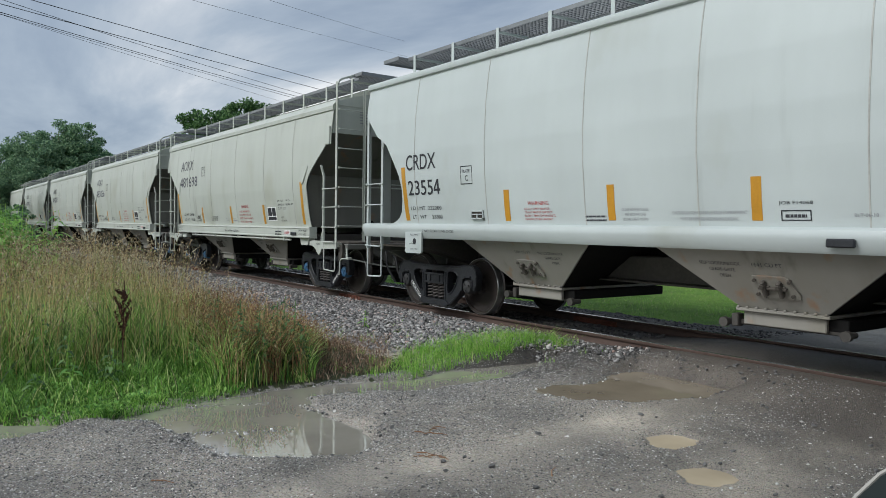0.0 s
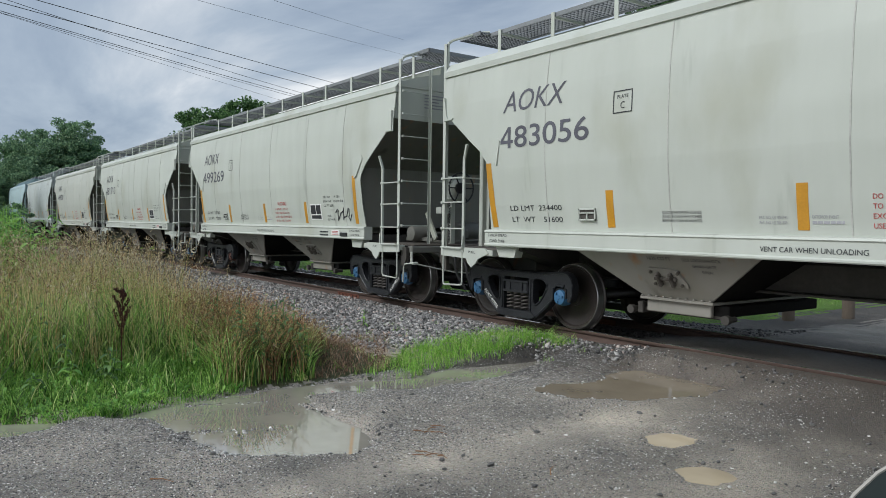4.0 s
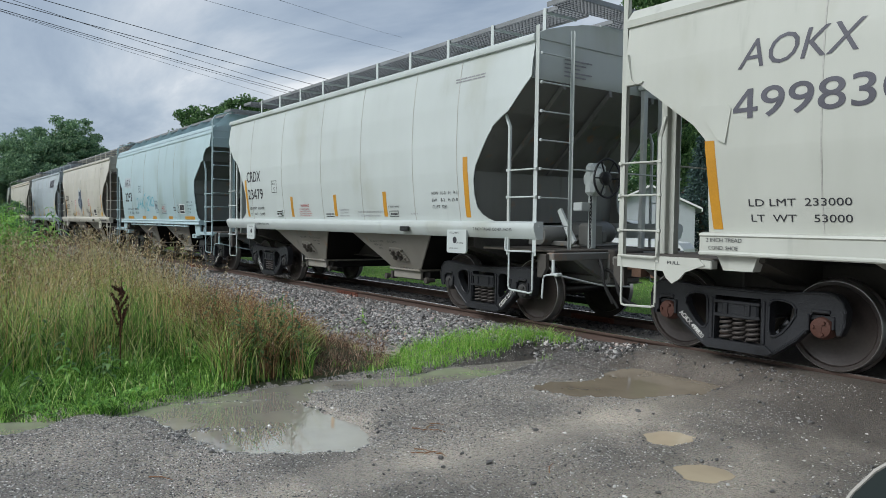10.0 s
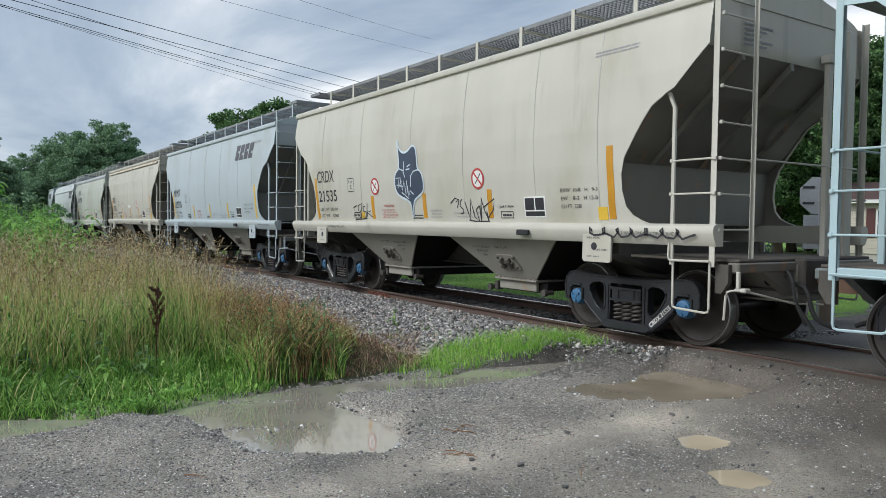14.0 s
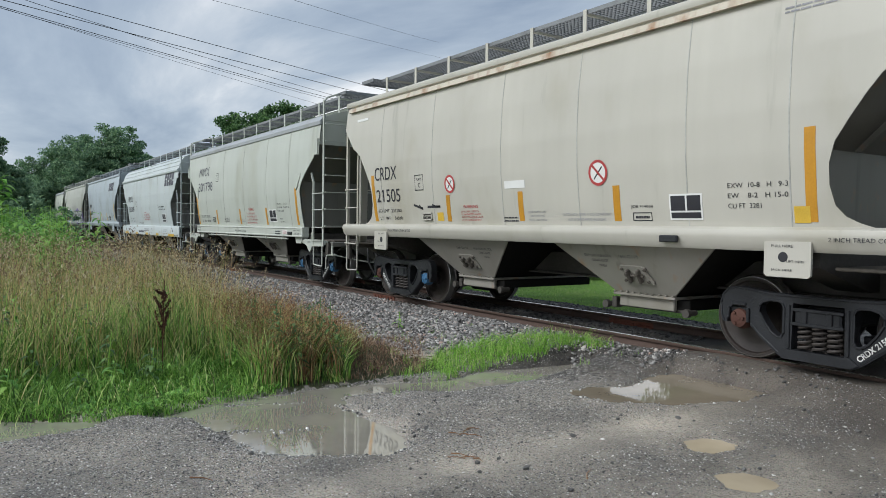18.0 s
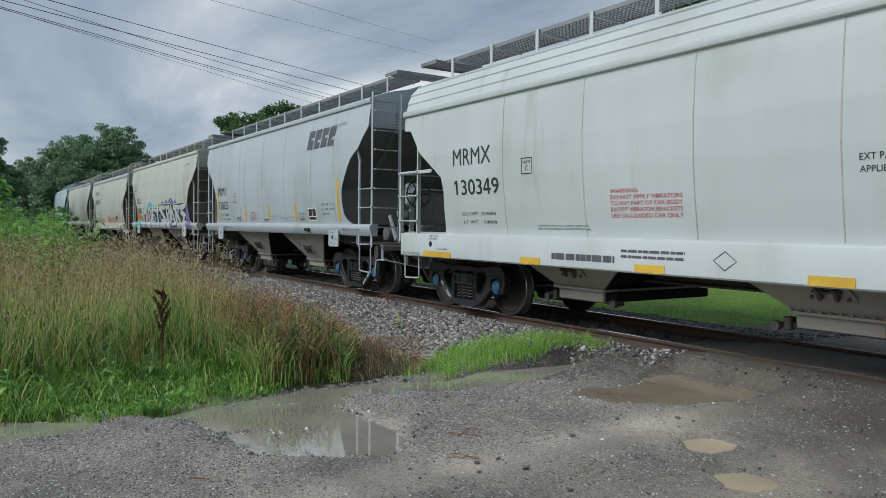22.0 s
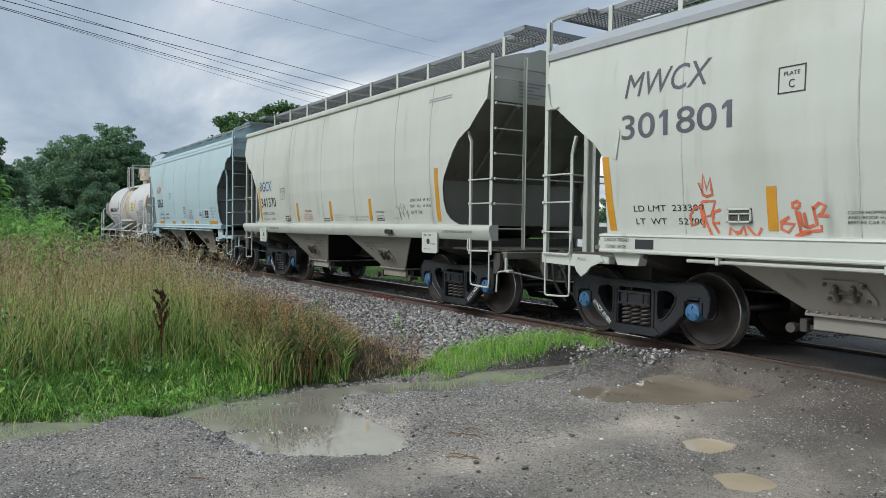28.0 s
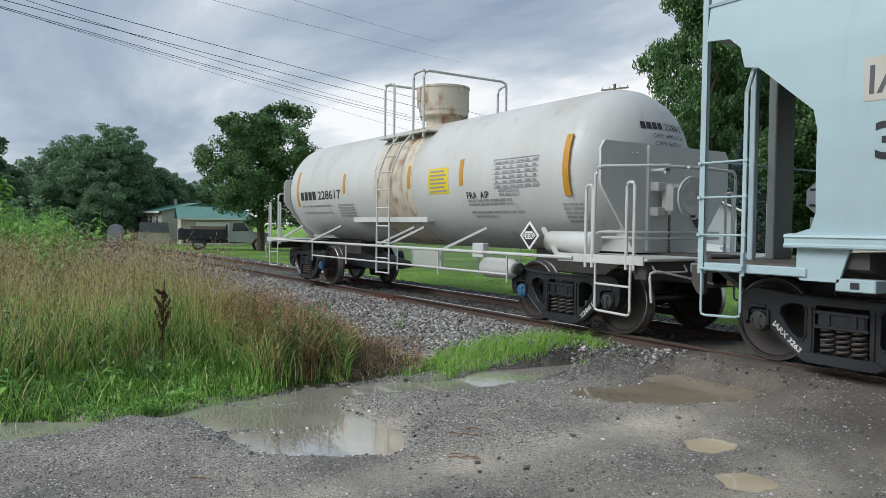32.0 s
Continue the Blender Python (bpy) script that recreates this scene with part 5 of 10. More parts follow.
def side_frame_shape():
    """Cast truck side on the near side: a deep plate with two rounded windows and a middle opening for the springs."""
    y0, y1 = -1.085, -0.965
    half = [(0.30, 0.765), (0.55, 0.770), (0.78, 0.800), (0.92, 0.810), (1.02, 0.790), (1.09, 0.73), (1.13, 0.63), (1.12, 0.50), (1.075, 0.40), (1.035, 0.405), (1.025, 0.54), (0.97, 0.595), (0.81, 0.595), (0.755, 0.54), (0.75, 0.39), (0.71, 0.365), (0.655, 0.30), (0.43, 0.13), (0.36, 0.095)]
    outline = [(-x, z) for x, z in half[::-1]] + half
    win = [(0.358, 0.62), (0.375, 0.665), (0.42, 0.688), (0.51, 0.69), (0.60, 0.665), (0.643, 0.615), (0.635, 0.545), (0.575, 0.445), (0.50, 0.355), (0.43, 0.31), (0.385, 0.315), (0.36, 0.36)]
    mid = [(-0.265, 0.68), (0.265, 0.68), (0.275, 0.195), (-0.275, 0.195)]
    s = Shape().cutout(outline, [win, [(-x, z) for x, z in win[::-1]], mid], y0, y1)
    for g in (-1, 1):
        # proud flanges round the windows and along the chords
        s.tube([(g * x, y0 - 0.004, z) for x, z in win], 0.014, 6, True)
        s.tube([(g * x, y0 + 0.004, z - 0.014) for x, z in ((0.30, 0.765), (0.55, 0.770), (0.78, 0.800), (0.92, 0.810), (1.02, 0.790), (1.085, 0.73), (1.115, 0.63), (1.105, 0.50), (1.07, 0.42))], 0.016, 6)
        s.tube([(g * x, y0 + 0.004, z + 0.012) for x, z in ((0.74, 0.40), (0.655, 0.315), (0.43, 0.145), (0.36, 0.11))], 0.014, 6)
        # pads and shims over the bearing
        s.box(g * 0.80, g * 0.98, y0 - 0.022, y0 + 0.01, 0.60, 0.635, 0.008)
        s.box(g * 0.755, g * 0.785, y0 - 0.03, y0 + 0.01, 0.42, 0.58, 0.008).box(g * 1.0, g * 1.025, y0 - 0.02, y0 + 0.01, 0.45, 0.58, 0.006)
        s.box(g * 0.29, g * 0.32, y0 - 0.018, y0 + 0.01, 0.21, 0.66, 0.006)
    s.box(-0.31, 0.31, y0 - 0.016, y0 + 0.01, 0.742, 0.762, 0.006)
    s.prism([(-0.42, 0.14), (-0.34, 0.10), (0.34, 0.10), (0.42, 0.14), (0.34, 0.20), (-0.34, 0.20)], y0 - 0.03, y1 + 0.06)
    return s


def bolster_end_shape():
    s = Shape().box(-0.24, 0.24, -1.10, -0.90, 0.46, 0.63, 0.02)
    s.box(-0.27, 0.27, -1.115, -1.09, 0.455, 0.49, 0.006).box(-0.27, 0.27, -1.115, -1.09, 0.60, 0.635, 0.006)
    s.box(-0.16, -0.10, -1.12, -1.09, 0.48, 0.61, 0.006).box(0.10, 0.16, -1.12, -1.09, 0.48, 0.61, 0.006)
    return s


def spring_shape():
    pts = [(0.062 * math.cos(a), 0.062 * math.sin(a), 0.26 * a / (2 * math.pi * 5)) for a in np.linspace(0, 2 * math.pi * 5, 61)]
    return Shape().tube(pts, 0.016, 6)


def mirrored(key, build):
    return shared(key + "_far", lambda: mirror(build()))


WHEELSETS = []


def truck(car, cx, caps, mark=""):
    """A two-axle truck under a car at cx: side frames with springs, a bolster, and two turning wheelsets."""
    for side, suffix in ((-1, ""), (1, "_far")):
        sf = part("side_frame", shared("side_frame", side_frame_shape) if side < 0 else mirrored("side_frame", side_frame_shape), CAST, car, at=pose(cx, 0, 0))
        part("bolster_end", shared("bolster_end", bolster_end_shape) if side < 0 else mirrored("bolster_end", bolster_end_shape), CAST, sf)
        for dx in (-0.155, 0.0, 0.155):
            part("spring", shared("spring", spring_shape), SPRING, sf, at=pose(dx, side * 1.03, 0.20))
            if side < 0:
                part("spring", shared("spring", spring_shape), SPRING, sf, at=pose(dx + 0.06, side * 0.93, 0.20))
        for dx in (-WHEELBASE / 2, WHEELBASE / 2):
            part("bearing_adapter", shared("adapter", lambda: Shape().prism([(-0.15, 0.12), (-0.13, -0.02), (-0.115, 0.06), (0.0, 0.112), (0.115, 0.06), (0.13, -0.02), (0.15, 0.12)], -0.06, 0.06)), CAST, sf, at=pose(dx, side * 1.0, R_WHEEL))
        if side < 0 and mark:
            v, f = text_points(mark, 0.0, 0.03)
            s = Shape()
            s.v = [(0.40 * a - 0.20, -0.004, 0.060 * b - 0.030) for a, b in v]
            s.f = f
            g = 1 if cx > 0 else -1
            part("stencilled_number", s.mesh("stencilled_number", flip=False), STENCIL, sf, at=pose(0.555 * g, -1.088, 0.325, 0, -41 * g, 0))
    part("truck_bolster", shared("bolster", lambda: Shape().box(-0.22, 0.22, -0.92, 0.92, 0.46, 0.66, 0.03).lathe([(0.2, 0.66), (0.2, 0.78), (0.0, 0.78)], (0, 0, 0), "z", 16)), CAST, car, at=pose(cx, 0, 0))
    part("brake_beam", shared("brake_beam", lambda: Shape().box(-0.40, -0.33, -0.85, 0.85, 0.32, 0.40, 0.01).box(0.33, 0.40, -0.85, 0.85, 0.32, 0.40, 0.01)), CAST, car, at=pose(cx, 0, 0))
    for k, dx in enumerate((-WHEELBASE / 2, WHEELBASE / 2)):
        ws = part("wheelset", shared("axle", axle_shape), WHEEL, car, at=pose(cx + dx, 0, R_WHEEL))
        for side in (-1, 1):
            part("wheel", shared("wheel", wheel_shape) if side < 0 else mirrored("wheel", wheel_shape), WHEEL, ws, at=pose(0, side * 0.755, 0))
            part("tread", shared("tread", tread_shape) if side < 0 else mirrored("tread", tread_shape), TREAD, ws, at=pose(0, side * 0.755, 0), label="bright worn wheel tread")
            part("bearing_cap", shared("cap", cap_shape) if side < 0 else mirrored("cap", cap_shape), caps[k] if side < 0 else CAP_DARK, ws, at=pose(0, side * 1.045, 0))
        WHEELSETS.append((ws, cx + dx))


# -- ends, ladders, walkways --
def rod(*pts, r=0.011):
    return Shape().tube(pts, r, 6)


def bent(pts, k=0.06):
    """A path with rounded corners."""
    out = [Vector(pts[0])]
    for a, b, c in zip(pts, pts[1:], pts[2:]):
        a, b, c = Vector(a), Vector(b), Vector(c)
        for q in (0.0, 0.5, 1.0):
            p0, p1 = b + (a - b).normalized() * k, b + (c - b).normalized() * k
            out.append((1 - q) ** 2 * p0 + 2 * q * (1 - q) * b + q * q * p1)
    return out + [Vector(pts[-1])]


def angle_post(x, y, z0, z1, w=0.075, d=0.05, gx=1, gy=1):
    s = Shape().box(x, x + gx * w, y, y + gy * 0.009, z0, z1, 0.002)
    return s.box(x, x + gx * 0.009, y, y + gy * d, z0, z1, 0.002)


def rungs(car, p, q, zs, mat):
    """Ladder rungs between two stiles, with bolt heads."""
    d = (Vector(q) - Vector(p))
    key = ("rung", round(d.x, 3), round(d.y, 3))

    def build():
        s = Shape().tube([(0, 0, 0), d], 0.011, 6)
        for e in (Vector((0, 0, 0)), d):
            s.box(e.x - 0.02, e.x + 0.02, e.y - 0.016, e.y + 0.016, -0.02, 0.02, 0.006)
        return s

    for z in zs:
        part("rung", shared(key, build), mat, car, at=pose(p[0], p[1], z))


def chain(x, y, z1, z0):
    """A hanging chain of oval links, each turned across the last."""
    s, k, z = Shape(), 0, z1
    while z > z0:
        ring = [(0.016 * math.cos(a), 0.034 * math.sin(a)) for a in np.linspace(0, 2 * math.pi, 9)[:-1]]
        s.tube([(x + (u if k % 2 else 0), y + (0 if k % 2 else u), z + w) for u, w in ring], 0.0065, 4, True)
        z, k = z - 0.05, k + 1
    return s


def end_gear(car, kind, g, mat, brake, dim):
    """Ladders, platform, posts, coupler and steps of one end. g: 1 for the leading end, -1 for the trailing end."""
    ox = KIND[kind]["ox"]
    z0, z1, sx = KIND[kind]["sill"]
    xe = EDGE[kind][-1][1]
    eave = KIND[kind]["eave"]
    X = lambda x: ox + g * x
    # side ladder: a tall corner stile and a short one with a cranked top
    top = {"slant": 4.22, "curve": 3.40, "notch": 4.18, "flow": 4.08}[kind]
    if g > 0 and kind != "flow":
        top = max(top, 4.05)
    ztop = max(eave + 0.1, top) if g > 0 else top
    low = {"slant": 1.02, "curve": 1.00, "notch": 0.95, "flow": 0.93}[kind]
    inner = 0.70 if kind == "flow" else 0.92
    for side in (-1, 1):
        y = side * 1.53
        tall = ztop if side * g < 0 else top
        low_rail = kind == "flow" and g < 0
        if low_rail:
            # a low corner rail: a short outer stile, an inner one up to the overhang and a bracket bar
            part("ladder_stile", angle_post(X(5.90), y, 1.15, 2.39, 0.06, 0.06, g, -side), mat, car)
            part("ladder_stile", angle_post(X(5.30), y, 1.10, 2.88, 0.05, 0.06, g, -side), mat, car)
            part("rail_bracket", Shape().box(X(5.92), X(4.86), y - 0.008, y + 0.008, 2.35, 2.41, 0.004), mat, car)
            part("top_rail", rod((X(5.90), y + side * 0.02, 2.37), (X(5.90), -side * 1.2, 2.37), r=0.013), mat, car)
            rungs(car, (X(5.91), y + side * 0.03, 0), (X(5.30), y + side * 0.03, 0), [1.52, 1.965, 2.38], mat)
        else:
            part("ladder_stile", angle_post(X(5.70), y, low, tall, gx=g, gy=-side), mat, car)
        if tall > 4.1:
            part("grab_bend", Shape().tube(bent([(X(5.735), y - side * 0.03, 4.16), (X(5.735), y - side * 0.05, 4.26), (X(5.60), side * 0.95, 4.46), (X(5.50), side * 0.85, 4.46)], 0.08), 0.022, 6), mat, car)
        short = {"slant": 2.62, "curve": 2.98, "notch": 3.05, "flow": 2.68}[kind]
        if not low_rail:
            part("ladder_stile", Shape().tube([(X(5.22), y, low), (X(5.22), y, short - 0.22), (X(5.13), y + side * 0.02, short)], 0.026, 4), mat, car)
        zs = [1.43, 1.79, 2.16] if kind != "flow" else [1.45, 1.82, 2.19]
        if kind in ("slant", "notch"):
            zs = [1.37, 1.77, 2.14]
        if not low_rail:
            rungs(car, (X(5.20), y + side * 0.012, 0), (X(5.76), y + side * 0.012, 0), zs, mat)
        # end ladder beside the corner on the right-hand side of each end
        if side * g < 0 and not low_rail:
            part("ladder_stile", angle_post(X(5.80), side * inner, 1.02, min(tall, 4.1), 0.035, 0.05, g, side), mat, car)
            zz = list(np.arange(1.40, min(tall, 4.05), 0.38))
            rungs(car, (X(5.79), side * (inner + 0.01), 0), (X(5.79), side * 1.49, 0), zz, mat)
            part("crossover_grab", rod((X(5.80), side * inner, 2.18), (X(5.80), -side * 1.25, 2.18), r=0.013), mat, car)
        # stirrup step under the corner, and a bent grab iron
        part("stirrup_step", Shape().tube(bent([(X(5.24), y, low + 0.06), (X(5.24), y, 0.52), (X(5.72), y, 0.50), (X(5.72), y, low + 0.06)], 0.05), 0.014, 6), mat, car)
        part("grab_iron", Shape().tube(bent([(X(5.20), y + side * 0.03, low + 0.24), (X(5.20), y + side * 0.04, low + 0.05), (X(5.74), y + side * 0.04, low + 0.06)], 0.05), 0.013, 6), mat, car)
        if kind == "slant":
            # corner bracket with the pull ring plate
            plate = [(X(4.86), 0.93), (X(4.92), 0.86), (X(5.02), 0.80), (X(5.10), 0.86), (X(5.14), 0.93), (X(5.78), 0.95), (X(5.78), 1.09), (X(4.70), 1.09), (X(4.62), 1.02)]
            part("corner_plate", Shape().prism(plate, y - side * 0.02, y + side * 0.005), mat, car)
            part("pull_hole", Shape().lathe([(0.055, 0), (0.055, 0.006), (0.0, 0.006)], (X(5.0), y + side * 0.004, 0.905), "y", 16), BLACK, car)
            if side < 0:
                lettering(car, "PULL", X(5.0) - 0.08, X(5.0) + 0.08, 1.01, 1.045, BLACK, out=1.534)
            part("lift_pad", Shape().prism([(X(4.05), 1.13), (X(4.50), 1.13), (X(4.42), 0.98), (X(4.10), 0.98)], side * 1.50, side * 1.36), mat, car)
        elif kind in ("curve", "flow"):
            part("lift_plate", Shape().prism([(X(3.88), z0 + 0.10), (X(4.36), z0 + 0.10), (X(4.36), z0 - 0.22), (X(4.33), z0 - 0.245), (X(3.91), z0 - 0.245), (X(3.88), z0 - 0.22)], side * 1.60, side * 1.57) if kind == "curve" else Shape().box(X(4.0), X(4.1), side * 1.58, side * 1.55, z0, z0 + 0.1), mat, car)
            part("pull_hole", Shape().lathe([(0.05, 0), (0.05, 0.006), (0.0, 0.006)], (X(4.08) if kind == "curve" else X(4.76), side * 1.602, z0 - 0.05 if kind == "curve" else z0 + 0.23), "y", 16), BLACK, car)
            if side < 0 and kind == "curve":
                lettering(car, "PULL HERE", X(4.08) - 0.12, X(4.08) + 0.10, z0 + 0.045, z0 + 0.07, BLACK, out=1.601)
                lettering(car, "LIFT HERE", X(4.08) + 0.09 * g - 0.05, X(4.08) + 0.09 * g + 0.13, z0 - 0.10, z0 - 0.078, BLACK, out=1.601)
                lettering(car, "JACK HERE", X(4.08) - 0.12, X(4.08) + 0.10, z0 - 0.19, z0 - 0.165, BLACK, out=1.601)
        else:
            part("bolster_web", Shape().prism([(X(4.15), 1.27), (X(4.66), 1.27), (X(4.66), 1.05), (X(4.62), 0.95), (X(4.25), 0.95)], side * 1.50, side * 1.47), mat, car)
            part("jack_pad", Shape().box(X(3.92), X(4.28), side * 1.50, side * 1.30, 0.87, 0.99, 0.01), mat, car)
            part("pull_hole", Shape().box(X(4.06), X(4.14), side * 1.504, side * 1.50, 0.90, 0.96), BLACK, car)
        if kind in ("slant", "notch"):
            part("side_beam", Shape().box(X(4.55), X(5.78), side * 1.52, side * 1.40, 0.98, 1.07, 0.01), mat, car)
    # platform, posts and draught gear
    part("end_platform", Shape().box(X(4.45), X(5.95), -1.35, 1.35, 1.05, 1.085, 0.01), DECK, car)
    part("end_sill", Shape().box(X(5.84), X(5.98), -1.40, 1.40, 0.94, 1.05, 0.015).prism([(-0.95, 0.95), (-0.40, 0.66), (0.40, 0.66), (0.95, 0.95)], X(5.86), X(5.96), "x"), dim, car)
    ds = part("draft_sill", Shape().box(X(4.9), X(6.0), -0.335, 0.335, 0.60, 1.03, 0.02).box(X(4.9), X(5.98), -0.40, 0.40, 0.585, 0.605), dim, car, "grimy draft sill with a key slot")
    for y in (-0.338, 0.338):
        # black plate painted for the shaded inside of the slot
        part("key_slot", Shape().prism([(X(5.60), 0.79), (X(5.64), 0.755), (X(5.88), 0.755), (X(5.92), 0.79), (X(5.92), 0.83), (X(5.88), 0.865), (X(5.64), 0.865), (X(5.60), 0.83)], y - 0.008, y + 0.008), SOOT_SHADE, ds)
        part("draft_key", Shape().box(X(5.68), X(5.80), y - 0.03, y + 0.03, 0.785, 0.83, 0.008), COUPLER, ds)
    for side in (-1, 1):
        part("corner_pocket", Shape().prism([(X(5.74), 1.03), (X(5.90), 1.03), (X(5.90), 0.84), (X(5.82), 0.72), (X(5.74), 0.72)], side * 1.40, side * 1.46), SILL, car)
    # posts from the deck to the bulkhead
    if kind == "slant":
        part("end_post", Shape().box(X(5.69), X(5.78), g * 0.54, g * 0.79, 1.08, eave + 0.1, 0.01).box(X(5.62), X(5.69), g * 0.62, g * 0.71, 1.08, 3.2), mat, car, "wide channel post on the car end")
    elif kind == "notch":
        # trailing post takes the dark end paint in place of its shade
        part("end_post", Shape().box(X(5.69), X(5.80), -0.26, 0.12, 1.08, eave + 0.1, 0.012), mat if g > 0 else dim, car, "wide flat centre post on the car end")
        part("side_post", Shape().box(X(5.69), X(5.76), g * 0.60, g * 0.68, 1.08, 3.5, 0.008), mat, car)
    elif kind == "curve":
        part("end_post", Shape().box(X(5.69), X(5.76), 0.64, 0.73, 1.08, 3.48, 0.008), mat, car)
        part("post_bracket", Shape().box(X(5.66), X(5.79), 0.60, 0.77, 3.44, 3.54, 0.01), mat, car)
        part("corner_post", Shape().box(X(5.66), X(5.76), g * 1.08, g * 1.25, 1.08, 3.9, 0.01), mat, car)
    else:
        part("end_post", Shape().box(X(5.58), X(5.66), -0.32, -0.24, 1.05, 2.2, 0.008).box(X(5.58), X(5.64), 0.5, 0.62, 1.05, 3.4, 0.008), mat, car)
        part("slope_brace", Shape().tube([(X(4.75), -0.2, 2.0), (X(5.5), -0.9, 3.25)], 0.05, 4), mat, car)
        if g > 0:
            part("brake_pedestal", Shape().prism([(X(5.0), 1.08), (X(5.5), 1.08), (X(5.38), 1.95), (X(5.12), 1.95)], -0.62, -0.50), mat, car)
    part("bolster_crossbeam", Shape().prism([(-1.45, 1.22), (-1.45, 1.08), (-0.5, 0.80), (0.5, 0.80), (1.45, 1.08), (1.45, 1.22)], X(4.18) - 0.18, X(4.18) + 0.18, "x"), SILL, car)
    part("striker", Shape().box(X(5.90), X(6.08), -0.32, 0.32, 0.68, 1.08, 0.02), SILL, car)
    cp = part("coupler", Shape().box(X(5.98), X(6.26), -0.075, 0.075, 0.80, 0.93, 0.02), COUPLER, car)
    kn = [(0.0, -0.12), (0.10, -0.17), (0.19, -0.16), (0.20, -0.06), (0.12, -0.02), (0.13, 0.05), (0.20, 0.10), (0.16, 0.16), (0.06, 0.15), (0.0, 0.10)]
    part("knuckle", Shape().prism([(X(6.22 + a), b * g) for a, b in kn], 0.72, 1.0, "z"), COUPLER, cp)
    part("air_hose", Shape().tube(bent([(X(5.95), -0.34 * g, 0.80), (X(6.12), -0.36 * g, 0.78), (X(6.22), -0.36 * g, 0.42), (X(6.40), -0.22 * g, 0.33)], 0.10), 0.026, 8), RUBBER, cp)
    part("uncoupling_lever", Shape().tube(bent([(X(5.90), -1.52 * g, 0.45), (X(5.92), -1.52 * g, 0.76), (X(6.06), -1.40 * g, 0.765), (X(6.12), -0.60 * g, 0.60), (X(6.17), -0.10 * g, 0.57)], 0.05), 0.013, 6), mat, car)
    part("lever_bracket", Shape().box(X(6.02), X(6.09), -1.44 * g, -1.34 * g, 0.745, 0.79, 0.01).box(X(5.96), X(6.0), -1.42 * g, -1.38 * g, 0.76, 0.96, 0.008).box(X(5.94), X(6.06), -1.42 * g, -1.40 * g, 0.755, 0.78, 0.005), mat, car)
    for k, (hx, hz) in enumerate(((6.20, 0.36), (6.30, 0.30))):
        part("air_line", Shape().tube(bent([(X(5.98), -0.52 * g, 0.95 - 0.06 * k), (X(6.08), -0.56 * g, 0.86), (X(6.12), -0.58 * g, 0.62), (X(hx), -0.48 * g, hz)], 0.08), 0.02, 6), RUBBER, cp)
    if brake:
        yb = (-0.57 if kind == "curve" and mat is PAINT["blue_grey"] else -0.33) * g
        hb = part("hand_brake", Shape().box(X(5.62), X(5.80), yb - 0.16, yb + 0.16, 1.84, 2.30, 0.05).lathe([(0.13, X(5.60)), (0.16, X(5.66)), (0.16, X(5.80)), (0.10, X(5.86))], (0, yb, 2.08), "x", 18), mat, car)
        part("wheel_rim", Shape().tube([(X(5.93), yb + 0.27 * math.cos(a), 2.08 + 0.27 * math.sin(a)) for a in np.linspace(0, 2 * math.pi, 28)[:-1]], 0.016, 6, True), CAST, hb, "dark hand-brake wheel rim")
        for k in range(6):
            a = k * math.pi / 3
            part("wheel_spoke", Shape().tube([(X(5.90), yb, 2.08), (X(5.93), yb + 0.26 * math.cos(a), 2.08 + 0.26 * math.sin(a))], 0.013, 5), CAST, hb)
        part("wheel_hub", Shape().lathe([(0.10, X(5.88)), (0.10, X(5.92)), (0.05, X(5.95)), (0, X(5.95))], (0, yb, 2.08), "x", 14), CAST, hb)
        part("brake_chain", chain(X(5.72), yb - 0.1, 1.84, 1.1), CAST, hb)
        part("brake_stand", Shape().box(X(5.62), X(5.70), yb - 0.05, yb + 0.05, 1.08, 1.90, 0.01).box(X(5.55), X(5.72), yb - 0.28, yb - 0.02, 1.62, 1.74, 0.01), mat, hb)
        part("bell_crank", Shape().prism([(X(5.30), 1.62), (X(5.36), 1.66), (X(5.66), 1.20), (X(5.58), 1.12)], yb - 0.34, yb - 0.30), mat, hb)
        part("brake_cylinder", Shape().lathe([(0.0, -0.9), (0.13, -0.88), (0.15, -0.8), (0.15, -0.5), (0.12, -0.46), (0.03, -0.44), (0.03, -0.1)], (X(5.15), 0, 1.26), "y", 18), dim, car)
        part("air_reservoir", Shape().lathe([(0.0, -0.45), (0.15, -0.40), (0.19, -0.30), (0.19, 0.30), (0.15, 0.40), (0.0, 0.45)], (X(4.85), 0.55, 1.30), "y", 18), dim, car)
        part("control_valve", Shape().box(X(5.3), X(5.55), -0.25, 0.05, 1.10, 1.45, 0.04).box(X(5.35), X(5.5), 0.05, 0.2, 1.15, 1.35, 0.03), dim, car)
        part("brake_pipe", Shape().tube(bent([(X(5.15), -0.5, 1.12), (X(5.6), -0.5, 1.12), (X(5.6), 0.5, 1.14), (X(4.7), 0.6, 1.14)], 0.1), 0.022, 6), dim, car)
        part("brake_lever", Shape().box(X(4.75), X(5.6), -0.72, -0.69, 1.12, 1.19, 0.01), dim, car)


def grating_shape():
    s = Shape()
    for y in np.linspace(-0.86, -0.28, 9):
        s.box(-5.45, 5.45, y - 0.004, y + 0.004, 4.43, 4.46)
    for x in np.arange(-5.45, 5.46, 0.075):
        s.box(x - 0.004, x + 0.004, -0.86, -0.28, 4.437, 4.457)
    s.box(-5.45, 5.45, -0.88, -0.865, 4.405, 4.465).box(-5.45, 5.45, -0.275, -0.26, 4.405, 4.465)
    return s


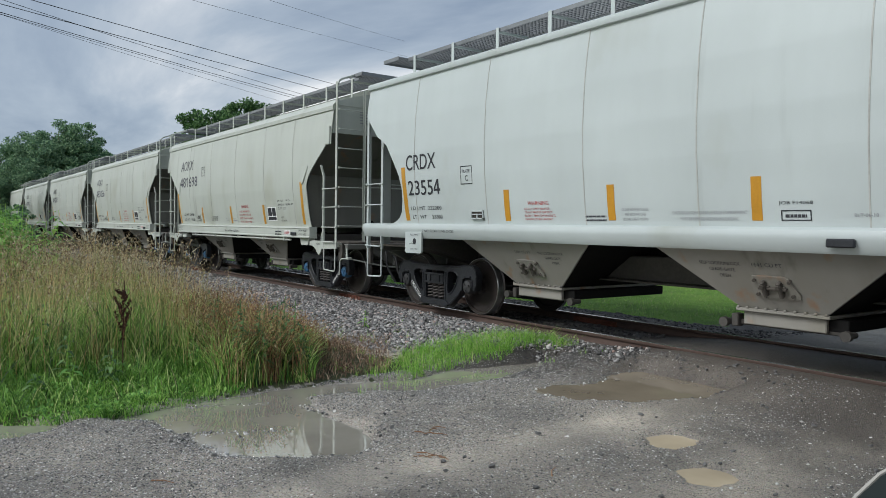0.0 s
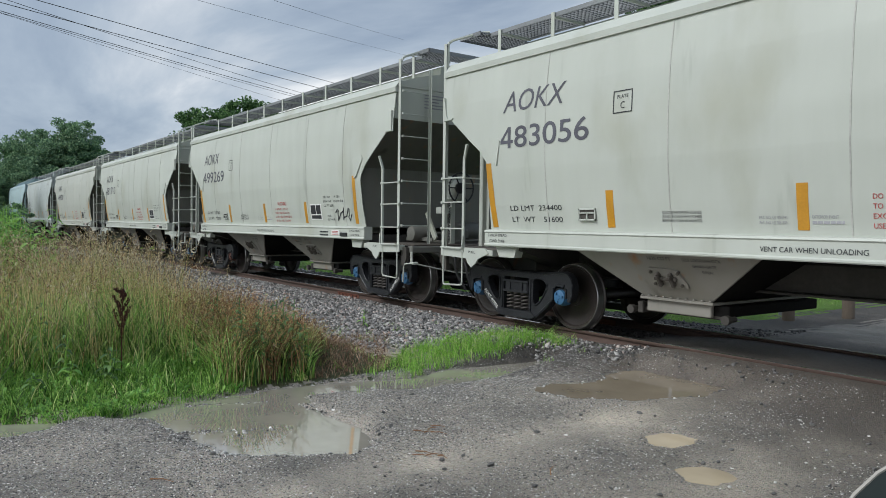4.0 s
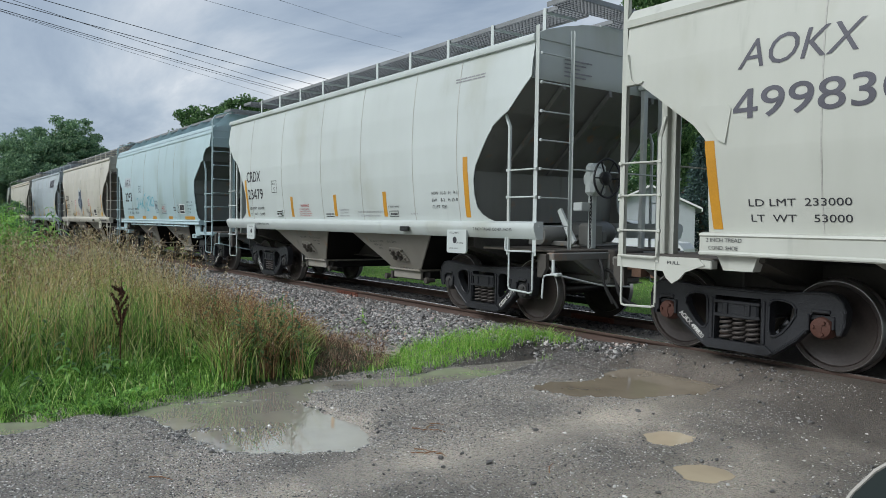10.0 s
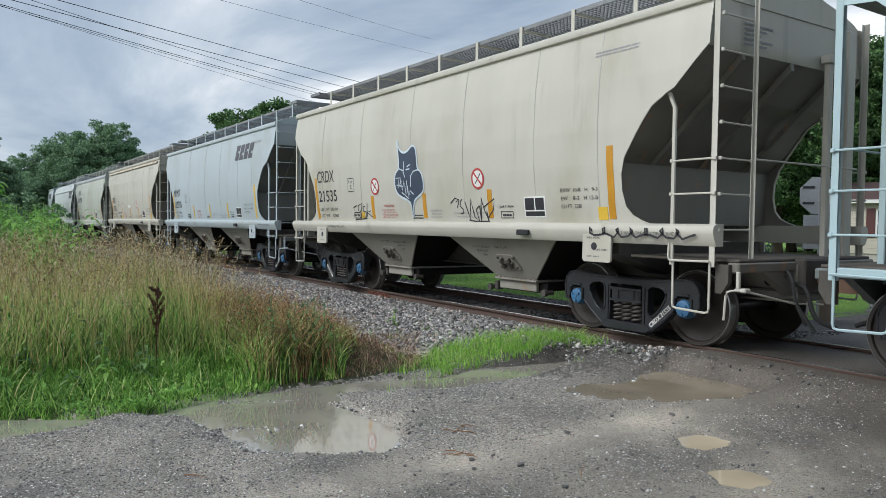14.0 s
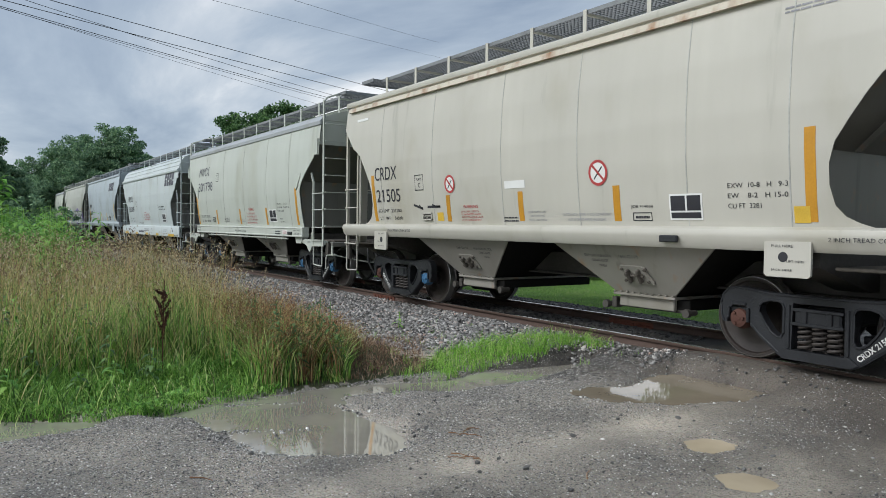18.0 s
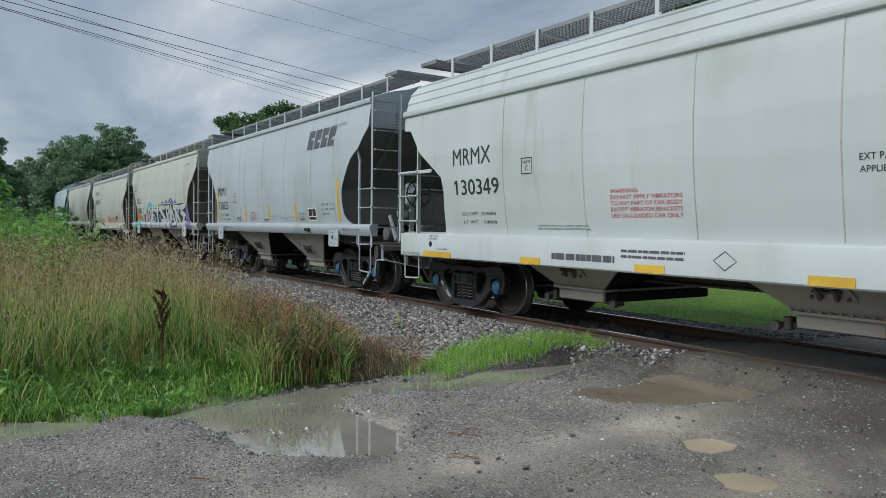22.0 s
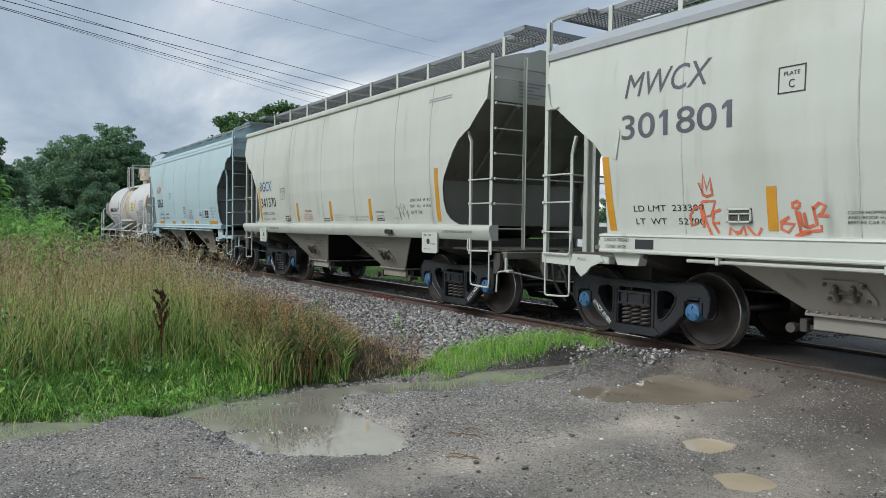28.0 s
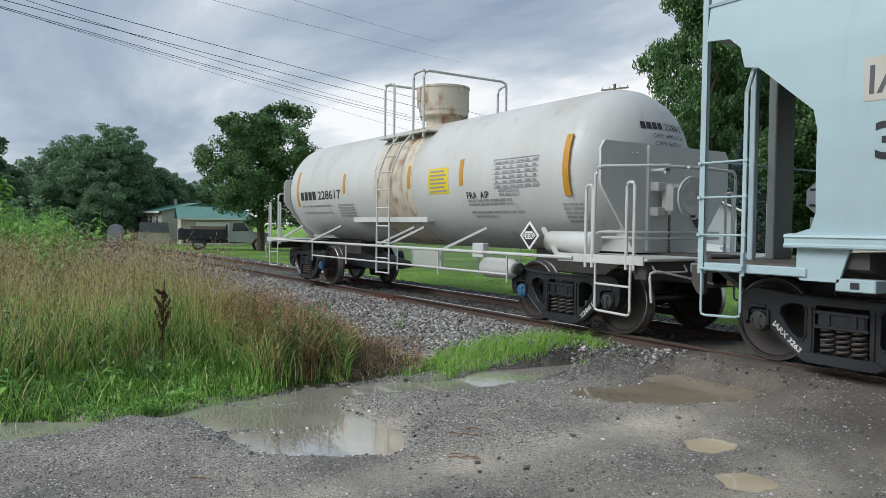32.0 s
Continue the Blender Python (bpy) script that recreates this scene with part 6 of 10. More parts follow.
def end_grating_shape():
    s = Shape()
    for y in np.arange(-1.05, 1.06, 0.07):
        s.box(5.45, 5.95, y - 0.004, y + 0.004, 4.43, 4.46)
    for x in np.linspace(5.45, 5.95, 9):
        s.box(x - 0.004, x + 0.004, -1.07, 1.07, 4.437, 4.457)
    s.box(5.44, 5.96, -1.09, -1.075, 4.40, 4.465).box(5.44, 5.96, 1.075, 1.09, 4.40, 4.465).box(5.945, 5.96, -1.09, 1.09, 4.40, 4.465)
    return s


def seam_shape(z0, z1):
    return lambda: strip(-0.007, 0.007, z0, z1, 0.004, 0.0, 48)


def hopper_bay_shape(z0):
    """One discharge hopper, a funnel with sloping sides and a flanged gate frame."""
    s = Shape()
    t, b = (1.36, 1.44, z0), (0.46, 1.02, 0.60)
    vs = [(sx * w, sy * d, z) for w, d, z in (t, b) for sx, sy in ((-1, -1), (1, -1), (1, 1), (-1, 1))]
    return s.add(vs, [(0, 1, 5, 4), (1, 2, 6, 5), (2, 3, 7, 6), (3, 0, 4, 7), (0, 3, 2, 1), (4, 5, 6, 7)])


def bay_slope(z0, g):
    """The funnel's slope sheet that faces along the train, brake dust and shade in its black, 4 mm proud of it."""
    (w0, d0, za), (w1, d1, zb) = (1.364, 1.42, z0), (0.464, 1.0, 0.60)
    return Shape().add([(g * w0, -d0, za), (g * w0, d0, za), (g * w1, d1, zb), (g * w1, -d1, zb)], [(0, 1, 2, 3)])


def gate_shape():
    s = Shape().box(-0.50, 0.50, -1.06, 1.06, 0.565, 0.60, 0.006)
    s.box(-0.44, 0.44, -1.0, -0.94, 0.42, 0.565, 0.01)
    for k in range(10):
        s.box(-0.47 + k * 0.104 - 0.015, -0.47 + k * 0.104 + 0.015, -1.07, -1.04, 0.60, 0.62, 0.004)
    return s


def gate_gear_shape():
    s = Shape().box(-0.62, 0.60, -0.92, -0.86, 0.40, 0.46, 0.01)
    for x in (-0.66, 0.64):
        s.lathe([(0.055, -1.04), (0.055, -0.98), (0.035, -0.98), (0.035, -0.85)], (x, 0, 0.42), "y", 8)
    s.box(-0.60, -0.52, -0.98, -0.86, 0.38, 0.52, 0.01)
    return s


def vibrator_shape():
    """Vibrator bracket: a casting of two ribbed clamps on its plate, with bolts at the corners."""
    s = Shape()
    for x in (-0.10, 0.07):
        s.box(x - 0.022, x + 0.022, -0.085, -0.02, -0.095, 0.095, 0.012)
        s.box(x - 0.05, x + 0.05, -0.05, -0.02, -0.03, 0.03, 0.008)
        s.lathe([(0.022, -0.10), (0.022, -0.02), (0.018, 0.0)], (x, 0, 0.05), "y", 8)
    s.box(-0.17, 0.13, -0.06, -0.02, -0.012, 0.012, 0.004)
    for x in (-0.20, 0.17):
        for z in (-0.085, 0.085):
            s.lathe([(0.02, -0.045), (0.02, -0.02), (0.016, 0.0)], (x, 0, z), "y", 6)
    return s


def slope_words(words, w, h):
    """Stencilled words on a sloping face, w wide and h high."""
    s = Shape()
    v, f = text_points(words)
    s.v, s.f = [(w * a, -0.004, h * b) for a, b in v], f
    return s.mesh("lettering", flip=False)


def hopper_car(kind, paint, label, x, caps, mark_on_truck, lead_brake, group="cars of the freight train"):
    """A two-bay covered hopper car, 12.8 m over the couplers, its centre at x when the clip begins."""
    mat, k = PAINT[paint], KIND[kind]
    car = thing("hopper_car", label, "hopper car", pose(x, 0, 0), group)
    z0, z1, sx = k["sill"]
    ox = k["ox"]
    part("body", shared("hull_" + kind, lambda: hull(kind)), mat, car)
    for g in (1, -1):
        za, xa, zb = SLOPE[kind]
        # web and slope sheet have their shade mixed into the paint
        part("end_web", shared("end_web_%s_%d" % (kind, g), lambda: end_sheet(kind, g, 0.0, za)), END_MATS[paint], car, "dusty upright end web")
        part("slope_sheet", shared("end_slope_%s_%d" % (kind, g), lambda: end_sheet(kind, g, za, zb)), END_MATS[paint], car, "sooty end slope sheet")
        part("end_bulkhead", shared("bulkhead_%s_%d" % (kind, g), lambda: end_sheet(kind, g, zb, 9.0)), mat, car)
        for y in (-0.95, 0.0, 0.95) if kind in ("curve", "flow") else ():
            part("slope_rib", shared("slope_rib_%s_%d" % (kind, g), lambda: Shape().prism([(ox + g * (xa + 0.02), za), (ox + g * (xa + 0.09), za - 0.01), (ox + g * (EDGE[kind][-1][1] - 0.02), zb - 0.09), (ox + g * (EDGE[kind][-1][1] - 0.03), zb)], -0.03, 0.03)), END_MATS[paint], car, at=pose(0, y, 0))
        # a flat black disc gives the hole its shaded inside
        if kind == "notch" or (kind == "slant" and g > 0 and not lead_brake):
            part("web_opening", shared("web_opening_%s_%d" % (kind, g), lambda: Shape().lathe([(0.0, ox + g * (xa + 0.012)), (0.30 if kind == "notch" else 0.13, ox + g * (xa + 0.012)), (0.31 if kind == "notch" else 0.14, ox + g * (xa - 0.01)), (0.0, ox + g * (xa - 0.01))], (0, -0.02 * g, 1.86 if kind == "notch" else 1.40), "x", 28)), SOOT_SHADE, car, "dark round opening in the end web")
    part("roof", shared("roof_" + kind, lambda: roof_shape(kind)), mat, car)
    chord = CHORDGREY if "MWCX" in mark_on_truck else mat
    part("top_chord", shared("chord_" + kind, lambda: chord_shape(kind)), chord, car)
    part("top_chord", mirrored("chord_" + kind, lambda: chord_shape(kind)), chord, car)
    part("side_sill", shared("sill_" + kind, lambda: sill_shape(kind)), mat, car)
    part("side_sill", mirrored("sill_" + kind, lambda: sill_shape(kind)), mat, car)
    for sxx in {"slant": (-3.35, -1.45, 0.45, 2.35, 3.95), "curve": (-4.05, -2.25, -0.35, 1.25, 2.95, 4.15), "notch": (-3.0, -1.2, 0.6, 2.4), "flow": (-2.75, -1.1, 0.6, 2.2, 3.6)}[kind]:
        part("weld_seam", shared("seam_" + kind, seam_shape(EDGE[kind][0][0], k["eave"] - 0.06)), SEAM, car, at=pose(sxx, 0, 0))
    part("centre_sill", shared("centre_sill", lambda: Shape().box(-6.0, 6.0, -0.32, 0.32, 0.72, 1.06, 0.02).box(-5.9, 5.9, -0.42, 0.42, 0.70, 0.725)), SILL, car)
    for bx in (-1.72, 1.90):
        bay = part("discharge_hopper", shared("bay_%.2f" % z0, lambda: hopper_bay_shape(max(z0 + 0.05, 1.2))), CHUTE, car, at=pose(bx, 0, 0))
        for g in (-1, 1):
            # the funnel's shaded faces are painted black
            part("slope_sheet", shared("slope_%.2f_%d" % (z0, g), lambda: bay_slope(max(z0 + 0.05, 1.2), g)), SOOT_SHADE, bay, "slope sheet black with brake dust")
        part("gate_frame", shared("gate", gate_shape), CHUTE, bay)
        # the gate's shade is painted on too
        part("sliding_gate", shared("slide", lambda: Shape().box(-0.43, 0.62, -0.93, 0.98, 0.44, 0.563, 0.01)), SOOT_SHADE, bay, "sliding gate blackened with brake dust and painted shade")
        part("gate_gear", shared("gate_gear", gate_gear_shape), SILL, bay)
        slope = math.degrees(math.atan2(1.44 - 1.02, max(z0 + 0.05, 1.2) - 0.60))
        zc = 0.86
        part("bracket_plate", shared("bracket_plate", lambda: Shape().prism([(-0.25, 0.09), (-0.22, 0.13), (0.10, 0.13), (0.16, 0.11), (0.24, -0.08), (0.23, -0.13), (-0.20, -0.13), (-0.25, -0.09)], -0.022, 0.0)), CHUTE, bay, at=pose(0.02, -(1.02 + (zc - 0.6) * math.tan(radians(slope))) - 0.002, zc, slope, 0, 0))
        part("vibrator_bracket", shared("vibrator", vibrator_shape), DECK, bay, at=pose(0.02, -(1.02 + (zc - 0.6) * math.tan(radians(slope))) - 0.002, zc, slope, 0, 0))
        side_ = 0.30 if bx < 0 else -0.78
        for words, lx, lw, lz, lh in (("1641 CU FT" if kind == "curve" else "1625 CU FT", -0.17, 0.32, 1.06, 0.045), ("SELF LOCK/UNLOCK", side_, 0.48, 1.06, 0.04), ("GEARS-GATE", side_ + 0.10, 0.30, 0.995, 0.04), ("OPEN", side_ + 0.20, 0.13, 0.93, 0.04)):
            part("lettering", shared("stencil " + words, lambda: slope_words(words, lw, lh)), BLACK, bay, at=pose(lx, -(1.02 + (lz - 0.60) * math.tan(radians(slope))) - 0.003, lz, slope, 0, 0))
    # walkway on the roof
    part("hatch_trough", shared("trough", lambda: Shape().prism([(-0.26, 4.18), (-0.24, 4.36), (-0.10, 4.41), (0.10, 4.41), (0.24, 4.36), (0.26, 4.18)], -5.2, 5.2, "x")), mat, car)
    dz = (k["eave"] - 3.84) * 0.5 if kind != "flow" else -0.02
    part("running_board", shared("grating", grating_shape), GRATE, car, at=pose(ox, 0, dz))
    part("running_board", mirrored("grating", grating_shape), GRATE, car, at=pose(ox, 0, dz))
    part("end_walkway", shared("end_grating", end_grating_shape), GRATE, car, at=pose(ox, 0, dz))
    part("end_walkway", shared("end_grating", end_grating_shape), GRATE, car, at=pose(ox, 0, dz, 0, 0, 180))
    if kind == "notch":
        bracket = lambda: Shape().prism([(-0.90, 4.44), (-1.30, 4.02), (-0.35, 4.15), (-0.30, 4.44)], -0.006, 0.006, "x").box(-0.03, 0.03, -0.90, -0.3, 4.41, 4.43)
    else:
        bracket = lambda: Shape().box(-0.035, 0.035, -0.905, -0.893, 4.02, 4.47, 0.003).box(-0.02, 0.02, -0.90, -0.26, 4.39, 4.43, 0.004)
    for bx in np.linspace(-5.2, 5.2, 10):
        part("walkway_bracket", shared("bracket_" + ("n" if kind == "notch" else "s"), bracket), mat, car, at=pose(ox + bx, 0, dz))
        part("walkway_bracket", shared("bracket_" + ("n" if kind == "notch" else "s"), bracket), mat, car, at=pose(ox + bx, 0, dz, 0, 0, 180))
    if kind in ("slant", "notch"):
        pipe = part("train_line_pipe", Shape().tube([(-3.3, -1.53, z0 - 0.05), (3.7, -1.53, z0 - 0.05)], 0.022, 8), mat, car) if kind == "notch" or "481698" in mark_on_truck or "MWCX" in mark_on_truck else None
        if pipe:
            for q in (-2.9, -1.2, 0.5, 2.2, 3.4):
                part("pipe_clamp", Shape().box(q - 0.02, q + 0.02, -1.57, -1.49, z0 - 0.08, z0, 0.005), mat, pipe)
    if kind == "slant":
        for g in (-1, 1):
            gus = [(ox + g * 4.62, 2.26), (ox + g * 4.70, 2.30), (ox + g * 4.92, 2.60), (ox + g * 4.90, 2.66), (ox + g * 4.60, 2.64), (ox + g * 4.56, 2.60)]
            gus = [(a - g * 0.26, b) for a, b in gus]
            part("corner_gusset", Shape().prism(gus, -1.635, -1.60), mat, car)
            part("corner_gusset", Shape().prism([(ox + g * 5.40, 3.03), (ox + g * 5.52, 3.03), (ox + g * 5.56, 3.08), (ox + g * 5.62, 3.36), (ox + g * 5.64, 3.36), (ox + g * 5.64, 3.01), (ox + g * 5.42, 3.01)], -1.632, -1.59), mat, car)
    if kind != "flow":
        s = Shape()
        for row, z in enumerate(np.arange(3.68, 3.42, -0.055)):
            x = ox + edge_at(kind, float(z)) - 0.026
            s.add([(x, -0.95, z), (x, -0.40 - 0.12 * (row % 3), z), (x, -0.40 - 0.12 * (row % 3), z + 0.022), (x, -0.95, z + 0.022)], [(0, 1, 2, 3)])
        part("small_print", s.mesh("small_print", flip=False), GREYINK, car)
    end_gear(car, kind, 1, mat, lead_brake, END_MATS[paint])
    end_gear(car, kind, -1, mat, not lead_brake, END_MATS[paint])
    for g, c in ((-1, caps[:2]), (1, caps[2:])):
        truck(car, g * k["tc"] / 2, c, mark_on_truck)
    return car


CARS = []
# the cars whose hand brake is on the leading end; the others carry it on the trailing end
LEAD_BRAKE = (2, 3, 4, 5, 6, 12, 13, 17)
B, R, D = CAP_BLUE, CAP_RUST, CAP_DARK
MAKE = [
    ("curve", "white", "clean white covered hopper car with rounded end openings", 1.04, (D, D, D, D), "CRDX", "23554", "232200", "53800"),
    ("slant", "cream", "pale cream-grey covered hopper car with rain-stained slanted ends", -11.72, (B, B, B, B), "AOKX", "481698", "234500", "51500"),
    ("slant", "cream", "pale cream-grey covered hopper car with slanted ends", -24.46, (B, B, B, B), "AOKX", "483056", "234400", "51600"),
    ("slant", "cream", "pale cream-grey covered hopper car with rust-red bearing caps", -37.25, (R, R, B, B), "AOKX", "499269", "233700", "52300"),
    ("slant", "cream", "pale cream-grey covered hopper car with blue bearing caps", -50.0, (B, B, B, B), "AOKX", "481710", "234400", "51600"),
    ("slant", "grey", "warm grey covered hopper car with dirt-streaked sides", -62.68, (R, R, R, R), "AOKX", "499830", "233000", "53000"),
    ("curve", "white", "bright white covered hopper car with rounded end openings", -75.6, (D, D, D, D), "CRDX", "23479", "232100", "53900"),
    ("notch", "sky_blue", "light blue covered hopper car with a cyan scrawl", -88.5, (D, D, D, D), "IARX", "3293", "233600", "52400"),
    ("curve", "beige", "beige covered hopper car with a dark emblem and red prohibition signs", -101.27, (B, B, B, B), "CRDX", "21535", "232100", "53900"),
    ("curve", "blue_grey", "blue-grey covered hopper car with a slate block logo", -114.05, (B, B, B, B), "MRMX", "130510", "232800", "53200"),
    ("curve", "beige", "beige covered hopper car with black spray marks and a rusty eave", -126.81, (R, B, R, B), "CRDX", "21505", "231500", "54500"),
    ("slant", "cream", "pale cream-grey covered hopper car with slanted ends and a roof walkway", -139.55, (B, B, B, B), "MWCX", "301798", "233300", "52700"),
    ("flow", "cold_white", "white rounded-roof covered hopper car with a deep side sill", -152.4, (B, B, B, B), "MRMX", "130349", "232000", "54000"),
    ("curve", "blue_grey", "blue-grey covered hopper car with yellow stripes and a block logo", -165.2, (B, B, B, B), "MRMX", "130623", "232500", "53500"),
    ("curve", "grey", "grey covered hopper car with large silver and purple graffiti", -177.98, (D, B, D, D), "TILX", "340853", "232300", "53700"),
    ("slant", "cream", "pale cream-grey covered hopper car with red scrawled graffiti", -190.7, (B, B, B, B), "MWCX", "301801", "233300", "52700"),
    ("curve", "grey", "warm grey covered hopper car with rounded end openings", -203.4, (B, B, B, B), "RGCX", "341370", "232500", "53500"),
    ("notch", "sky_blue", "light blue covered hopper car with a short yellow stripe row", -216.16, (D, D, D, D), "IARX", "3263", "233800", "52200"),
]
for i, (kind, paint, label, x, caps, mark, num, lim, wt_) in enumerate(MAKE):
    car = hopper_car(kind, paint, label, x, caps, mark + " " + num, i in LEAD_BRAKE)
    CARS.append((car, x))
    if kind in ("slant", "curve"):
        stencil(car, kind, mark, num, lim, wt_, PAINT[paint], tape=YELLOW if paint == "blue_grey" else None)


# -- what sets single cars apart --
def rounded(pts, n=2):
    """A closed outline with its corners cut n times."""
    for _ in range(n):
        pts = [q for (xa, za), (xb, zb) in zip(pts, pts[1:] + pts[:1]) for q in ((0.75 * xa + 0.25 * xb, 0.75 * za + 0.25 * zb), (0.25 * xa + 0.75 * xb, 0.25 * za + 0.75 * zb))]
    return pts


def patch(car, pts, mat, lift=0.006, name="painted_shape", out=None):
    """A flat painted area with an outline of (x, z) points on the near side."""
    if name in ("spray_cloud", "emblem", "emblem_outline"):
        pts = rounded(pts)
    bm = bmesh.new()
    f = bm.faces.new([bm.verts.new((x, 0, z)) for x, z in pts])
    f.normal_update()
    bmesh.ops.triangulate(bm, faces=[f])
    for k in range(int(min(z for _, z in pts) / 0.06), int(max(z for _, z in pts) / 0.06) + 1):
        bmesh.ops.bisect_plane(bm, geom=bm.verts[:] + bm.edges[:] + bm.faces[:], plane_co=(0, 0, k * 0.06), plane_no=(0, 0, 1))
    for v in bm.verts:
        v.co.y = -((side_y(v.co.z) if out is None else out) + lift)
    bm.normal_update()
    bmesh.ops.reverse_faces(bm, faces=[q for q in bm.faces if q.normal.y > 0])
    me = bpy.data.meshes.new(name)
    bm.to_mesh(me)
    bm.free()
    return part(name, me, mat, car)


def scrawl(car, pts, w, mat, lift=0.006, out=None, name="spray_stroke"):
    """A sprayed line through (x, z) points."""
    s = Shape()
    fine = [pts[0]]
    for (x0, z0), (x1, z1) in zip(pts, pts[1:]):
        n = max(1, int(abs(z1 - z0) / 0.12))
        fine += [(x0 + (x1 - x0) * k / n, z0 + (z1 - z0) * k / n) for k in range(1, n + 1)]
    pts = [fine[0]] + [q for p, q in zip(fine, fine[1:]) if math.hypot(q[0] - p[0], q[1] - p[1]) > 1e-3]
    rim = []
    for i, (x, z) in enumerate(pts):
        (xa, za), (xb, zb) = pts[max(0, i - 1)], pts[min(len(pts) - 1, i + 1)]
        n = math.hypot(xb - xa, zb - za)
        if n < 1e-4:
            (xa, za), n = (xb - 1, zb), 1.0
        dx, dz = -(zb - za) / n * w / 2, (xb - xa) / n * w / 2
        rim += [(x + dx, z + dz), (x - dx, z - dz)]
    s.add([(x, -((side_y(z) if out is None else out) + lift), z) for x, z in rim], [(2 * i, 2 * i + 1, 2 * i + 3, 2 * i + 2) for i in range(len(pts) - 1)])
    return part(name, s.mesh(name, flip=False), mat, car)


def scribble(car, x0, x1, z0, z1, n, w, mat, seed, lift=0.006, out=None):
    """An unreadable tag: a looping line that wanders from x0 to x1."""
    r = random.Random(seed)
    pts, k = [], n * 6
    p1, p2 = r.uniform(0, 6), r.uniform(0, 6)
    for i in range(k + 1):
        t = i / k
        a = t * n * 2 * math.pi
        pts.append((x0 + (x1 - x0) * t + 0.32 * (x1 - x0) / n * math.sin(a + p1), (z0 + z1) / 2 + (z1 - z0) * (0.36 * math.sin(a * 1.0) + 0.14 * math.sin(a * 2.3 + p2))))
    return scrawl(car, pts, w, mat, lift, out)


def block_logo(car, x0, x1, z0, z1):
    """The owner's logo as four plain slanted blocks."""
    w, sl = (x1 - x0) / 4, 0.25 * (z1 - z0)
    for k in range(4):
        a, b, h = x0 + k * w, x0 + (k + 0.84) * w, z1 - z0
        cut = (0.30, 0.46) if k % 2 else (0.48, 0.62)
        patch(car, [(a, z0), (b, z0), (b + sl * cut[0], z0 + h * cut[0]), (a + 0.45 * w + sl * cut[0], z0 + h * cut[0]), (a + 0.45 * w + sl * cut[1], z0 + h * cut[1]), (b + sl * cut[1], z0 + h * cut[1]), (b + sl, z1), (a + sl, z1)], SLATE, 0.006, "logo_block")


def prohibition(car, x, z, r):
    ring = [(x + r * math.cos(a), z + r * math.sin(a)) for a in np.linspace(0, 2 * math.pi, 25)[:-1]]
    sign = patch(car, ring, WHITE, 0.006, "round_sign")
    scrawl(sign, ring + ring[:1], 0.035, RED, 0.008, name="red_ring")
    scrawl(sign, [(x - 0.68 * r, z + 0.68 * r), (x + 0.68 * r, z - 0.68 * r)], 0.03, RED, 0.009, name="red_bar")
    scrawl(sign, [(x + 0.5 * r, z + 0.5 * r), (x - 0.5 * r, z - 0.55 * r)], 0.02, BLACK, 0.007, name="hammer_mark")


car = {n: c[0] for n, c in enumerate(CARS)}
for n in (8, 9, 10, 13):
    placard(car[n], 2.70, 3.14, 1.53, 1.82)
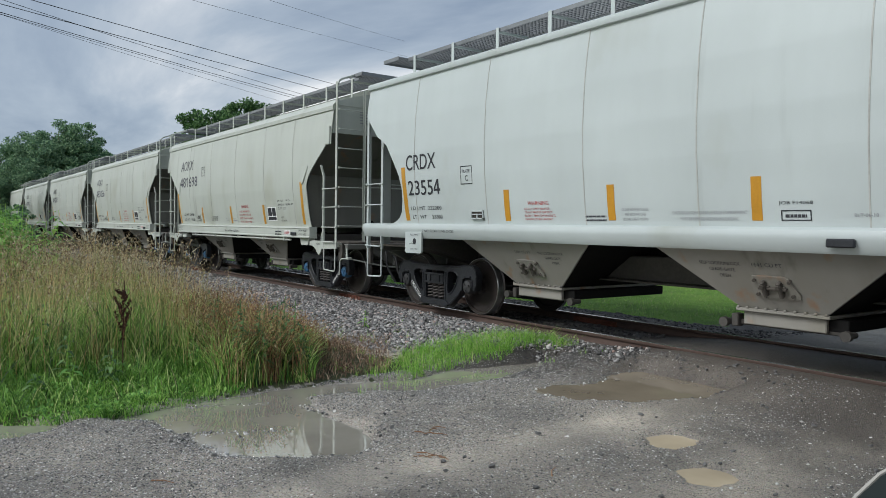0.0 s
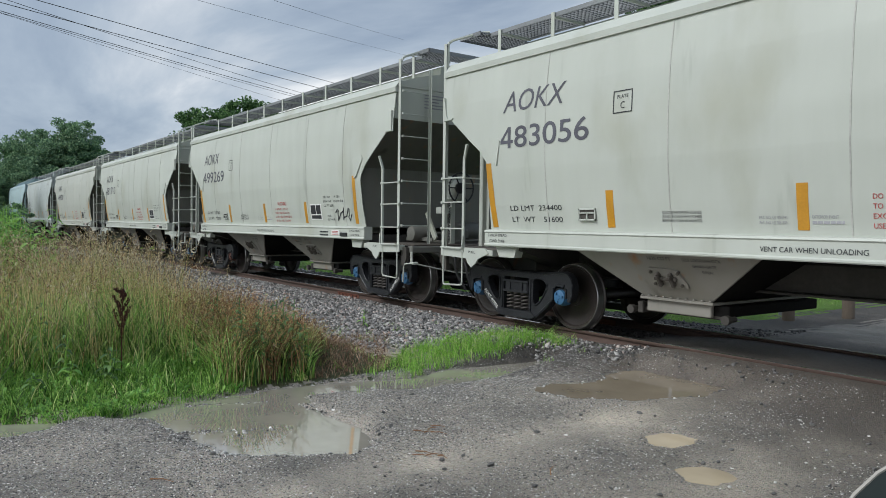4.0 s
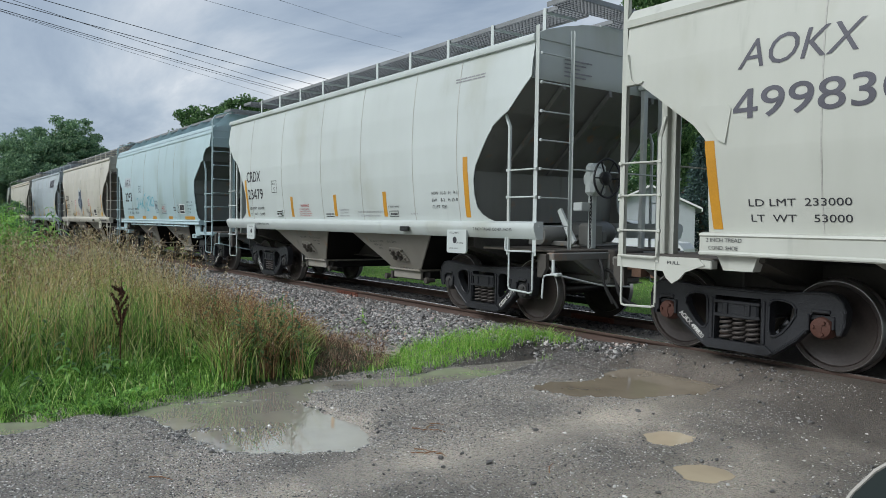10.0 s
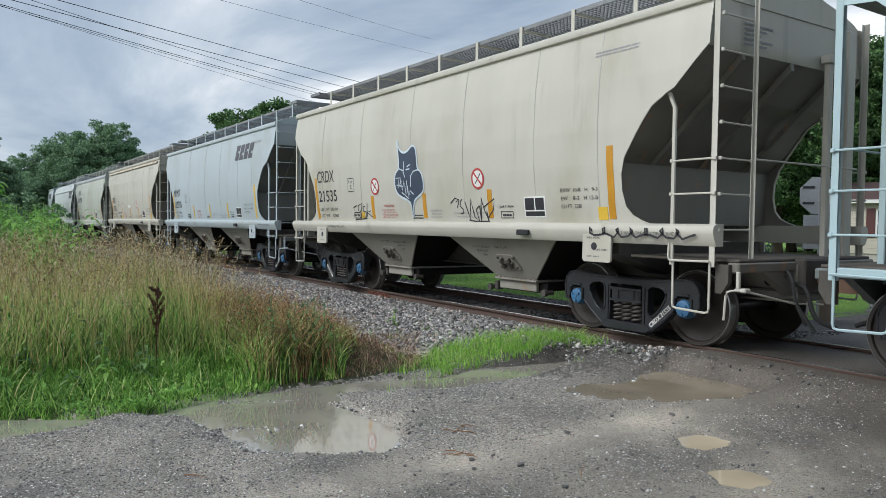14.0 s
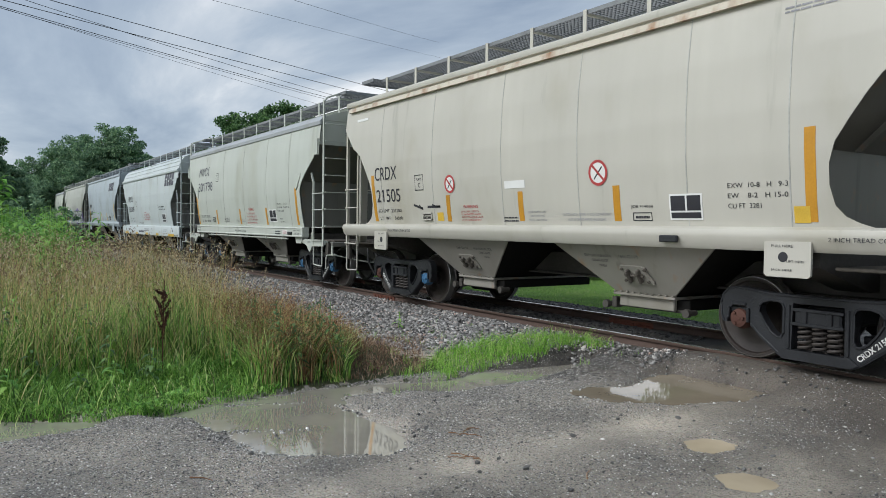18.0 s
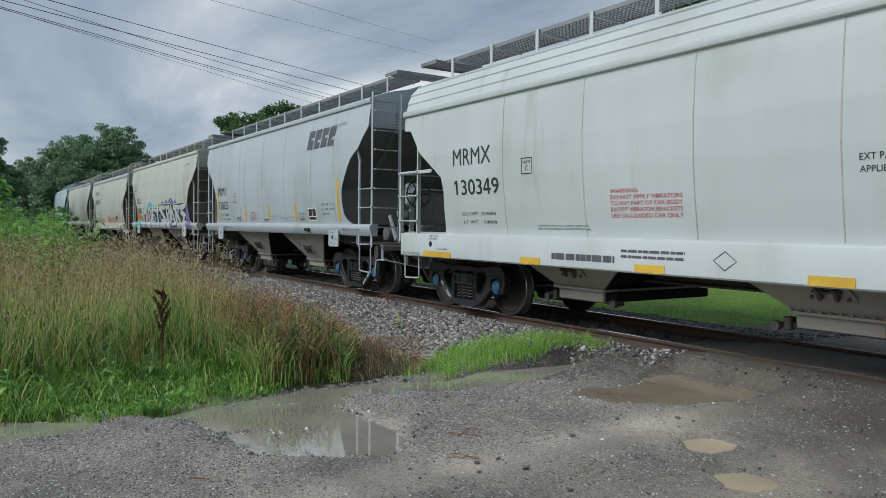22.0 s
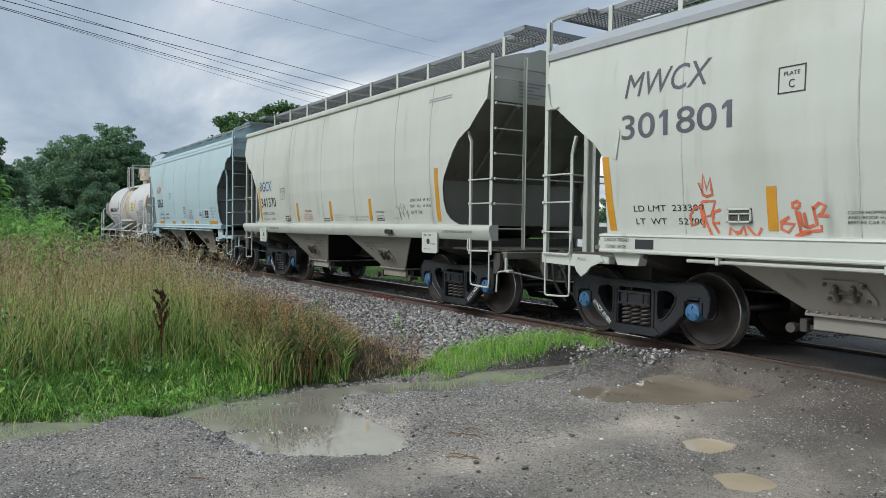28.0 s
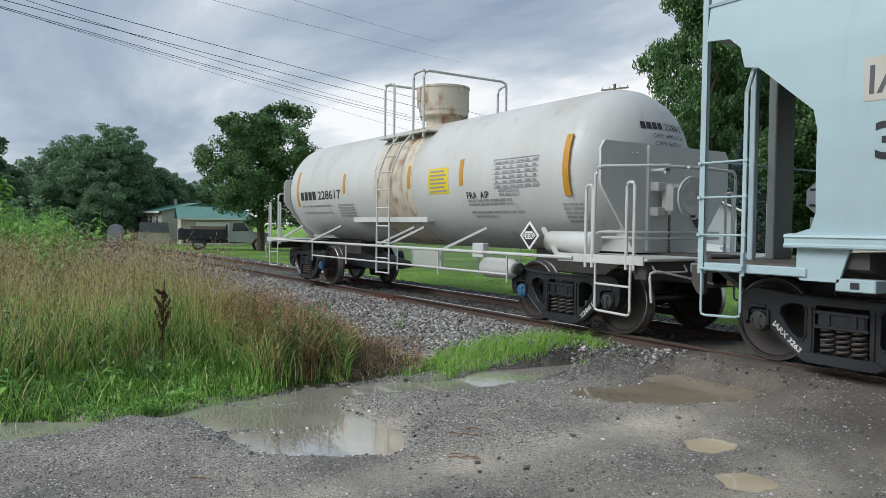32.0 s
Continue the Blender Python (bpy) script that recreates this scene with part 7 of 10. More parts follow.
# brown-grey rain stains hang under the eaves of one car
for k, (x, z) in enumerate(((-3.35, 3.0), (-1.45, 2.95), (-0.5, 3.2), (0.45, 3.05), (2.35, 3.1), (3.95, 3.3))):
    scrawl(car[1], [(x, z + 0.5), (x + 0.01, z + 0.1), (x - 0.02, z - 0.25)], 0.06, PAINT["grey"], 0.003, name="stain")
scribble(car[3], 3.55, 4.2, 1.45, 1.75, 3, 0.03, BLACK, 31)
scribble(car[2], 4.86 - 0.9, 4.15, 1.56, 1.66, 3, 0.008, BLACK, 32)
for n, (num, lim, wt_) in {7: ("3293", "233600", "52400"), 17: ("3263", "233800", "52200")}.items():
    c = car[n]
    part("mark_patch", strip(-3.98, -3.05, 2.56, 2.94, 0.004), PAINT["blue_grey"] if n == 7 else PAINT["beige"], c)
    lettering(c, "IARX", -3.93, -3.13, 2.62, 2.87, SLATE, lift=0.007)
    lettering(c, num, -3.88, -2.92, 2.05, 2.38, bold=0.02)
    frame_box(c, -1.88, -1.60, 2.34, 2.58)
    lettering(c, "PLATE", -1.83, -1.65, 2.49, 2.53)
    lettering(c, "C", -1.77, -1.70, 2.38, 2.45)
    lettering(c, "LD LMT 233600    106300 KG", -3.70, -2.10, 1.74, 1.81)
    lettering(c, "LT WT    %s      23700 KG" % wt_, -3.68, -2.10, 1.60, 1.67)
    for a, b in ((-3.80, -2.98), (-1.70, -1.28), (-0.32, 0.12), (1.60, 2.03), (3.32, 4.24)):
        part("reflective_stripe", strip(a, b, 1.415, 1.51, 0.005), ORANGE, c)
    frame_box(c, 0.90, 1.42, 1.60, 1.88, SLATE, 0.01)
    lettering(c, "WARNING", 1.0, 1.32, 1.79, 1.84, RED)
    for k, line in enumerate(("DO NOT APPLY VIBRATOR", "TO ANY PART OF CAR BODY", "EXCEPT VIBRATOR BRACKETS", "USE ON LOADED CAR ONLY")):
        lettering(c, line, 0.93, (1.30, 1.34, 1.39, 1.35)[k], 1.745 - 0.038 * k, 1.77 - 0.038 * k, RED)
    frame_box(c, 0.14, 0.46, 1.76, 2.02, SLATE, 0.008)
    bars(c, 0.17, 0.43, 1.78, 2.00, 6, SLATE)
    for k, line in enumerate(("CLOSE HOPPER SLIDES", "AND ROOF HATCHES", "BEFORE CAR IS MOVED")):
        lettering(c, line, 0.16, 0.53, 1.71 - 0.045 * k, 1.735 - 0.045 * k)
    bars(c, 2.25, 2.50, 1.68, 1.80, 3)
    scrawl(c, [(2.72 + 0.09 * math.cos(a), 1.74 + 0.12 * math.sin(a)) for a in np.linspace(0, 6.3, 17)], 0.02, SLATE, name="round_emblem")
    placard(c, 2.92, 3.38, 1.58, 1.88)
    for k, line in enumerate(("EX W 10-8  H  4-8", "E W   8-4  H 15-1", "CU FT 3280", "CU M 93")):
        lettering(c, line, 3.66, (4.20, 4.20, 4.02, 3.93)[k], 1.90 - 0.10 * k, 1.955 - 0.10 * k)
c = car[7]
for pts in ([(-2.22, 2.12), (-2.02, 2.14), (-2.05, 1.88), (-2.12, 1.78), (-2.24, 1.84)], [(-1.9, 1.8), (-1.75, 2.1), (-1.62, 1.78)], [(-1.85, 1.93), (-1.6, 1.95)], [(-1.5, 2.12), (-1.48, 1.76)], [(-1.48, 1.95), (-1.25, 2.15)], [(-1.48, 1.95), (-1.22, 1.78)],
            [(-1.08, 1.76), (-0.98, 2.05), (-0.86, 1.76)], [(-1.15, 2.2), (-0.95, 2.3)], [(-0.9, 1.7), (-0.65, 1.72)], [(-0.80, 2.06), (-0.77, 1.71)], [(-0.8, 2.12), (-0.42, 2.2)], [(-0.6, 2.15), (-0.55, 1.85)], [(-0.42, 2.12), (-0.4, 1.85)], [(-0.4, 1.98), (-0.22, 2.15)], [(-0.4, 1.98), (-0.2, 1.83)]):
    scrawl(c, pts, 0.035, CYAN)
scrawl(c, [(-0.08 + 0.12 * math.cos(a), 2.0 + 0.15 * math.sin(a)) for a in np.linspace(0, 6.3, 17)], 0.035, CYAN)
# the beige car's emblem and signs
c = car[8]
emblem = [(-0.83, 2.97), (-0.74, 2.77), (-0.63, 2.69), (-0.52, 2.67), (-0.41, 2.7), (-0.31, 2.77), (-0.23, 2.78), (-0.16, 2.73), (-0.12, 2.64), (-0.1, 2.36), (0.01, 2.32), (0.08, 2.21), (0.09, 2.07), (0.06, 1.97), (-0.07, 1.9), (-0.21, 1.85), (-0.28, 1.77), (-0.32, 1.53), (-0.36, 1.53), (-0.36, 1.77), (-0.48, 1.84), (-0.67, 1.89), (-0.81, 1.95), (-0.88, 2.06), (-0.89, 2.25), (-0.83, 2.35), (-0.72, 2.4), (-0.73, 2.6)]
patch(c, emblem, NAVY, 0.006, "emblem")
scrawl(c, rounded(emblem) + rounded(emblem)[:1], 0.035, HALO, 0.009, name="emblem_outline")
for pts in [[(-0.55, 2.52), (-0.55, 2.35)], [(-0.44, 2.42), (-0.33, 2.46)], [(-0.48, 2.37), (-0.35, 2.38)], [(-0.72, 2.4), (-0.58, 2.36), (-0.52, 2.24)], [(-0.34, 2.07), (-0.32, 2.25), (-0.23, 2.33), (-0.07, 2.35)], [(-0.39, 1.93), (-0.37, 2), (-0.25, 1.93)], [(-0.84, 2.23), (-0.72, 2.24), (-0.77, 2.06), (-0.64, 2.18)], [(-0.69, 2.25), (-0.63, 2.01), (-0.55, 2.18), (-0.51, 1.94)], [(-0.66, 1.98), (-0.42, 1.86), (-0.44, 2.08)], [(-0.82, 2.11), (-0.59, 2.08)], [(-0.46, 2.18), (-0.46, 1.97)]]:
    scrawl(c, pts, 0.022, HALO, 0.010)
prohibition(c, -1.66, 2.12, 0.145)
prohibition(c, 1.64, 2.12, 0.145)
for pts in [[(-2.47, 1.77), (-2.63, 1.73), (-2.57, 1.64), (-2.67, 1.54), (-2.52, 1.54)], [(-2.48, 1.54), (-2.4, 1.77), (-2.25, 1.81), (-2.31, 1.66), (-2.42, 1.66), (-2.25, 1.54)], [(-2.13, 1.75), (-2.21, 1.74), (-2.21, 1.65), (-2.1, 1.64), (-2.13, 1.54), (-2.23, 1.54)], [(-2.03, 1.82), (-2.09, 1.54)], [(-1.92, 1.66), (-2.06, 1.63), (-1.87, 1.54)], [(-2.6, 1.49), (-2.09, 1.51)]] + [[(0.86, 1.76), (0.99, 1.84), (1.1, 1.81), (1.01, 1.78)], [(1.1, 1.8), (1.04, 1.68)], [(1.19, 1.81), (1.15, 1.8), (1.12, 1.71), (1.2, 1.66), (1.2, 1.6), (1.12, 1.59)], [(1.26, 1.78), (1.37, 1.49), (1.42, 1.82), (1.49, 1.53), (1.6, 1.47), (1.54, 1.65), (1.64, 1.71)], [(1.64, 1.71), (1.65, 1.43), (1.69, 1.83), (1.75, 1.65), (1.85, 1.45), (1.81, 1.62)], [(1.73, 1.68), (2.02, 1.81), (1.98, 1.65), (1.84, 1.53)], [(1.33, 1.49), (1.5, 1.47), (1.85, 1.47)]]:
    scrawl(c, pts, 0.020, BLACK)
scribble(c, 4.0, 5.55, 1.28, 1.42, 7, 0.026, BLACK, 73, out=1.60)
part("yellow_notice", strip(4.12, 4.28, 1.50, 1.66, 0.006), YELLOW, c)
part("yellow_notice", strip(-2.30, -2.18, 1.52, 1.64, 0.006), YELLOW, c)
# the other beige car's
c = car[10]
prohibition(c, -1.72, 2.12, 0.13)
prohibition(c, 1.62, 2.12, 0.145)
part("notice", strip(-0.28, 0.18, 1.99, 2.10, 0.006), WHITE, c)
bars(c, -0.24, 0.14, 2.02, 2.07, 1)
scrawl(c, [(-2.9, 1.80), (-2.6, 1.73), (-2.72, 1.79)], 0.04, BLACK)
scrawl(c, [(-2.45, 1.76), (-2.05, 1.76), (-2.3, 1.79)], 0.04, BLACK)
part("yellow_notice", strip(-2.16, -1.98, 1.52, 1.66, 0.006), YELLOW, c)
part("yellow_notice", strip(4.18, 4.34, 1.50, 1.66, 0.006), YELLOW, c)
part("paper_strip", strip(-5.15, -4.68, 3.50, 3.55, 0.006), WHITE, c)
part("rust_stain", strip(-5.5, 5.5, 3.72, 3.80, 0.06), PAINT["tank_rust"], c)
for n in (9, 13):
    block_logo(car[n], 2.70, 4.20, 3.14, 3.56)
# the deep-silled white car
c = car[12]
block_logo(c, 3.48, 5.0, 2.88, 3.36)
lettering(c, "MRMX", -4.04, -3.04, 2.40, 2.66)
lettering(c, "130349", -3.98, -2.86, 1.93, 2.17)
frame_box(c, -2.32, -2.08, 2.18, 2.41)
lettering(c, "C", -2.23, -2.17, 2.23, 2.30)
lettering(c, "LD LMT  232000", -3.86, -2.98, 1.61, 1.66)
lettering(c, "LT WT    54000", -3.84, -2.98, 1.48, 1.53)
for k, line in enumerate(("WARNING", "DO NOT APPLY VIBRATORS", "TO ANY PART OF CAR BODY", "EXCEPT VIBRATOR BRACKETS", "USE ON LOADED CAR ONLY")):
    lettering(c, line, -0.64, 0.44 if k else -0.2, 1.86 - 0.075 * k, 1.91 - 0.075 * k, RED)
lettering(c, "EXT PAINT", 2.36, 2.76, 2.06, 2.12)
bars(c, 2.82, 3.30, 2.06, 2.12, 1)
lettering(c, "APPLIED PARAGOULD 04-2008", 2.36, 3.46, 1.95, 2.01)
placard(c, 2.88, 3.44, 1.46, 1.80)
for a, b in ((-4.95, -4.10), (-2.32, -1.90), (-0.20, 0.24), (1.92, 2.36), (4.10, 5.02)):
    part("reflective_stripe", Shape().box(a, b, -1.606, -1.60, 0.915, 1.01), YELLOW, c)
bars(c, -1.66, -0.52, 1.01, 1.10, 1, SLATE, 1.601)
bars(c, -0.42, 0.52, 1.08, 1.18, 2, SLATE, 1.601)
scrawl(c, [(1.02, 1.0), (1.16, 1.10), (1.02, 1.20), (0.88, 1.10), (1.02, 1.0)], 0.014, SLATE, 0.0, 1.602, "diamond_outline")
for k, line in enumerate(("EXW 10-8  H  8-5", "EW   8-0  H 14-9", "CU FT  3258")):
    lettering(c, line, 3.30, 3.80, 1.14 - 0.07 * k, 1.18 - 0.07 * k, BLACK, out=1.60)
lettering(c, "PLATE", -2.28, -2.12, 2.33, 2.37)
lettering(c, "OWNERSHIP SUBJECT TO A SECURITY AGREEMENT", -2.07, -1.05, 1.44, 1.465)
lettering(c, "FILED WITH THE SURFACE TRANSPORTATION BOARD", -2.06, -1.02, 1.40, 1.425)
lettering(c, "PULL HERE", -4.76, -4.49, 1.255, 1.285, BLACK, out=1.60)
lettering(c, "LIFT HERE", -4.78, -4.52, 1.205, 1.235, BLACK, out=1.60)
lettering(c, "JACK HERE", -4.52, -4.20, 1.035, 1.065, BLACK, out=1.60)
lettering(c, "2 INCH HF COMP SHOES", -5.69, -5.07, 0.935, 0.97, BLACK, out=1.60)
lettering(c, "PULL HERE", 4.62, 4.92, 1.27, 1.295, BLACK, out=1.60)
lettering(c, "JACK HERE", 4.22, 4.56, 1.03, 1.06, BLACK, out=1.60)
lettering(c, "2 INCH HF COMP SHOES", 5.08, 5.70, 0.94, 0.975, BLACK, out=1.60)
# the graffiti car: silver block words over purple, cyan and lime
c = car[14]
patch(c, [(-2.72, 2.01), (-2.19, 2.11), (-1.86, 2.29), (-1.51, 2.34), (-1.25, 2.26), (-0.84, 2.12), (-0.92, 2.0)], CYAN, 0.005, "spray_cloud")
patch(c, [(0.53, 2.22), (0.66, 2.3), (0.86, 2.32), (1.04, 2.21), (1.25, 2.29), (1.46, 2.38), (1.69, 2.24), (1.85, 2.34), (2.06, 2.41), (2.32, 2.4), (2.52, 2.28), (2.67, 2.23), (2.88, 2.33), (3.06, 2.23), (3.26, 2.17), (4.62, 2.16), (4.7, 1.7), (4.8, 1.46), (4.43, 1.44), (0.08, 1.4), (0.54, 2.07)], PURPLE, 0.006, "spray_cloud")
patch(c, [(-3.13, 2.03), (0.06, 2.04), (-0.01, 2.17), (1.29, 2.17), (2.01, 2.16), (2.15, 2.26), (2.39, 2.13), (3.34, 2.15), (4.55, 2.18), (4.39, 2.0), (4.42, 1.89), (4.2, 1.71), (4.47, 1.44), (0.08, 1.4), (-3.11, 1.39)], BLACK, 0.009, "spray_shadow")
scrawl(c, [(-3.19, 2.07), (0.0, 2.09), (-0.09, 2.21), (1.26, 2.2), (1.99, 2.19), (2.15, 2.3), (2.4, 2.16), (3.34, 2.18), (4.59, 2.2), (4.43, 1.98), (4.46, 1.89), (4.24, 1.71), (4.52, 1.44)], 0.035, LIME, 0.012, name="lime_outline")
patch(c, [(0.1, 2.13), (1.2, 2.12), (1.23, 1.99), (0.61, 1.95), (1.36, 1.53), (1.22, 1.44), (0.27, 1.45), (0.24, 1.61), (0.77, 1.61), (0.12, 1.96)], SILVER, 0.014, "spray_letter")
scrawl(c, [(0.1, 2.13), (1.2, 2.12)], 0.022, WHITE, 0.017, name="white_edge")
patch(c, [(1.29, 2.11), (1.91, 2.11), (1.95, 1.88), (1.63, 1.74), (1.59, 1.44), (1.32, 1.44)], SILVER, 0.014, "spray_letter")
scrawl(c, [(1.29, 2.11), (1.91, 2.11)], 0.022, WHITE, 0.017, name="white_edge")
patch(c, [(2.14, 2.19), (2.48, 1.8), (2.68, 1.45), (2.4, 1.44), (2.3, 1.57), (2.07, 1.55), (1.84, 1.43), (1.57, 1.44), (1.92, 1.85)], SILVER, 0.014, "spray_letter")
scrawl(c, [(1.92, 1.85), (2.14, 2.19), (2.48, 1.8)], 0.022, WHITE, 0.017, name="white_edge")
patch(c, [(2.56, 2.11), (3.34, 2.1), (3.42, 1.96), (3.22, 1.81), (3.46, 1.48), (3.23, 1.44), (2.98, 1.71), (2.94, 1.45), (2.72, 1.45), (2.7, 1.94), (2.47, 1.96)], SILVER, 0.014, "spray_letter")
scrawl(c, [(2.56, 2.11), (3.34, 2.1)], 0.022, WHITE, 0.017, name="white_edge")
patch(c, [(3.39, 2.08), (4.5, 2.15), (4.35, 2.02), (4.1, 1.95), (3.74, 1.93), (4.2, 1.82), (4.3, 1.74), (3.98, 1.57), (4.36, 1.5), (4.33, 1.46), (3.61, 1.46), (3.73, 1.57), (3.89, 1.68), (3.53, 1.78), (3.64, 1.9), (3.48, 1.96)], SILVER, 0.014, "spray_letter")
scrawl(c, [(3.39, 2.08), (4.5, 2.15)], 0.022, WHITE, 0.017, name="white_edge")
patch(c, [(1.44, 1.98), (1.73, 1.98), (1.7, 1.86), (1.49, 1.83)], BLACK, 0.017, "spray_shadow")
patch(c, [(2.23, 1.83), (2.38, 1.68), (2.26, 1.56), (2.11, 1.67)], BLACK, 0.017, "spray_shadow")
patch(c, [(2.98, 1.95), (3.21, 1.96), (3.05, 1.83)], BLACK, 0.017, "spray_shadow")
patch(c, [(2.23, 1.78), (2.33, 1.68), (2.25, 1.61), (2.15, 1.67)], PURPLE, 0.020, "spray_shadow")
for pts in ([(-3.08, 2.0), (-2.2, 2.01), (-2.29, 1.43), (-3.2, 1.43)], [(-2.07, 2.01), (-1.82, 2.01), (-1.86, 1.59), (-1.76, 1.55), (-1.67, 1.59), (-1.6, 2.0), (-1.39, 2.01), (-1.5, 1.44), (-2.16, 1.44)],
            [(-1.33, 2.0), (-0.79, 2.01), (-0.8, 1.91), (-1.1, 1.91), (-1.11, 1.82), (-0.86, 1.81), (-0.87, 1.71), (-1.13, 1.71), (-1.15, 1.55), (-0.95, 1.55), (-0.98, 1.44), (-1.43, 1.44)],
            [(-0.75, 2.01), (0.02, 2.01), (0.02, 1.89), (-0.19, 1.89), (-0.25, 1.45), (-0.5, 1.44), (-0.43, 1.88), (-0.75, 1.88)]):
    patch(c, pts, SILVER, 0.014, "spray_letter")
    scrawl(c, pts[:2], 0.03, WHITE, 0.017, name="white_edge")
    scrawl(c, [pts[0], pts[-1]], 0.025, WHITE, 0.017, name="white_edge")
    scrawl(c, [(x + 0.07, z) for x, z in (pts[0], pts[-1])], 0.02, MAGENTA, 0.018)
patch(c, [(-2.89, 1.8), (-2.57, 1.82), (-2.68, 1.51), (-2.96, 1.49)], BLACK, 0.018, "spray_shadow")
patch(c, [(-2.83, 1.76), (-2.63, 1.77), (-2.72, 1.55), (-2.90, 1.54)], MAGENTA, 0.020, "spray_shadow")
patch(c, [(-0.9, 1.69), (-0.63, 1.69), (-0.69, 1.46), (-0.97, 1.48)], CYAN, 0.018, "spray_block")
bars(c, -1.32, -0.98, 1.55, 1.78, 4, WHITE, 1.585)
for x in (-2.35, -1.95, -1.25, -0.35):
    scrawl(c, [(x, 2.0), (x - 0.05, 1.75), (x - 0.08, 1.45)], 0.025, MAGENTA, 0.018)
for x, z in ((-2.45, 2.02), (-1.62, 2.03), (-1.05, 2.03), (-0.1, 2.05)):
    patch(c, rounded([(x - 0.10, z - 0.14), (x + 0.10, z - 0.14), (x + 0.11, z + 0.12), (x - 0.09, z + 0.12)]), HALO, 0.021, "spray_flare")
scribble(c, -0.03, 0.37, 1.53, 1.83, 3, 0.04, CYAN, 83, 0.018)
patch(c, [(3.9, 1.46), (4.0, 1.74), (4.35, 1.93), (4.45, 2.12), (4.52, 2.12), (4.48, 1.79), (4.5, 1.59), (4.57, 1.5), (4.84, 1.45)], PURPLE, 0.007, "spray_cloud")
patch(c, [(-4.22, 1.75), (-3.98, 1.86), (-3.7, 1.86), (-3.56, 1.72), (-3.43, 1.63), (-3.7, 1.6), (-3.9, 1.68), (-4.19, 1.64)], REDSPRAY, 0.008, "spray_cloud")
patch(c, [(-3.40, 1.62), (-3.30, 1.86), (-3.16, 1.90), (-3.20, 1.46), (-3.42, 1.45)], CYAN, 0.008, "spray_cloud")


def sill_paint(car, x0, x1, mat, lean=0.0, lift=0.003):
    """Spray paint on the rounded side sill of the graffiti car; lean: how far its upper end stands back."""
    prof = ((1.235, 1.546), (1.252, 1.560), (1.30, 1.581), (1.35, 1.598), (1.39, 1.602), (1.435, 1.587), (1.455, 1.552))
    s = Shape()
    for k, (z, y) in enumerate(prof):
        d = lean * k / (len(prof) - 1)
        s.v += [(x0 + d, -y - lift, z), (x1 + d, -y - lift, z)]
    s.f = [(2 * k, 2 * k + 1, 2 * k + 3, 2 * k + 2) for k in range(len(prof) - 1)]
    return part("sill_spray", s.mesh("sill_spray", flip=False), mat, car)


sill_paint(c, -3.45, 4.50, SILVER)
sill_paint(c, -4.85, -3.50, CYAN)
sill_paint(c, 4.50, 5.10, PURPLE, -0.06, 0.004)
for a, b, m_ in ((-2.63, -2.50, BLACK), (-1.45, -1.30, BLACK), (-0.65, -0.53, MAGENTA), (0.10, 0.17, LIME), (0.17, 0.25, BLACK), (1.30, 1.42, BLACK), (1.98, 2.45, PURPLE), (2.98, 3.03, LIME), (3.03, 3.14, BLACK), (3.59, 3.66, BLACK), (4.36, 4.46, BLACK), (4.46, 4.51, LIME)):
    sill_paint(c, a, b, m_, -0.10, 0.005)
scribble(c, -4.30, -3.45, 1.50, 1.85, 3, 0.06, ORANGE, 81, 0.008)
scribble(c, -5.05, -4.35, 2.75, 3.25, 4, 0.02, SLATE, 82)
# red scrawls
c = car[15]
for pts in [[(-3.14, 1.93), (-3.1, 1.84), (-3.08, 2.02), (-3.04, 1.85), (-2.99, 1.98), (-2.98, 1.85), (-2.97, 1.8), (-3.04, 1.78), (-3.09, 1.8), (-3.1, 1.84)], [(-3.13, 1.67), (-3.21, 1.66), (-3.27, 1.58), (-3.26, 1.47), (-3.18, 1.5)], [(-3.13, 1.67), (-3.1, 1.45)], [(-3.1, 1.73), (-2.94, 1.73), (-3, 1.58), (-3.09, 1.56), (-3.01, 1.36)], [(-3.11, 1.73), (-3.08, 1.53)], [(-2.88, 1.64), (-2.97, 1.61), (-2.99, 1.5), (-2.9, 1.5)], [(-2.98, 1.49), (-2.92, 1.39)], [(-2.83, 1.26), (-2.8, 1.34), (-2.78, 1.45), (-2.7, 1.38), (-2.62, 1.46), (-2.6, 1.36)], [(-2.73, 1.4), (-2.65, 1.4)], [(-2.58, 1.46), (-2.48, 1.36), (-2.42, 1.45)], [(-2.65, 1.26), (-2.57, 1.35), (-2.48, 1.36), (-2.47, 1.28)], [(-2.8, 1.34), (-2.58, 1.36)]] + [[(-2, 1.68), (-2.03, 1.71), (-2.08, 1.69), (-2.08, 1.65), (-2.04, 1.64), (-2, 1.67)], [(-2.12, 1.56), (-2.21, 1.51), (-2.21, 1.44), (-2.14, 1.41), (-2.07, 1.49), (-2.2, 1.5)], [(-2.05, 1.62), (-2.01, 1.41)], [(-2.02, 1.61), (-1.99, 1.48), (-1.95, 1.45), (-1.97, 1.6)], [(-1.94, 1.46), (-1.88, 1.48), (-1.85, 1.48), (-1.88, 1.66)], [(-1.88, 1.63), (-1.82, 1.69), (-1.76, 1.66), (-1.8, 1.59), (-1.84, 1.57), (-1.73, 1.57)], [(-2.07, 1.37), (-1.97, 1.42), (-1.81, 1.43), (-1.81, 1.48)], [(-2.04, 1.38), (-1.91, 1.41)]]:
    scrawl(c, pts, 0.030, REDSPRAY)
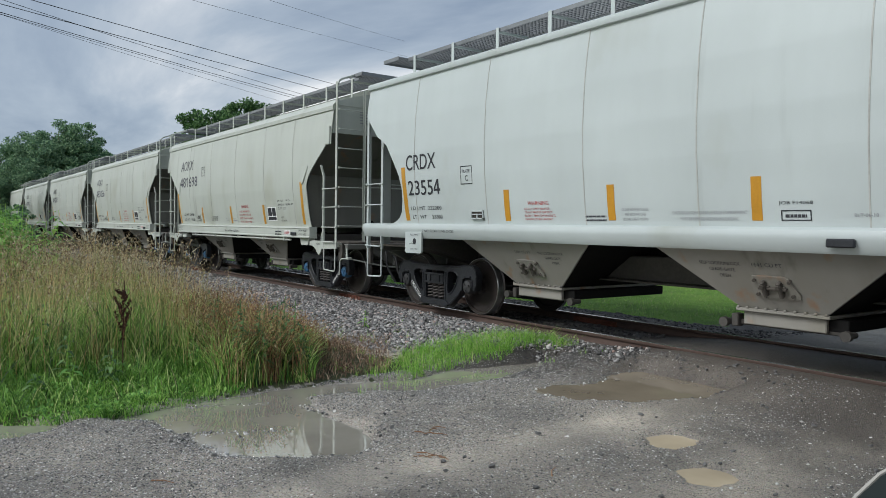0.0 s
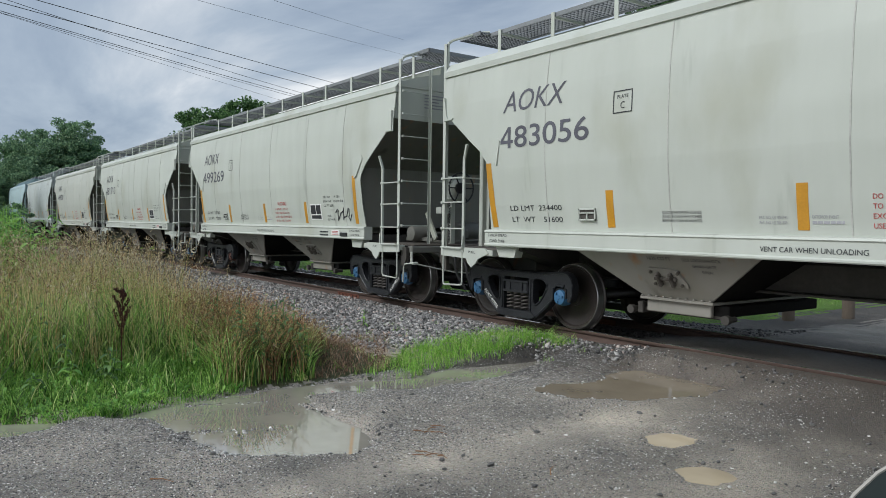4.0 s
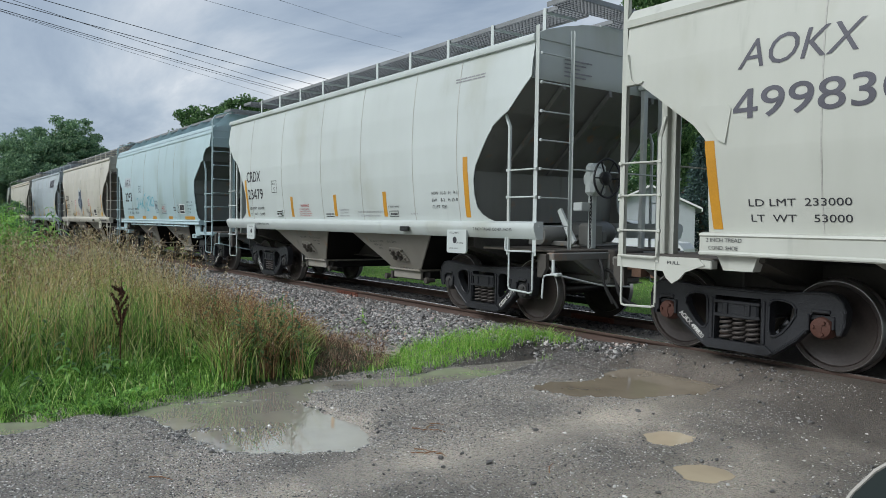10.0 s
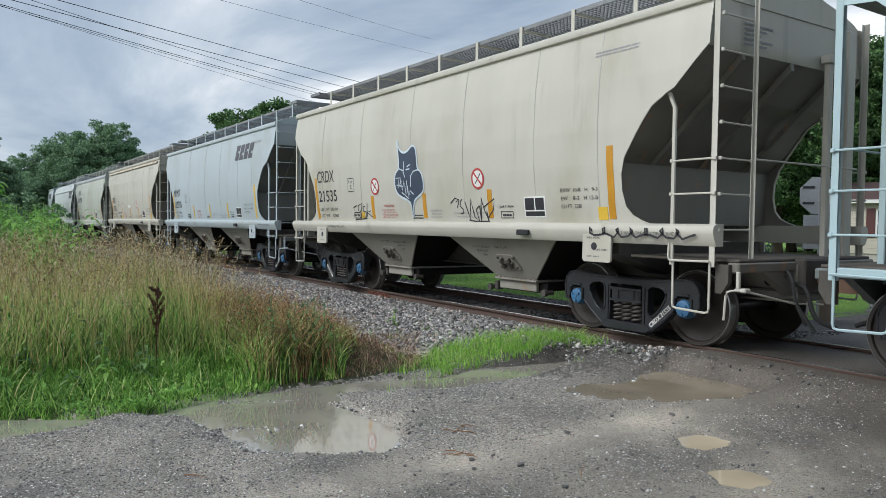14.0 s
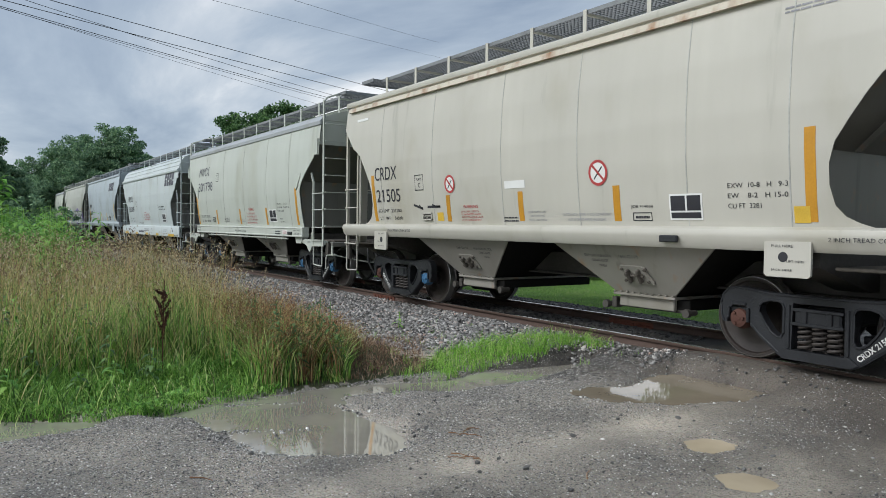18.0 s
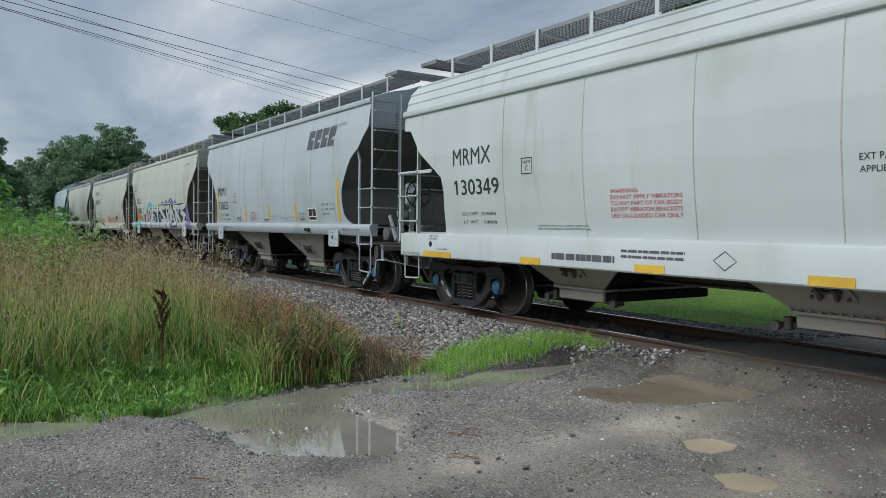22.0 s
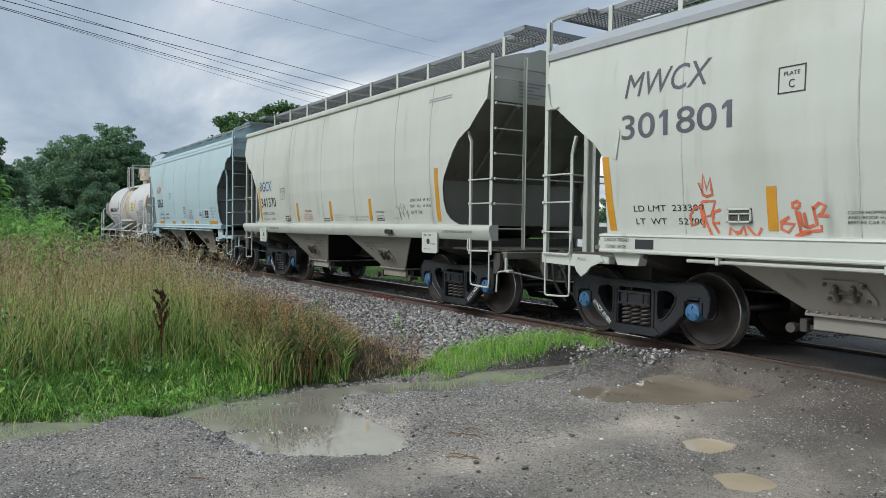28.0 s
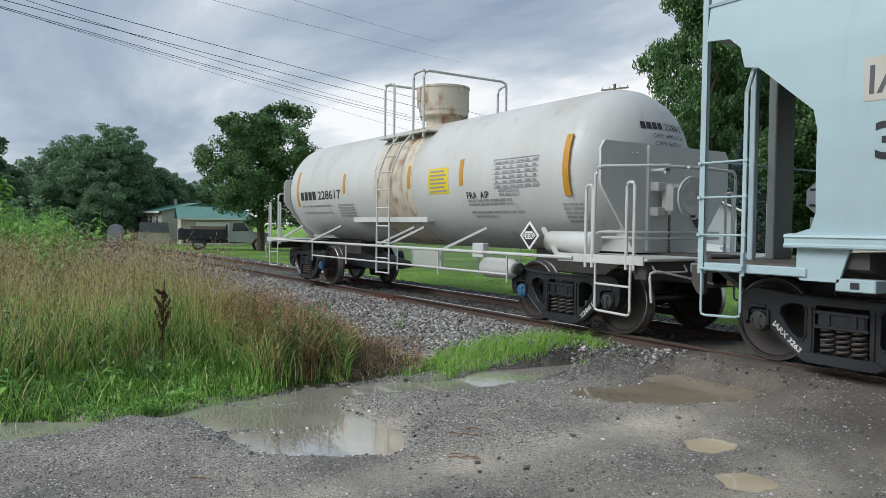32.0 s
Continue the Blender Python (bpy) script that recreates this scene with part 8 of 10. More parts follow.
for k, (a, b) in enumerate(((-0.3, 0.25), (0.3, 0.9), (1.5, 2.1), (3.2, 4.2))):
    scribble(c, a, b, 1.45, 1.82, 3, 0.032, REDSPRAY, 90 + k)
    scrawl(c, [(a, 1.42), (a + 0.3, 1.47), (b, 1.43)], 0.03, REDSPRAY)
part("black_label", Shape().box(-4.02, -3.75, -1.576, -1.57, 1.19, 1.30), BLACK, c)
scribble(car[16], 2.95, 3.35, 1.52, 1.86, 3, 0.008, BLACK, 101)
part("mark_patch", strip(-4.34, -3.42, 2.25, 2.56, 0.0035), PAINT["blue_grey"], car[16])

# -- the tank car, last in the train --
TX = -229.23


def tank_car():
    mat = PAINT["tank"]
    t = thing("tank_car", "white tank car with amber stripes and a rusty manway dome", "tank car", pose(TX, 0, 0), "cars of the freight train")
    xc, r, zc = -0.28, 1.22, 2.27
    prof = [(0.0, -5.80), (0.25, -5.79), (0.55, -5.74), (0.85, -5.62), (1.05, -5.46), (1.16, -5.28), (1.21, -5.10), (1.22, -4.95), (1.22, 4.95), (1.21, 5.10), (1.16, 5.28), (1.05, 5.46), (0.85, 5.62), (0.55, 5.74), (0.25, 5.79), (0.0, 5.80)]
    part("tank_shell", Shape().lathe([(a, b) for a, b in prof], (xc, 0, zc), "x", 56), mat, t)
    # rust-streaked saddle band under the dome
    part("stained_band", Shape().lathe([(1.221, -0.75), (1.224, -0.74), (1.224, 0.74), (1.221, 0.75)], (-0.1, 0, zc), "x", 56), PAINT["tank_rust"], t, "cream band stained by rust runs below the dome")
    dome = part("manway_dome", Shape().lathe([(0.36, 3.38), (0.36, 3.64), (0.50, 3.66), (0.50, 3.75), (0.51, 3.76), (0.51, 4.20), (0.525, 4.21), (0.525, 4.25), (0.0, 4.28)], (-0.12, 0, 0), "z", 32), PAINT["tank_rust"], t, "rusty cream manway dome with a bolted flange")
    for k in range(16):
        a = k * math.pi / 8
        part("flange_bolt", shared("flange_bolt", lambda: Shape().lathe([(0.02, 3.60), (0.02, 3.72), (0.0, 3.72)], (0, 0, 0), "z", 6)), PAINT["tank_rust"], dome, at=pose(-0.12 + 0.47 * math.cos(a), 0.47 * math.sin(a), 0.02))
    part("dome_hasp", Shape().box(-0.32, -0.20, -0.55, -0.48, 3.95, 4.24, 0.02).tube([(-0.26, -0.54, 3.95), (-0.24, -0.56, 3.80)], 0.02, 6), PAINT["tank_rust"], dome)
    # platform and railing round the dome
    part("dome_platform", Shape().box(-1.05, 0.85, -1.02, -0.62, 3.20, 3.23).box(-1.05, 0.85, 0.62, 1.02, 3.20, 3.23), mat, t)
    rail_ = part("dome_railing", Shape().tube(bent([(-0.83, -0.98, 3.20), (-0.83, -0.98, 4.32), (-0.83, 0.98, 4.32), (-0.83, 0.98, 3.20)], 0.12), 0.024, 8), mat, t)
    for pts in ([(-0.45, -0.98, 3.1), (-0.45, -0.98, 4.30), (-0.83, -0.98, 4.30)], [(0.30, -0.98, 3.1), (0.30, -0.98, 4.36), (0.68, -0.98, 4.36)], [(0.68, -0.98, 3.1), (0.68, -0.98, 4.36), (0.68, 0.98, 4.36), (0.68, 0.98, 3.1)], [(0.40, 0.98, 3.1), (0.40, 0.98, 4.25), (0.68, 0.98, 4.30)]):
        part("railing_bar", Shape().tube(bent(pts, 0.12), 0.024, 8), mat, rail_)
    # ladder over the side
    lad = part("side_ladder", Shape().tube(bent([(-0.25, -1.46, 0.50), (-0.25, -1.46, 2.35), (-0.25, -1.22, 2.95), (-0.25, -0.95, 3.24)], 0.2), 0.02, 6), mat, t)
    part("stile", Shape().tube(bent([(0.25, -1.46, 0.50), (0.25, -1.46, 2.35), (0.25, -1.22, 2.95), (0.25, -0.95, 3.24)], 0.2), 0.02, 6), mat, lad)
    for k, z in enumerate((0.52, 0.80, 1.10, 1.42, 1.77, 2.12, 2.46, 2.78, 3.04)):
        y = -1.46 if z < 2.4 else float(np.interp(z, [2.4, 2.95, 3.24], [-1.42, -1.2, -0.95]))
        part("rung", shared("tank_rung", lambda: Shape().tube([(-0.25, 0, 0), (0.25, 0, 0)], 0.015, 6)), mat, lad, at=pose(0, y, z))
    # walkway pipes along the side, braces to the tank
    part("handrail", Shape().tube([(-6.0, -1.47, 1.03), (5.3, -1.47, 1.03)], 0.026, 8), mat, t)
    part("handrail", Shape().tube([(-3.4, -1.47, 0.72), (3.9, -1.47, 0.72)], 0.018, 8), mat, t)
    for x in (-3.4, -1.6, 0.6, 2.0, 3.9):
        part("rail_post", shared("tank_post", lambda: Shape().tube([(0, -1.47, 0.60), (0, -1.47, 1.05)], 0.016, 6)), mat, t, at=pose(x, 0, 0))
    for x0, x1 in ((-3.6, -2.75), (-0.3, 0.5), (0.1, 0.85), (2.1, 2.8), (5.0, 4.2), (-5.6, -5.0)):
        part("brace", Shape().box(-0.03, 0.03, -0.02, 0.02, 0, 1).mesh("brace"), mat, t, at=Matrix.Translation((x0, -1.45, 1.03)) @ Vector((x1 - x0, 0.42, 0.38)).to_track_quat("Z", "Y").to_matrix().to_4x4() @ Matrix.Diagonal((1, 1, Vector((x1 - x0, 0.42, 0.38)).length, 1)))
    part("long_sill_angle", Shape().box(-2.0, 1.05, -1.10, -0.96, 1.50, 1.53).box(-2.0, 1.05, -1.10, -1.085, 1.53, 1.60), mat, t)
    part("centre_sill", Shape().box(-6.6, -3.2, -0.32, 0.32, 0.72, 1.10, 0.02).box(3.2, 6.6, -0.32, 0.32, 0.72, 1.10, 0.02), SILL, t)
    part("bottom_gear", Shape().prism([(-4.2, 0.95), (-1.9, 0.62), (-1.75, 0.50), (-2.3, 0.42), (-4.2, 0.45)], -0.30, 0.30), CAST, t)
    part("air_reservoir", Shape().lathe([(0.0, 1.55), (0.10, 1.58), (0.16, 1.70), (0.16, 2.30), (0.10, 2.42), (0.0, 2.45)], (1.3, -1.15, 0.78), "x", 20), mat, t)
    part("reservoir_cap", Shape().lathe([(0.0, 2.44), (0.09, 2.46), (0.10, 2.52), (0.0, 2.60)], (1.3, -1.15, 0.78), "x", 14), CAST, t)
    for g in (-1, 1):
        X = lambda x: xc * 0 + g * x
        part("saddle", Shape().prism([(X(4.2), 1.10), (X(5.56), 1.10), (X(5.56), 1.6), (X(5.3), 1.75), (X(4.5), 1.35)], -0.52, 0.52), mat, t)
        part("end_platform", Shape().box(X(5.0), X(6.55), -1.45, 1.45, 1.03, 1.07, 0.01), mat, t)
        part("end_sill", Shape().box(X(6.30), X(6.50), -1.40, 1.40, 0.80, 1.03, 0.015), SILL, t)
        part("striker", Shape().box(X(6.45), X(6.6), -0.3, 0.3, 0.68, 1.08, 0.02), SILL, t)
        cp = part("coupler", Shape().box(X(6.5), X(6.80), -0.075, 0.075, 0.80, 0.93, 0.02), COUPLER, t)
        kn = [(0.0, -0.12), (0.10, -0.17), (0.19, -0.16), (0.20, -0.06), (0.12, -0.02), (0.13, 0.05), (0.20, 0.10), (0.16, 0.16), (0.06, 0.15), (0.0, 0.10)]
        part("knuckle", Shape().prism([(X(6.74 + a), b * g) for a, b in kn], 0.72, 1.0, "z"), COUPLER, cp)
        for side in (-1, 1):
            y = side * 1.45
            part("end_handrail", Shape().tube(bent([(X(5.66), y, 1.05), (X(5.68), y, 2.22), (X(6.1), y * 0.55, 2.24), (X(6.2), -y * 0.2, 2.24)], 0.1), 0.022, 8), mat, t)
            part("grab_post", Shape().tube(bent([(X(5.52), y, 0.92), (X(5.52), y, 1.98), (X(5.64), y, 1.98), (X(5.64), y, 0.92)], 0.05), 0.022, 8), mat, t)
            part("grab_post", Shape().tube(bent([(X(6.22), y, 0.92), (X(6.22), y, 1.99), (X(6.34), y, 1.99), (X(6.34), y, 0.92)], 0.05), 0.022, 8), mat, t)
            part("stirrup_step", Shape().tube(bent([(X(5.70), y, 1.0), (X(5.70), y, 0.38), (X(6.29), y, 0.36), (X(6.29), y, 1.0)], 0.05), 0.017, 6), mat, t)
            part("step_rung", rod((X(5.70), y, 0.72), (X(6.29), y, 0.71), r=0.015), mat, t)
            part("deck_edge", Shape().box(X(5.0), X(6.5), y - 0.015, y + 0.015, 0.98, 1.09, 0.004), mat, t)
        part("uncoupling_lever", Shape().tube(bent([(X(6.6), -1.42, 0.55), (X(6.6), -1.46, 0.90), (X(6.6), -1.30, 0.92), (X(6.62), -0.30, 0.74)], 0.05), 0.016, 6), mat, t)
        sh = [(-0.62, 1.10), (0.62, 1.10), (1.30, 1.98), (1.32, 2.06), (1.32, 2.48), (1.25, 2.58), (-1.25, 2.58), (-1.32, 2.48), (-1.32, 2.06), (-1.30, 1.98)]
        part("head_shield", Shape().prism(sh, X(5.60), X(5.64), "x"), mat, t)
        truck(t, g * 4.67, (CAP_BLUE, CAP_DARK) if g > 0 else (CAP_DARK, CAP_BLUE), "GATX 228617".split()[1])
    hb = part("hand_brake", Shape().box(5.68, 5.88, -0.25, 0.08, 1.62, 2.05, 0.06), mat, t)
    part("brake_wheel", Shape().lathe([(0.0, 5.99), (0.06, 5.99), (0.12, 5.965), (0.20, 5.975), (0.235, 6.0), (0.225, 6.01), (0.19, 5.99), (0.10, 5.98), (0.05, 6.01), (0.0, 6.01)], (0, 0.05, 1.85), "x", 30), mat, hb, "pale dished hand-brake wheel")
    part("wheel_rim", Shape().tube([(6.0, 0.05 + 0.285 * math.cos(a), 1.85 + 0.285 * math.sin(a)) for a in np.linspace(0, 2 * math.pi, 30)[:-1]], 0.016, 6, True), mat, hb)
    for k in range(5):
        a = k * 2 * math.pi / 5 + 0.3
        part("wheel_lobe", Shape().lathe([(0.0, 5.975), (0.06, 5.98), (0.066, 5.995), (0.05, 6.005), (0.0, 6.008)], (0, 0.05 + 0.235 * math.cos(a), 1.85 + 0.235 * math.sin(a)), "x", 12), mat, hb)
    for z in (1.66, 2.0):
        part("brake_bracket", Shape().box(5.64, 5.80, -0.40, -0.25, z - 0.06, z + 0.06, 0.01), mat, hb)
    # the shield's fold, its bolts and the small placard on it
    part("shield_fold", Shape().prism([(5.64, -0.46), (5.668, -0.44), (5.668, -0.38), (5.64, -0.36)], 1.12, 2.56, "z"), mat, t)
    for y in (-0.72, -0.64, 0.64, 0.72):
        part("shield_bolt", Shape().lathe([(0.022, 5.64), (0.022, 5.662), (0.0, 5.664)], (0, y, 2.44), "x", 8), mat, t)
    part("shield_bracket", Shape().box(5.64, 5.92, -0.40, -0.30, 2.20, 2.24, 0.008).box(5.88, 5.92, -0.40, -0.30, 2.16, 2.30, 0.008), mat, t)
    sp = part("shield_placard", Shape().prism([(0.46, 1.62), (0.62, 1.44), (0.78, 1.62), (0.62, 1.80)], 5.645, 5.655, "x"), BLACK, t, "black and white diamond hazard placard")
    part("placard_field", Shape().prism([(0.55, 1.65), (0.62, 1.73), (0.69, 1.65)], 5.656, 5.659, "x"), WHITE, sp)
    for z in (1.30, 1.38):
        part("deck_pipe", Shape().tube(bent([(5.0, -1.15, z - 0.12), (5.3, -0.95, z), (5.75, -0.80, z), (5.80, 0.9, z)], 0.08), 0.02, 6), mat, t)
    part("deck_grab", Shape().tube(bent([(6.50, -1.30, 0.98), (6.56, -1.30, 0.90), (6.56, -0.72, 0.90), (6.50, -0.72, 0.98)], 0.04), 0.012, 6), mat, t)
    part("outlet_skirt", Shape().box(2.62, 2.92, -1.20, -1.08, 0.92, 1.16, 0.01), mat, t)
    part("brake_chain", chain(5.78, -0.14, 1.60, 1.08), COUPLER, hb)
    part("drum_reservoir", Shape().lathe([(0.0, -0.465), (0.12, -0.46), (0.15, -0.43), (0.155, -0.40), (0.155, 0.40), (0.15, 0.43), (0.12, 0.46), (0.0, 0.465)], (4.98, -1.18, 1.225), "x", 24), mat, t)
    for y0, sgn in ((-1.49, -1),):
        pl = part("hazard_placard", Shape().prism([(4.22, 1.31), (4.43, 1.10), (4.64, 1.31), (4.43, 1.52)], y0, y0 + 0.012), WHITE, t, "white and black diamond hazard placard")
        part("placard_border", Shape().prism([(4.27, 1.31), (4.43, 1.15), (4.59, 1.31), (4.43, 1.47)], y0 - 0.003, y0), BLACK, pl)
        part("placard_field", Shape().prism([(4.36, 1.26), (4.50, 1.26), (4.57, 1.31), (4.50, 1.37), (4.36, 1.37), (4.29, 1.31)], y0 - 0.006, y0 - 0.003), WHITE, pl)
        lettering(pl, "1830", 4.33, 4.53, 1.275, 1.345, BLACK, out=-y0 + 0.004)

    def skin(z, x=0.0):
        rx = float(np.interp(x - xc, [4.95, 5.10, 5.28, 5.46, 5.62], [1.22, 1.21, 1.16, 1.05, 0.85]))
        return math.sqrt(max(0.01, rx * rx - (z - zc) ** 2))

    def tank_text(body, x0, x1, z0, z1, mat_=BLACK, bold=0.0):
        v, f = text_points(body, 0.0, bold)
        s = Shape()
        s.v = [(x0 + (x1 - x0) * a, -(skin(z0 + (z1 - z0) * b) + 0.006), z0 + (z1 - z0) * b) for a, b in v]
        s.f = f
        part("lettering", s.mesh("lettering", flip=False), mat_, t)

    def tank_strip(x0, x1, z0, z1, m_, name, lift=0.005, n=8):
        s = Shape()
        vs = []
        for k in range(n + 1):
            z = z0 + (z1 - z0) * k / n
            y = -skin(z)
            vs += [(x0, y - lift, z), (x1, y - lift, z), (x1, y + 0.01, z), (x0, y + 0.01, z)]
        fs = [(4 * k + j, 4 * k + (j + 1) % 4, 4 * k + 4 + (j + 1) % 4, 4 * k + 4 + j) for k in range(n) for j in range(4)]
        return part(name, s.add(vs, fs), m_, t)

    s = Shape()
    for x0 in (-4.74, -4.50, -4.26, -4.02):
        z = 2.02
        s.add([(x0, -skin(z) - 0.006, z), (x0 + 0.19, -skin(z) - 0.006, z), (x0 + 0.19, -skin(z + 0.2) - 0.006, z + 0.2), (x0, -skin(z + 0.2) - 0.006, z + 0.2)], [(0, 1, 2, 3)])
    part("mark_bars", s.mesh("mark_bars", flip=False), BLACK, t)
    tank_text("228617", -3.70, -2.46, 2.02, 2.22, bold=0.01)
    # number and capacity on the leading head
    rads, xs = [a for a, b in prof[8:]][::-1], [b for a, b in prof[8:]][::-1]

    def on_head(y, z):
        return (float(np.interp(math.hypot(y, z - zc), rads, xs)) + xc + 0.008, y, z)

    for body, y0, y1, z0, z1 in (("228617", 0.12, 0.66, 2.83, 2.93), ("CAPY 14940 US GAL", -0.14, 0.62, 2.71, 2.77), ("CAPY 56552 L", -0.12, 0.50, 2.60, 2.66)):
        v, f = text_points(body)
        s = Shape()
        s.v, s.f = [on_head(y0 + (y1 - y0) * a, z0 + (z1 - z0) * b) for a, b in v], f
        part("lettering", s.mesh("lettering", flip=False), BLACK, t)
    s = Shape()
    for k in range(4):
        y = -0.34 + 0.105 * k
        s.add([on_head(y, 2.83), on_head(y + 0.085, 2.83), on_head(y + 0.085, 2.93), on_head(y, 2.93)], [(0, 1, 2, 3)])
    part("mark_bars", s.mesh("mark_bars", flip=False), BLACK, t)
    for x in (-5.0, 4.80):
        tank_strip(x, x + 0.12, 1.88, 2.74, ORANGE, "reflective_stripe")
    for x in (-2.32, 0.50, 2.24):
        tank_strip(x, x + 0.11, 2.12, 2.56, ORANGE, "reflective_stripe")
    tank_strip(1.25, 1.90, 2.0, 2.45, LEMON, "yellow_notice")
    tank_text("FRA  AIP", 2.42, 3.03, 1.89, 2.0, BLACK, 0.01)
    s = Shape()
    rr = random.Random(5)

    def dash(x0, x1, z, h):
        s.add([(x, -skin(w, x) - 0.008, w) for x, w in ((x0, z), (x1, z), (x1, z + h), (x0, z + h))], [(0, 1, 2, 3)])

    for k in range(6):
        dash(1.31, 1.84 - (k % 2) * 0.06, 2.03 + 0.07 * k, 0.03)
    for k in range(7):
        dash(3.20, 4.28, 2.03 + 0.075 * k, 0.010)
        for x in np.arange(3.25, 4.2, 0.18):
            dash(x, x + rr.uniform(0.06, 0.15), 2.05 + 0.075 * k, 0.03) if k < 6 else None
    for x in (3.20, 3.75, 4.0, 4.27):
        dash(x, x + 0.012, 2.03, 0.46)
    for x0, x1, z0, n in ((-4.75, -3.0, 1.86, 1), (-4.75, -3.05, 1.70, 1), (-2.7, -1.9, 1.62, 5), (2.42, 3.6, 1.78, 2), (2.42, 3.8, 1.65, 1), (2.5, 3.1, 1.58, 1), (4.70, 5.03, 1.50, 5), (3.3, 3.8, 1.92, 2)):
        for k in range(n):
            x = x0
            while x < x1:
                w = rr.uniform(0.06, 0.2)
                dash(x, min(x1, x + w * 0.85), z0 + 0.06 * k, 0.035)
                x += w
    part("small_print", s.mesh("small_print", flip=False), GREYINK, t)
    return t


CARS.append((tank_car(), TX))

# ---- trees ----
def limb(s, a, b, r0, r1, wob, seed):
    r = random.Random(seed)
    a, b = Vector(a), Vector(b)
    pts = [a.lerp(b, k / 4) + Vector((r.uniform(-1, 1), r.uniform(-1, 1), r.uniform(-0.5, 0.5))) * wob * (0 if k in (0,) else 1) for k in range(5)]
    s.tube(pts, r0, 7, False, r1)


def tree_meshes(key, h, spread_, trunk, seed, clumps=95, leaves=80, leaf=0.26, mat=None, low=0.22):
    """A trunk with limbs, and a crown of leaf clumps with gaps and an uneven outline; made for height h."""
    r = np.random.default_rng(seed)
    wood = Shape()
    limb(wood, (0, 0, -0.3), (0.1, 0.05, h * 0.55), trunk, trunk * 0.5, h * 0.01, seed)
    limb(wood, (0.1, 0.05, h * 0.55), (0.0, 0.1, h * 0.92), trunk * 0.5, trunk * 0.08, h * 0.02, seed + 1)
    lobes = []
    for k in range(9):
        a = k * 2.4 + r.uniform(-0.4, 0.4)
        z = h * (low + 0.10 + 0.075 * k)
        d = spread_ * (0.75 if k < 6 else 0.42) * r.uniform(0.75, 1.1)
        tip = (d * math.cos(a), d * math.sin(a), z + h * 0.10)
        limb(wood, (0.08, 0.04, z - h * 0.06), tip, trunk * 0.30, trunk * 0.05, h * 0.02, seed + 5 + k)
        lobes.append((tip, spread_ * r.uniform(0.34, 0.52)))
    lobes.append(((0, 0, h * 0.80), spread_ * 0.55))
    lobes.append(((0, 0, h * 0.55), spread_ * 0.72))
    lobes.append(((0, 0, h * 0.68), spread_ * 0.70))
    lobes.append(((0, 0, h * 0.38), spread_ * 0.62))
    V, F, n = [], [], 0
    for c in range(clumps):
        tip, rad = lobes[c % len(lobes)]
        d = r.standard_normal(3)
        d /= np.linalg.norm(d)
        centre = np.array(tip) + d * rad * r.uniform(0.55, 1.05) * np.array([1, 1, 0.8])
        cr = spread_ * r.uniform(0.10, 0.20)
        p = r.standard_normal((leaves, 3))
        p = p / np.linalg.norm(p, axis=1)[:, None] * (r.random((leaves, 1)) ** 0.45) * cr
        p[:, 2] *= 0.7
        p += centre
        keep = p[:, 2] > h * low
        p = p[keep]
        m = len(p)
        u = r.standard_normal((m, 3))
        u /= np.linalg.norm(u, axis=1)[:, None]
        w = np.cross(u, r.standard_normal((m, 3)))
        w /= np.linalg.norm(w, axis=1)[:, None]
        ln, wd = leaf * r.uniform(0.7, 1.3, (m, 1)), leaf * r.uniform(0.4, 0.7, (m, 1))
        q = np.stack([p - u * ln / 2, p + w * wd / 2, p + u * ln / 2, p - w * wd / 2], 1)
        V.append(q.reshape(-1, 3))
        F.append(np.arange(m * 4).reshape(-1, 4) + n)
        n += m * 4
    return wood.mesh(key + "_wood"), big_mesh(key + "_crown", np.concatenate(V), np.concatenate(F), mat or LEAF)


TREE_KINDS = {
    "maple": tree_meshes("maple", 9.0, 4.2, 0.30, 3, 360, 170, 0.20, LEAF, 0.16),
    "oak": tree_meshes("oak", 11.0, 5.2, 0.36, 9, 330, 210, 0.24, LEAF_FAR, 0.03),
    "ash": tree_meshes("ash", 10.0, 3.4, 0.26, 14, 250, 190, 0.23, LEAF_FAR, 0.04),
    "tall": tree_meshes("tall", 15.0, 4.6, 0.42, 21, 430, 150, 0.22, LEAF, 0.10),
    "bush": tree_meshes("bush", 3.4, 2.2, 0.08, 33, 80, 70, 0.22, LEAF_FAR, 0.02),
}


def tree(kind, x, y, scale, turn, label, name="tree"):
    z = float(ground_z(np.array([x]), np.array([y]))[0])
    t = thing(name, label, name, Matrix.Translation((x, y, z)) @ pose(0, 0, 0, 0, 0, turn))
    for nm, me in zip(("trunk", "crown"), TREE_KINDS[kind]):
        ob = new(nm, me)
        if not me.materials:
            me.materials.append(BARK)
        ob.parent = t
        ob.scale = (scale, scale, scale) if isinstance(scale, (int, float)) else scale
    return t


def bearing(u, k):
    """A place k metres from the eye, in the direction of the column u (0 left, 1 right) of the last view."""
    a = radians(146.8) - math.atan((u - 0.5) * 2 * math.tan(radians(31.25)))
    return EYE.x + k * math.cos(a), EYE.y + k * math.sin(a)


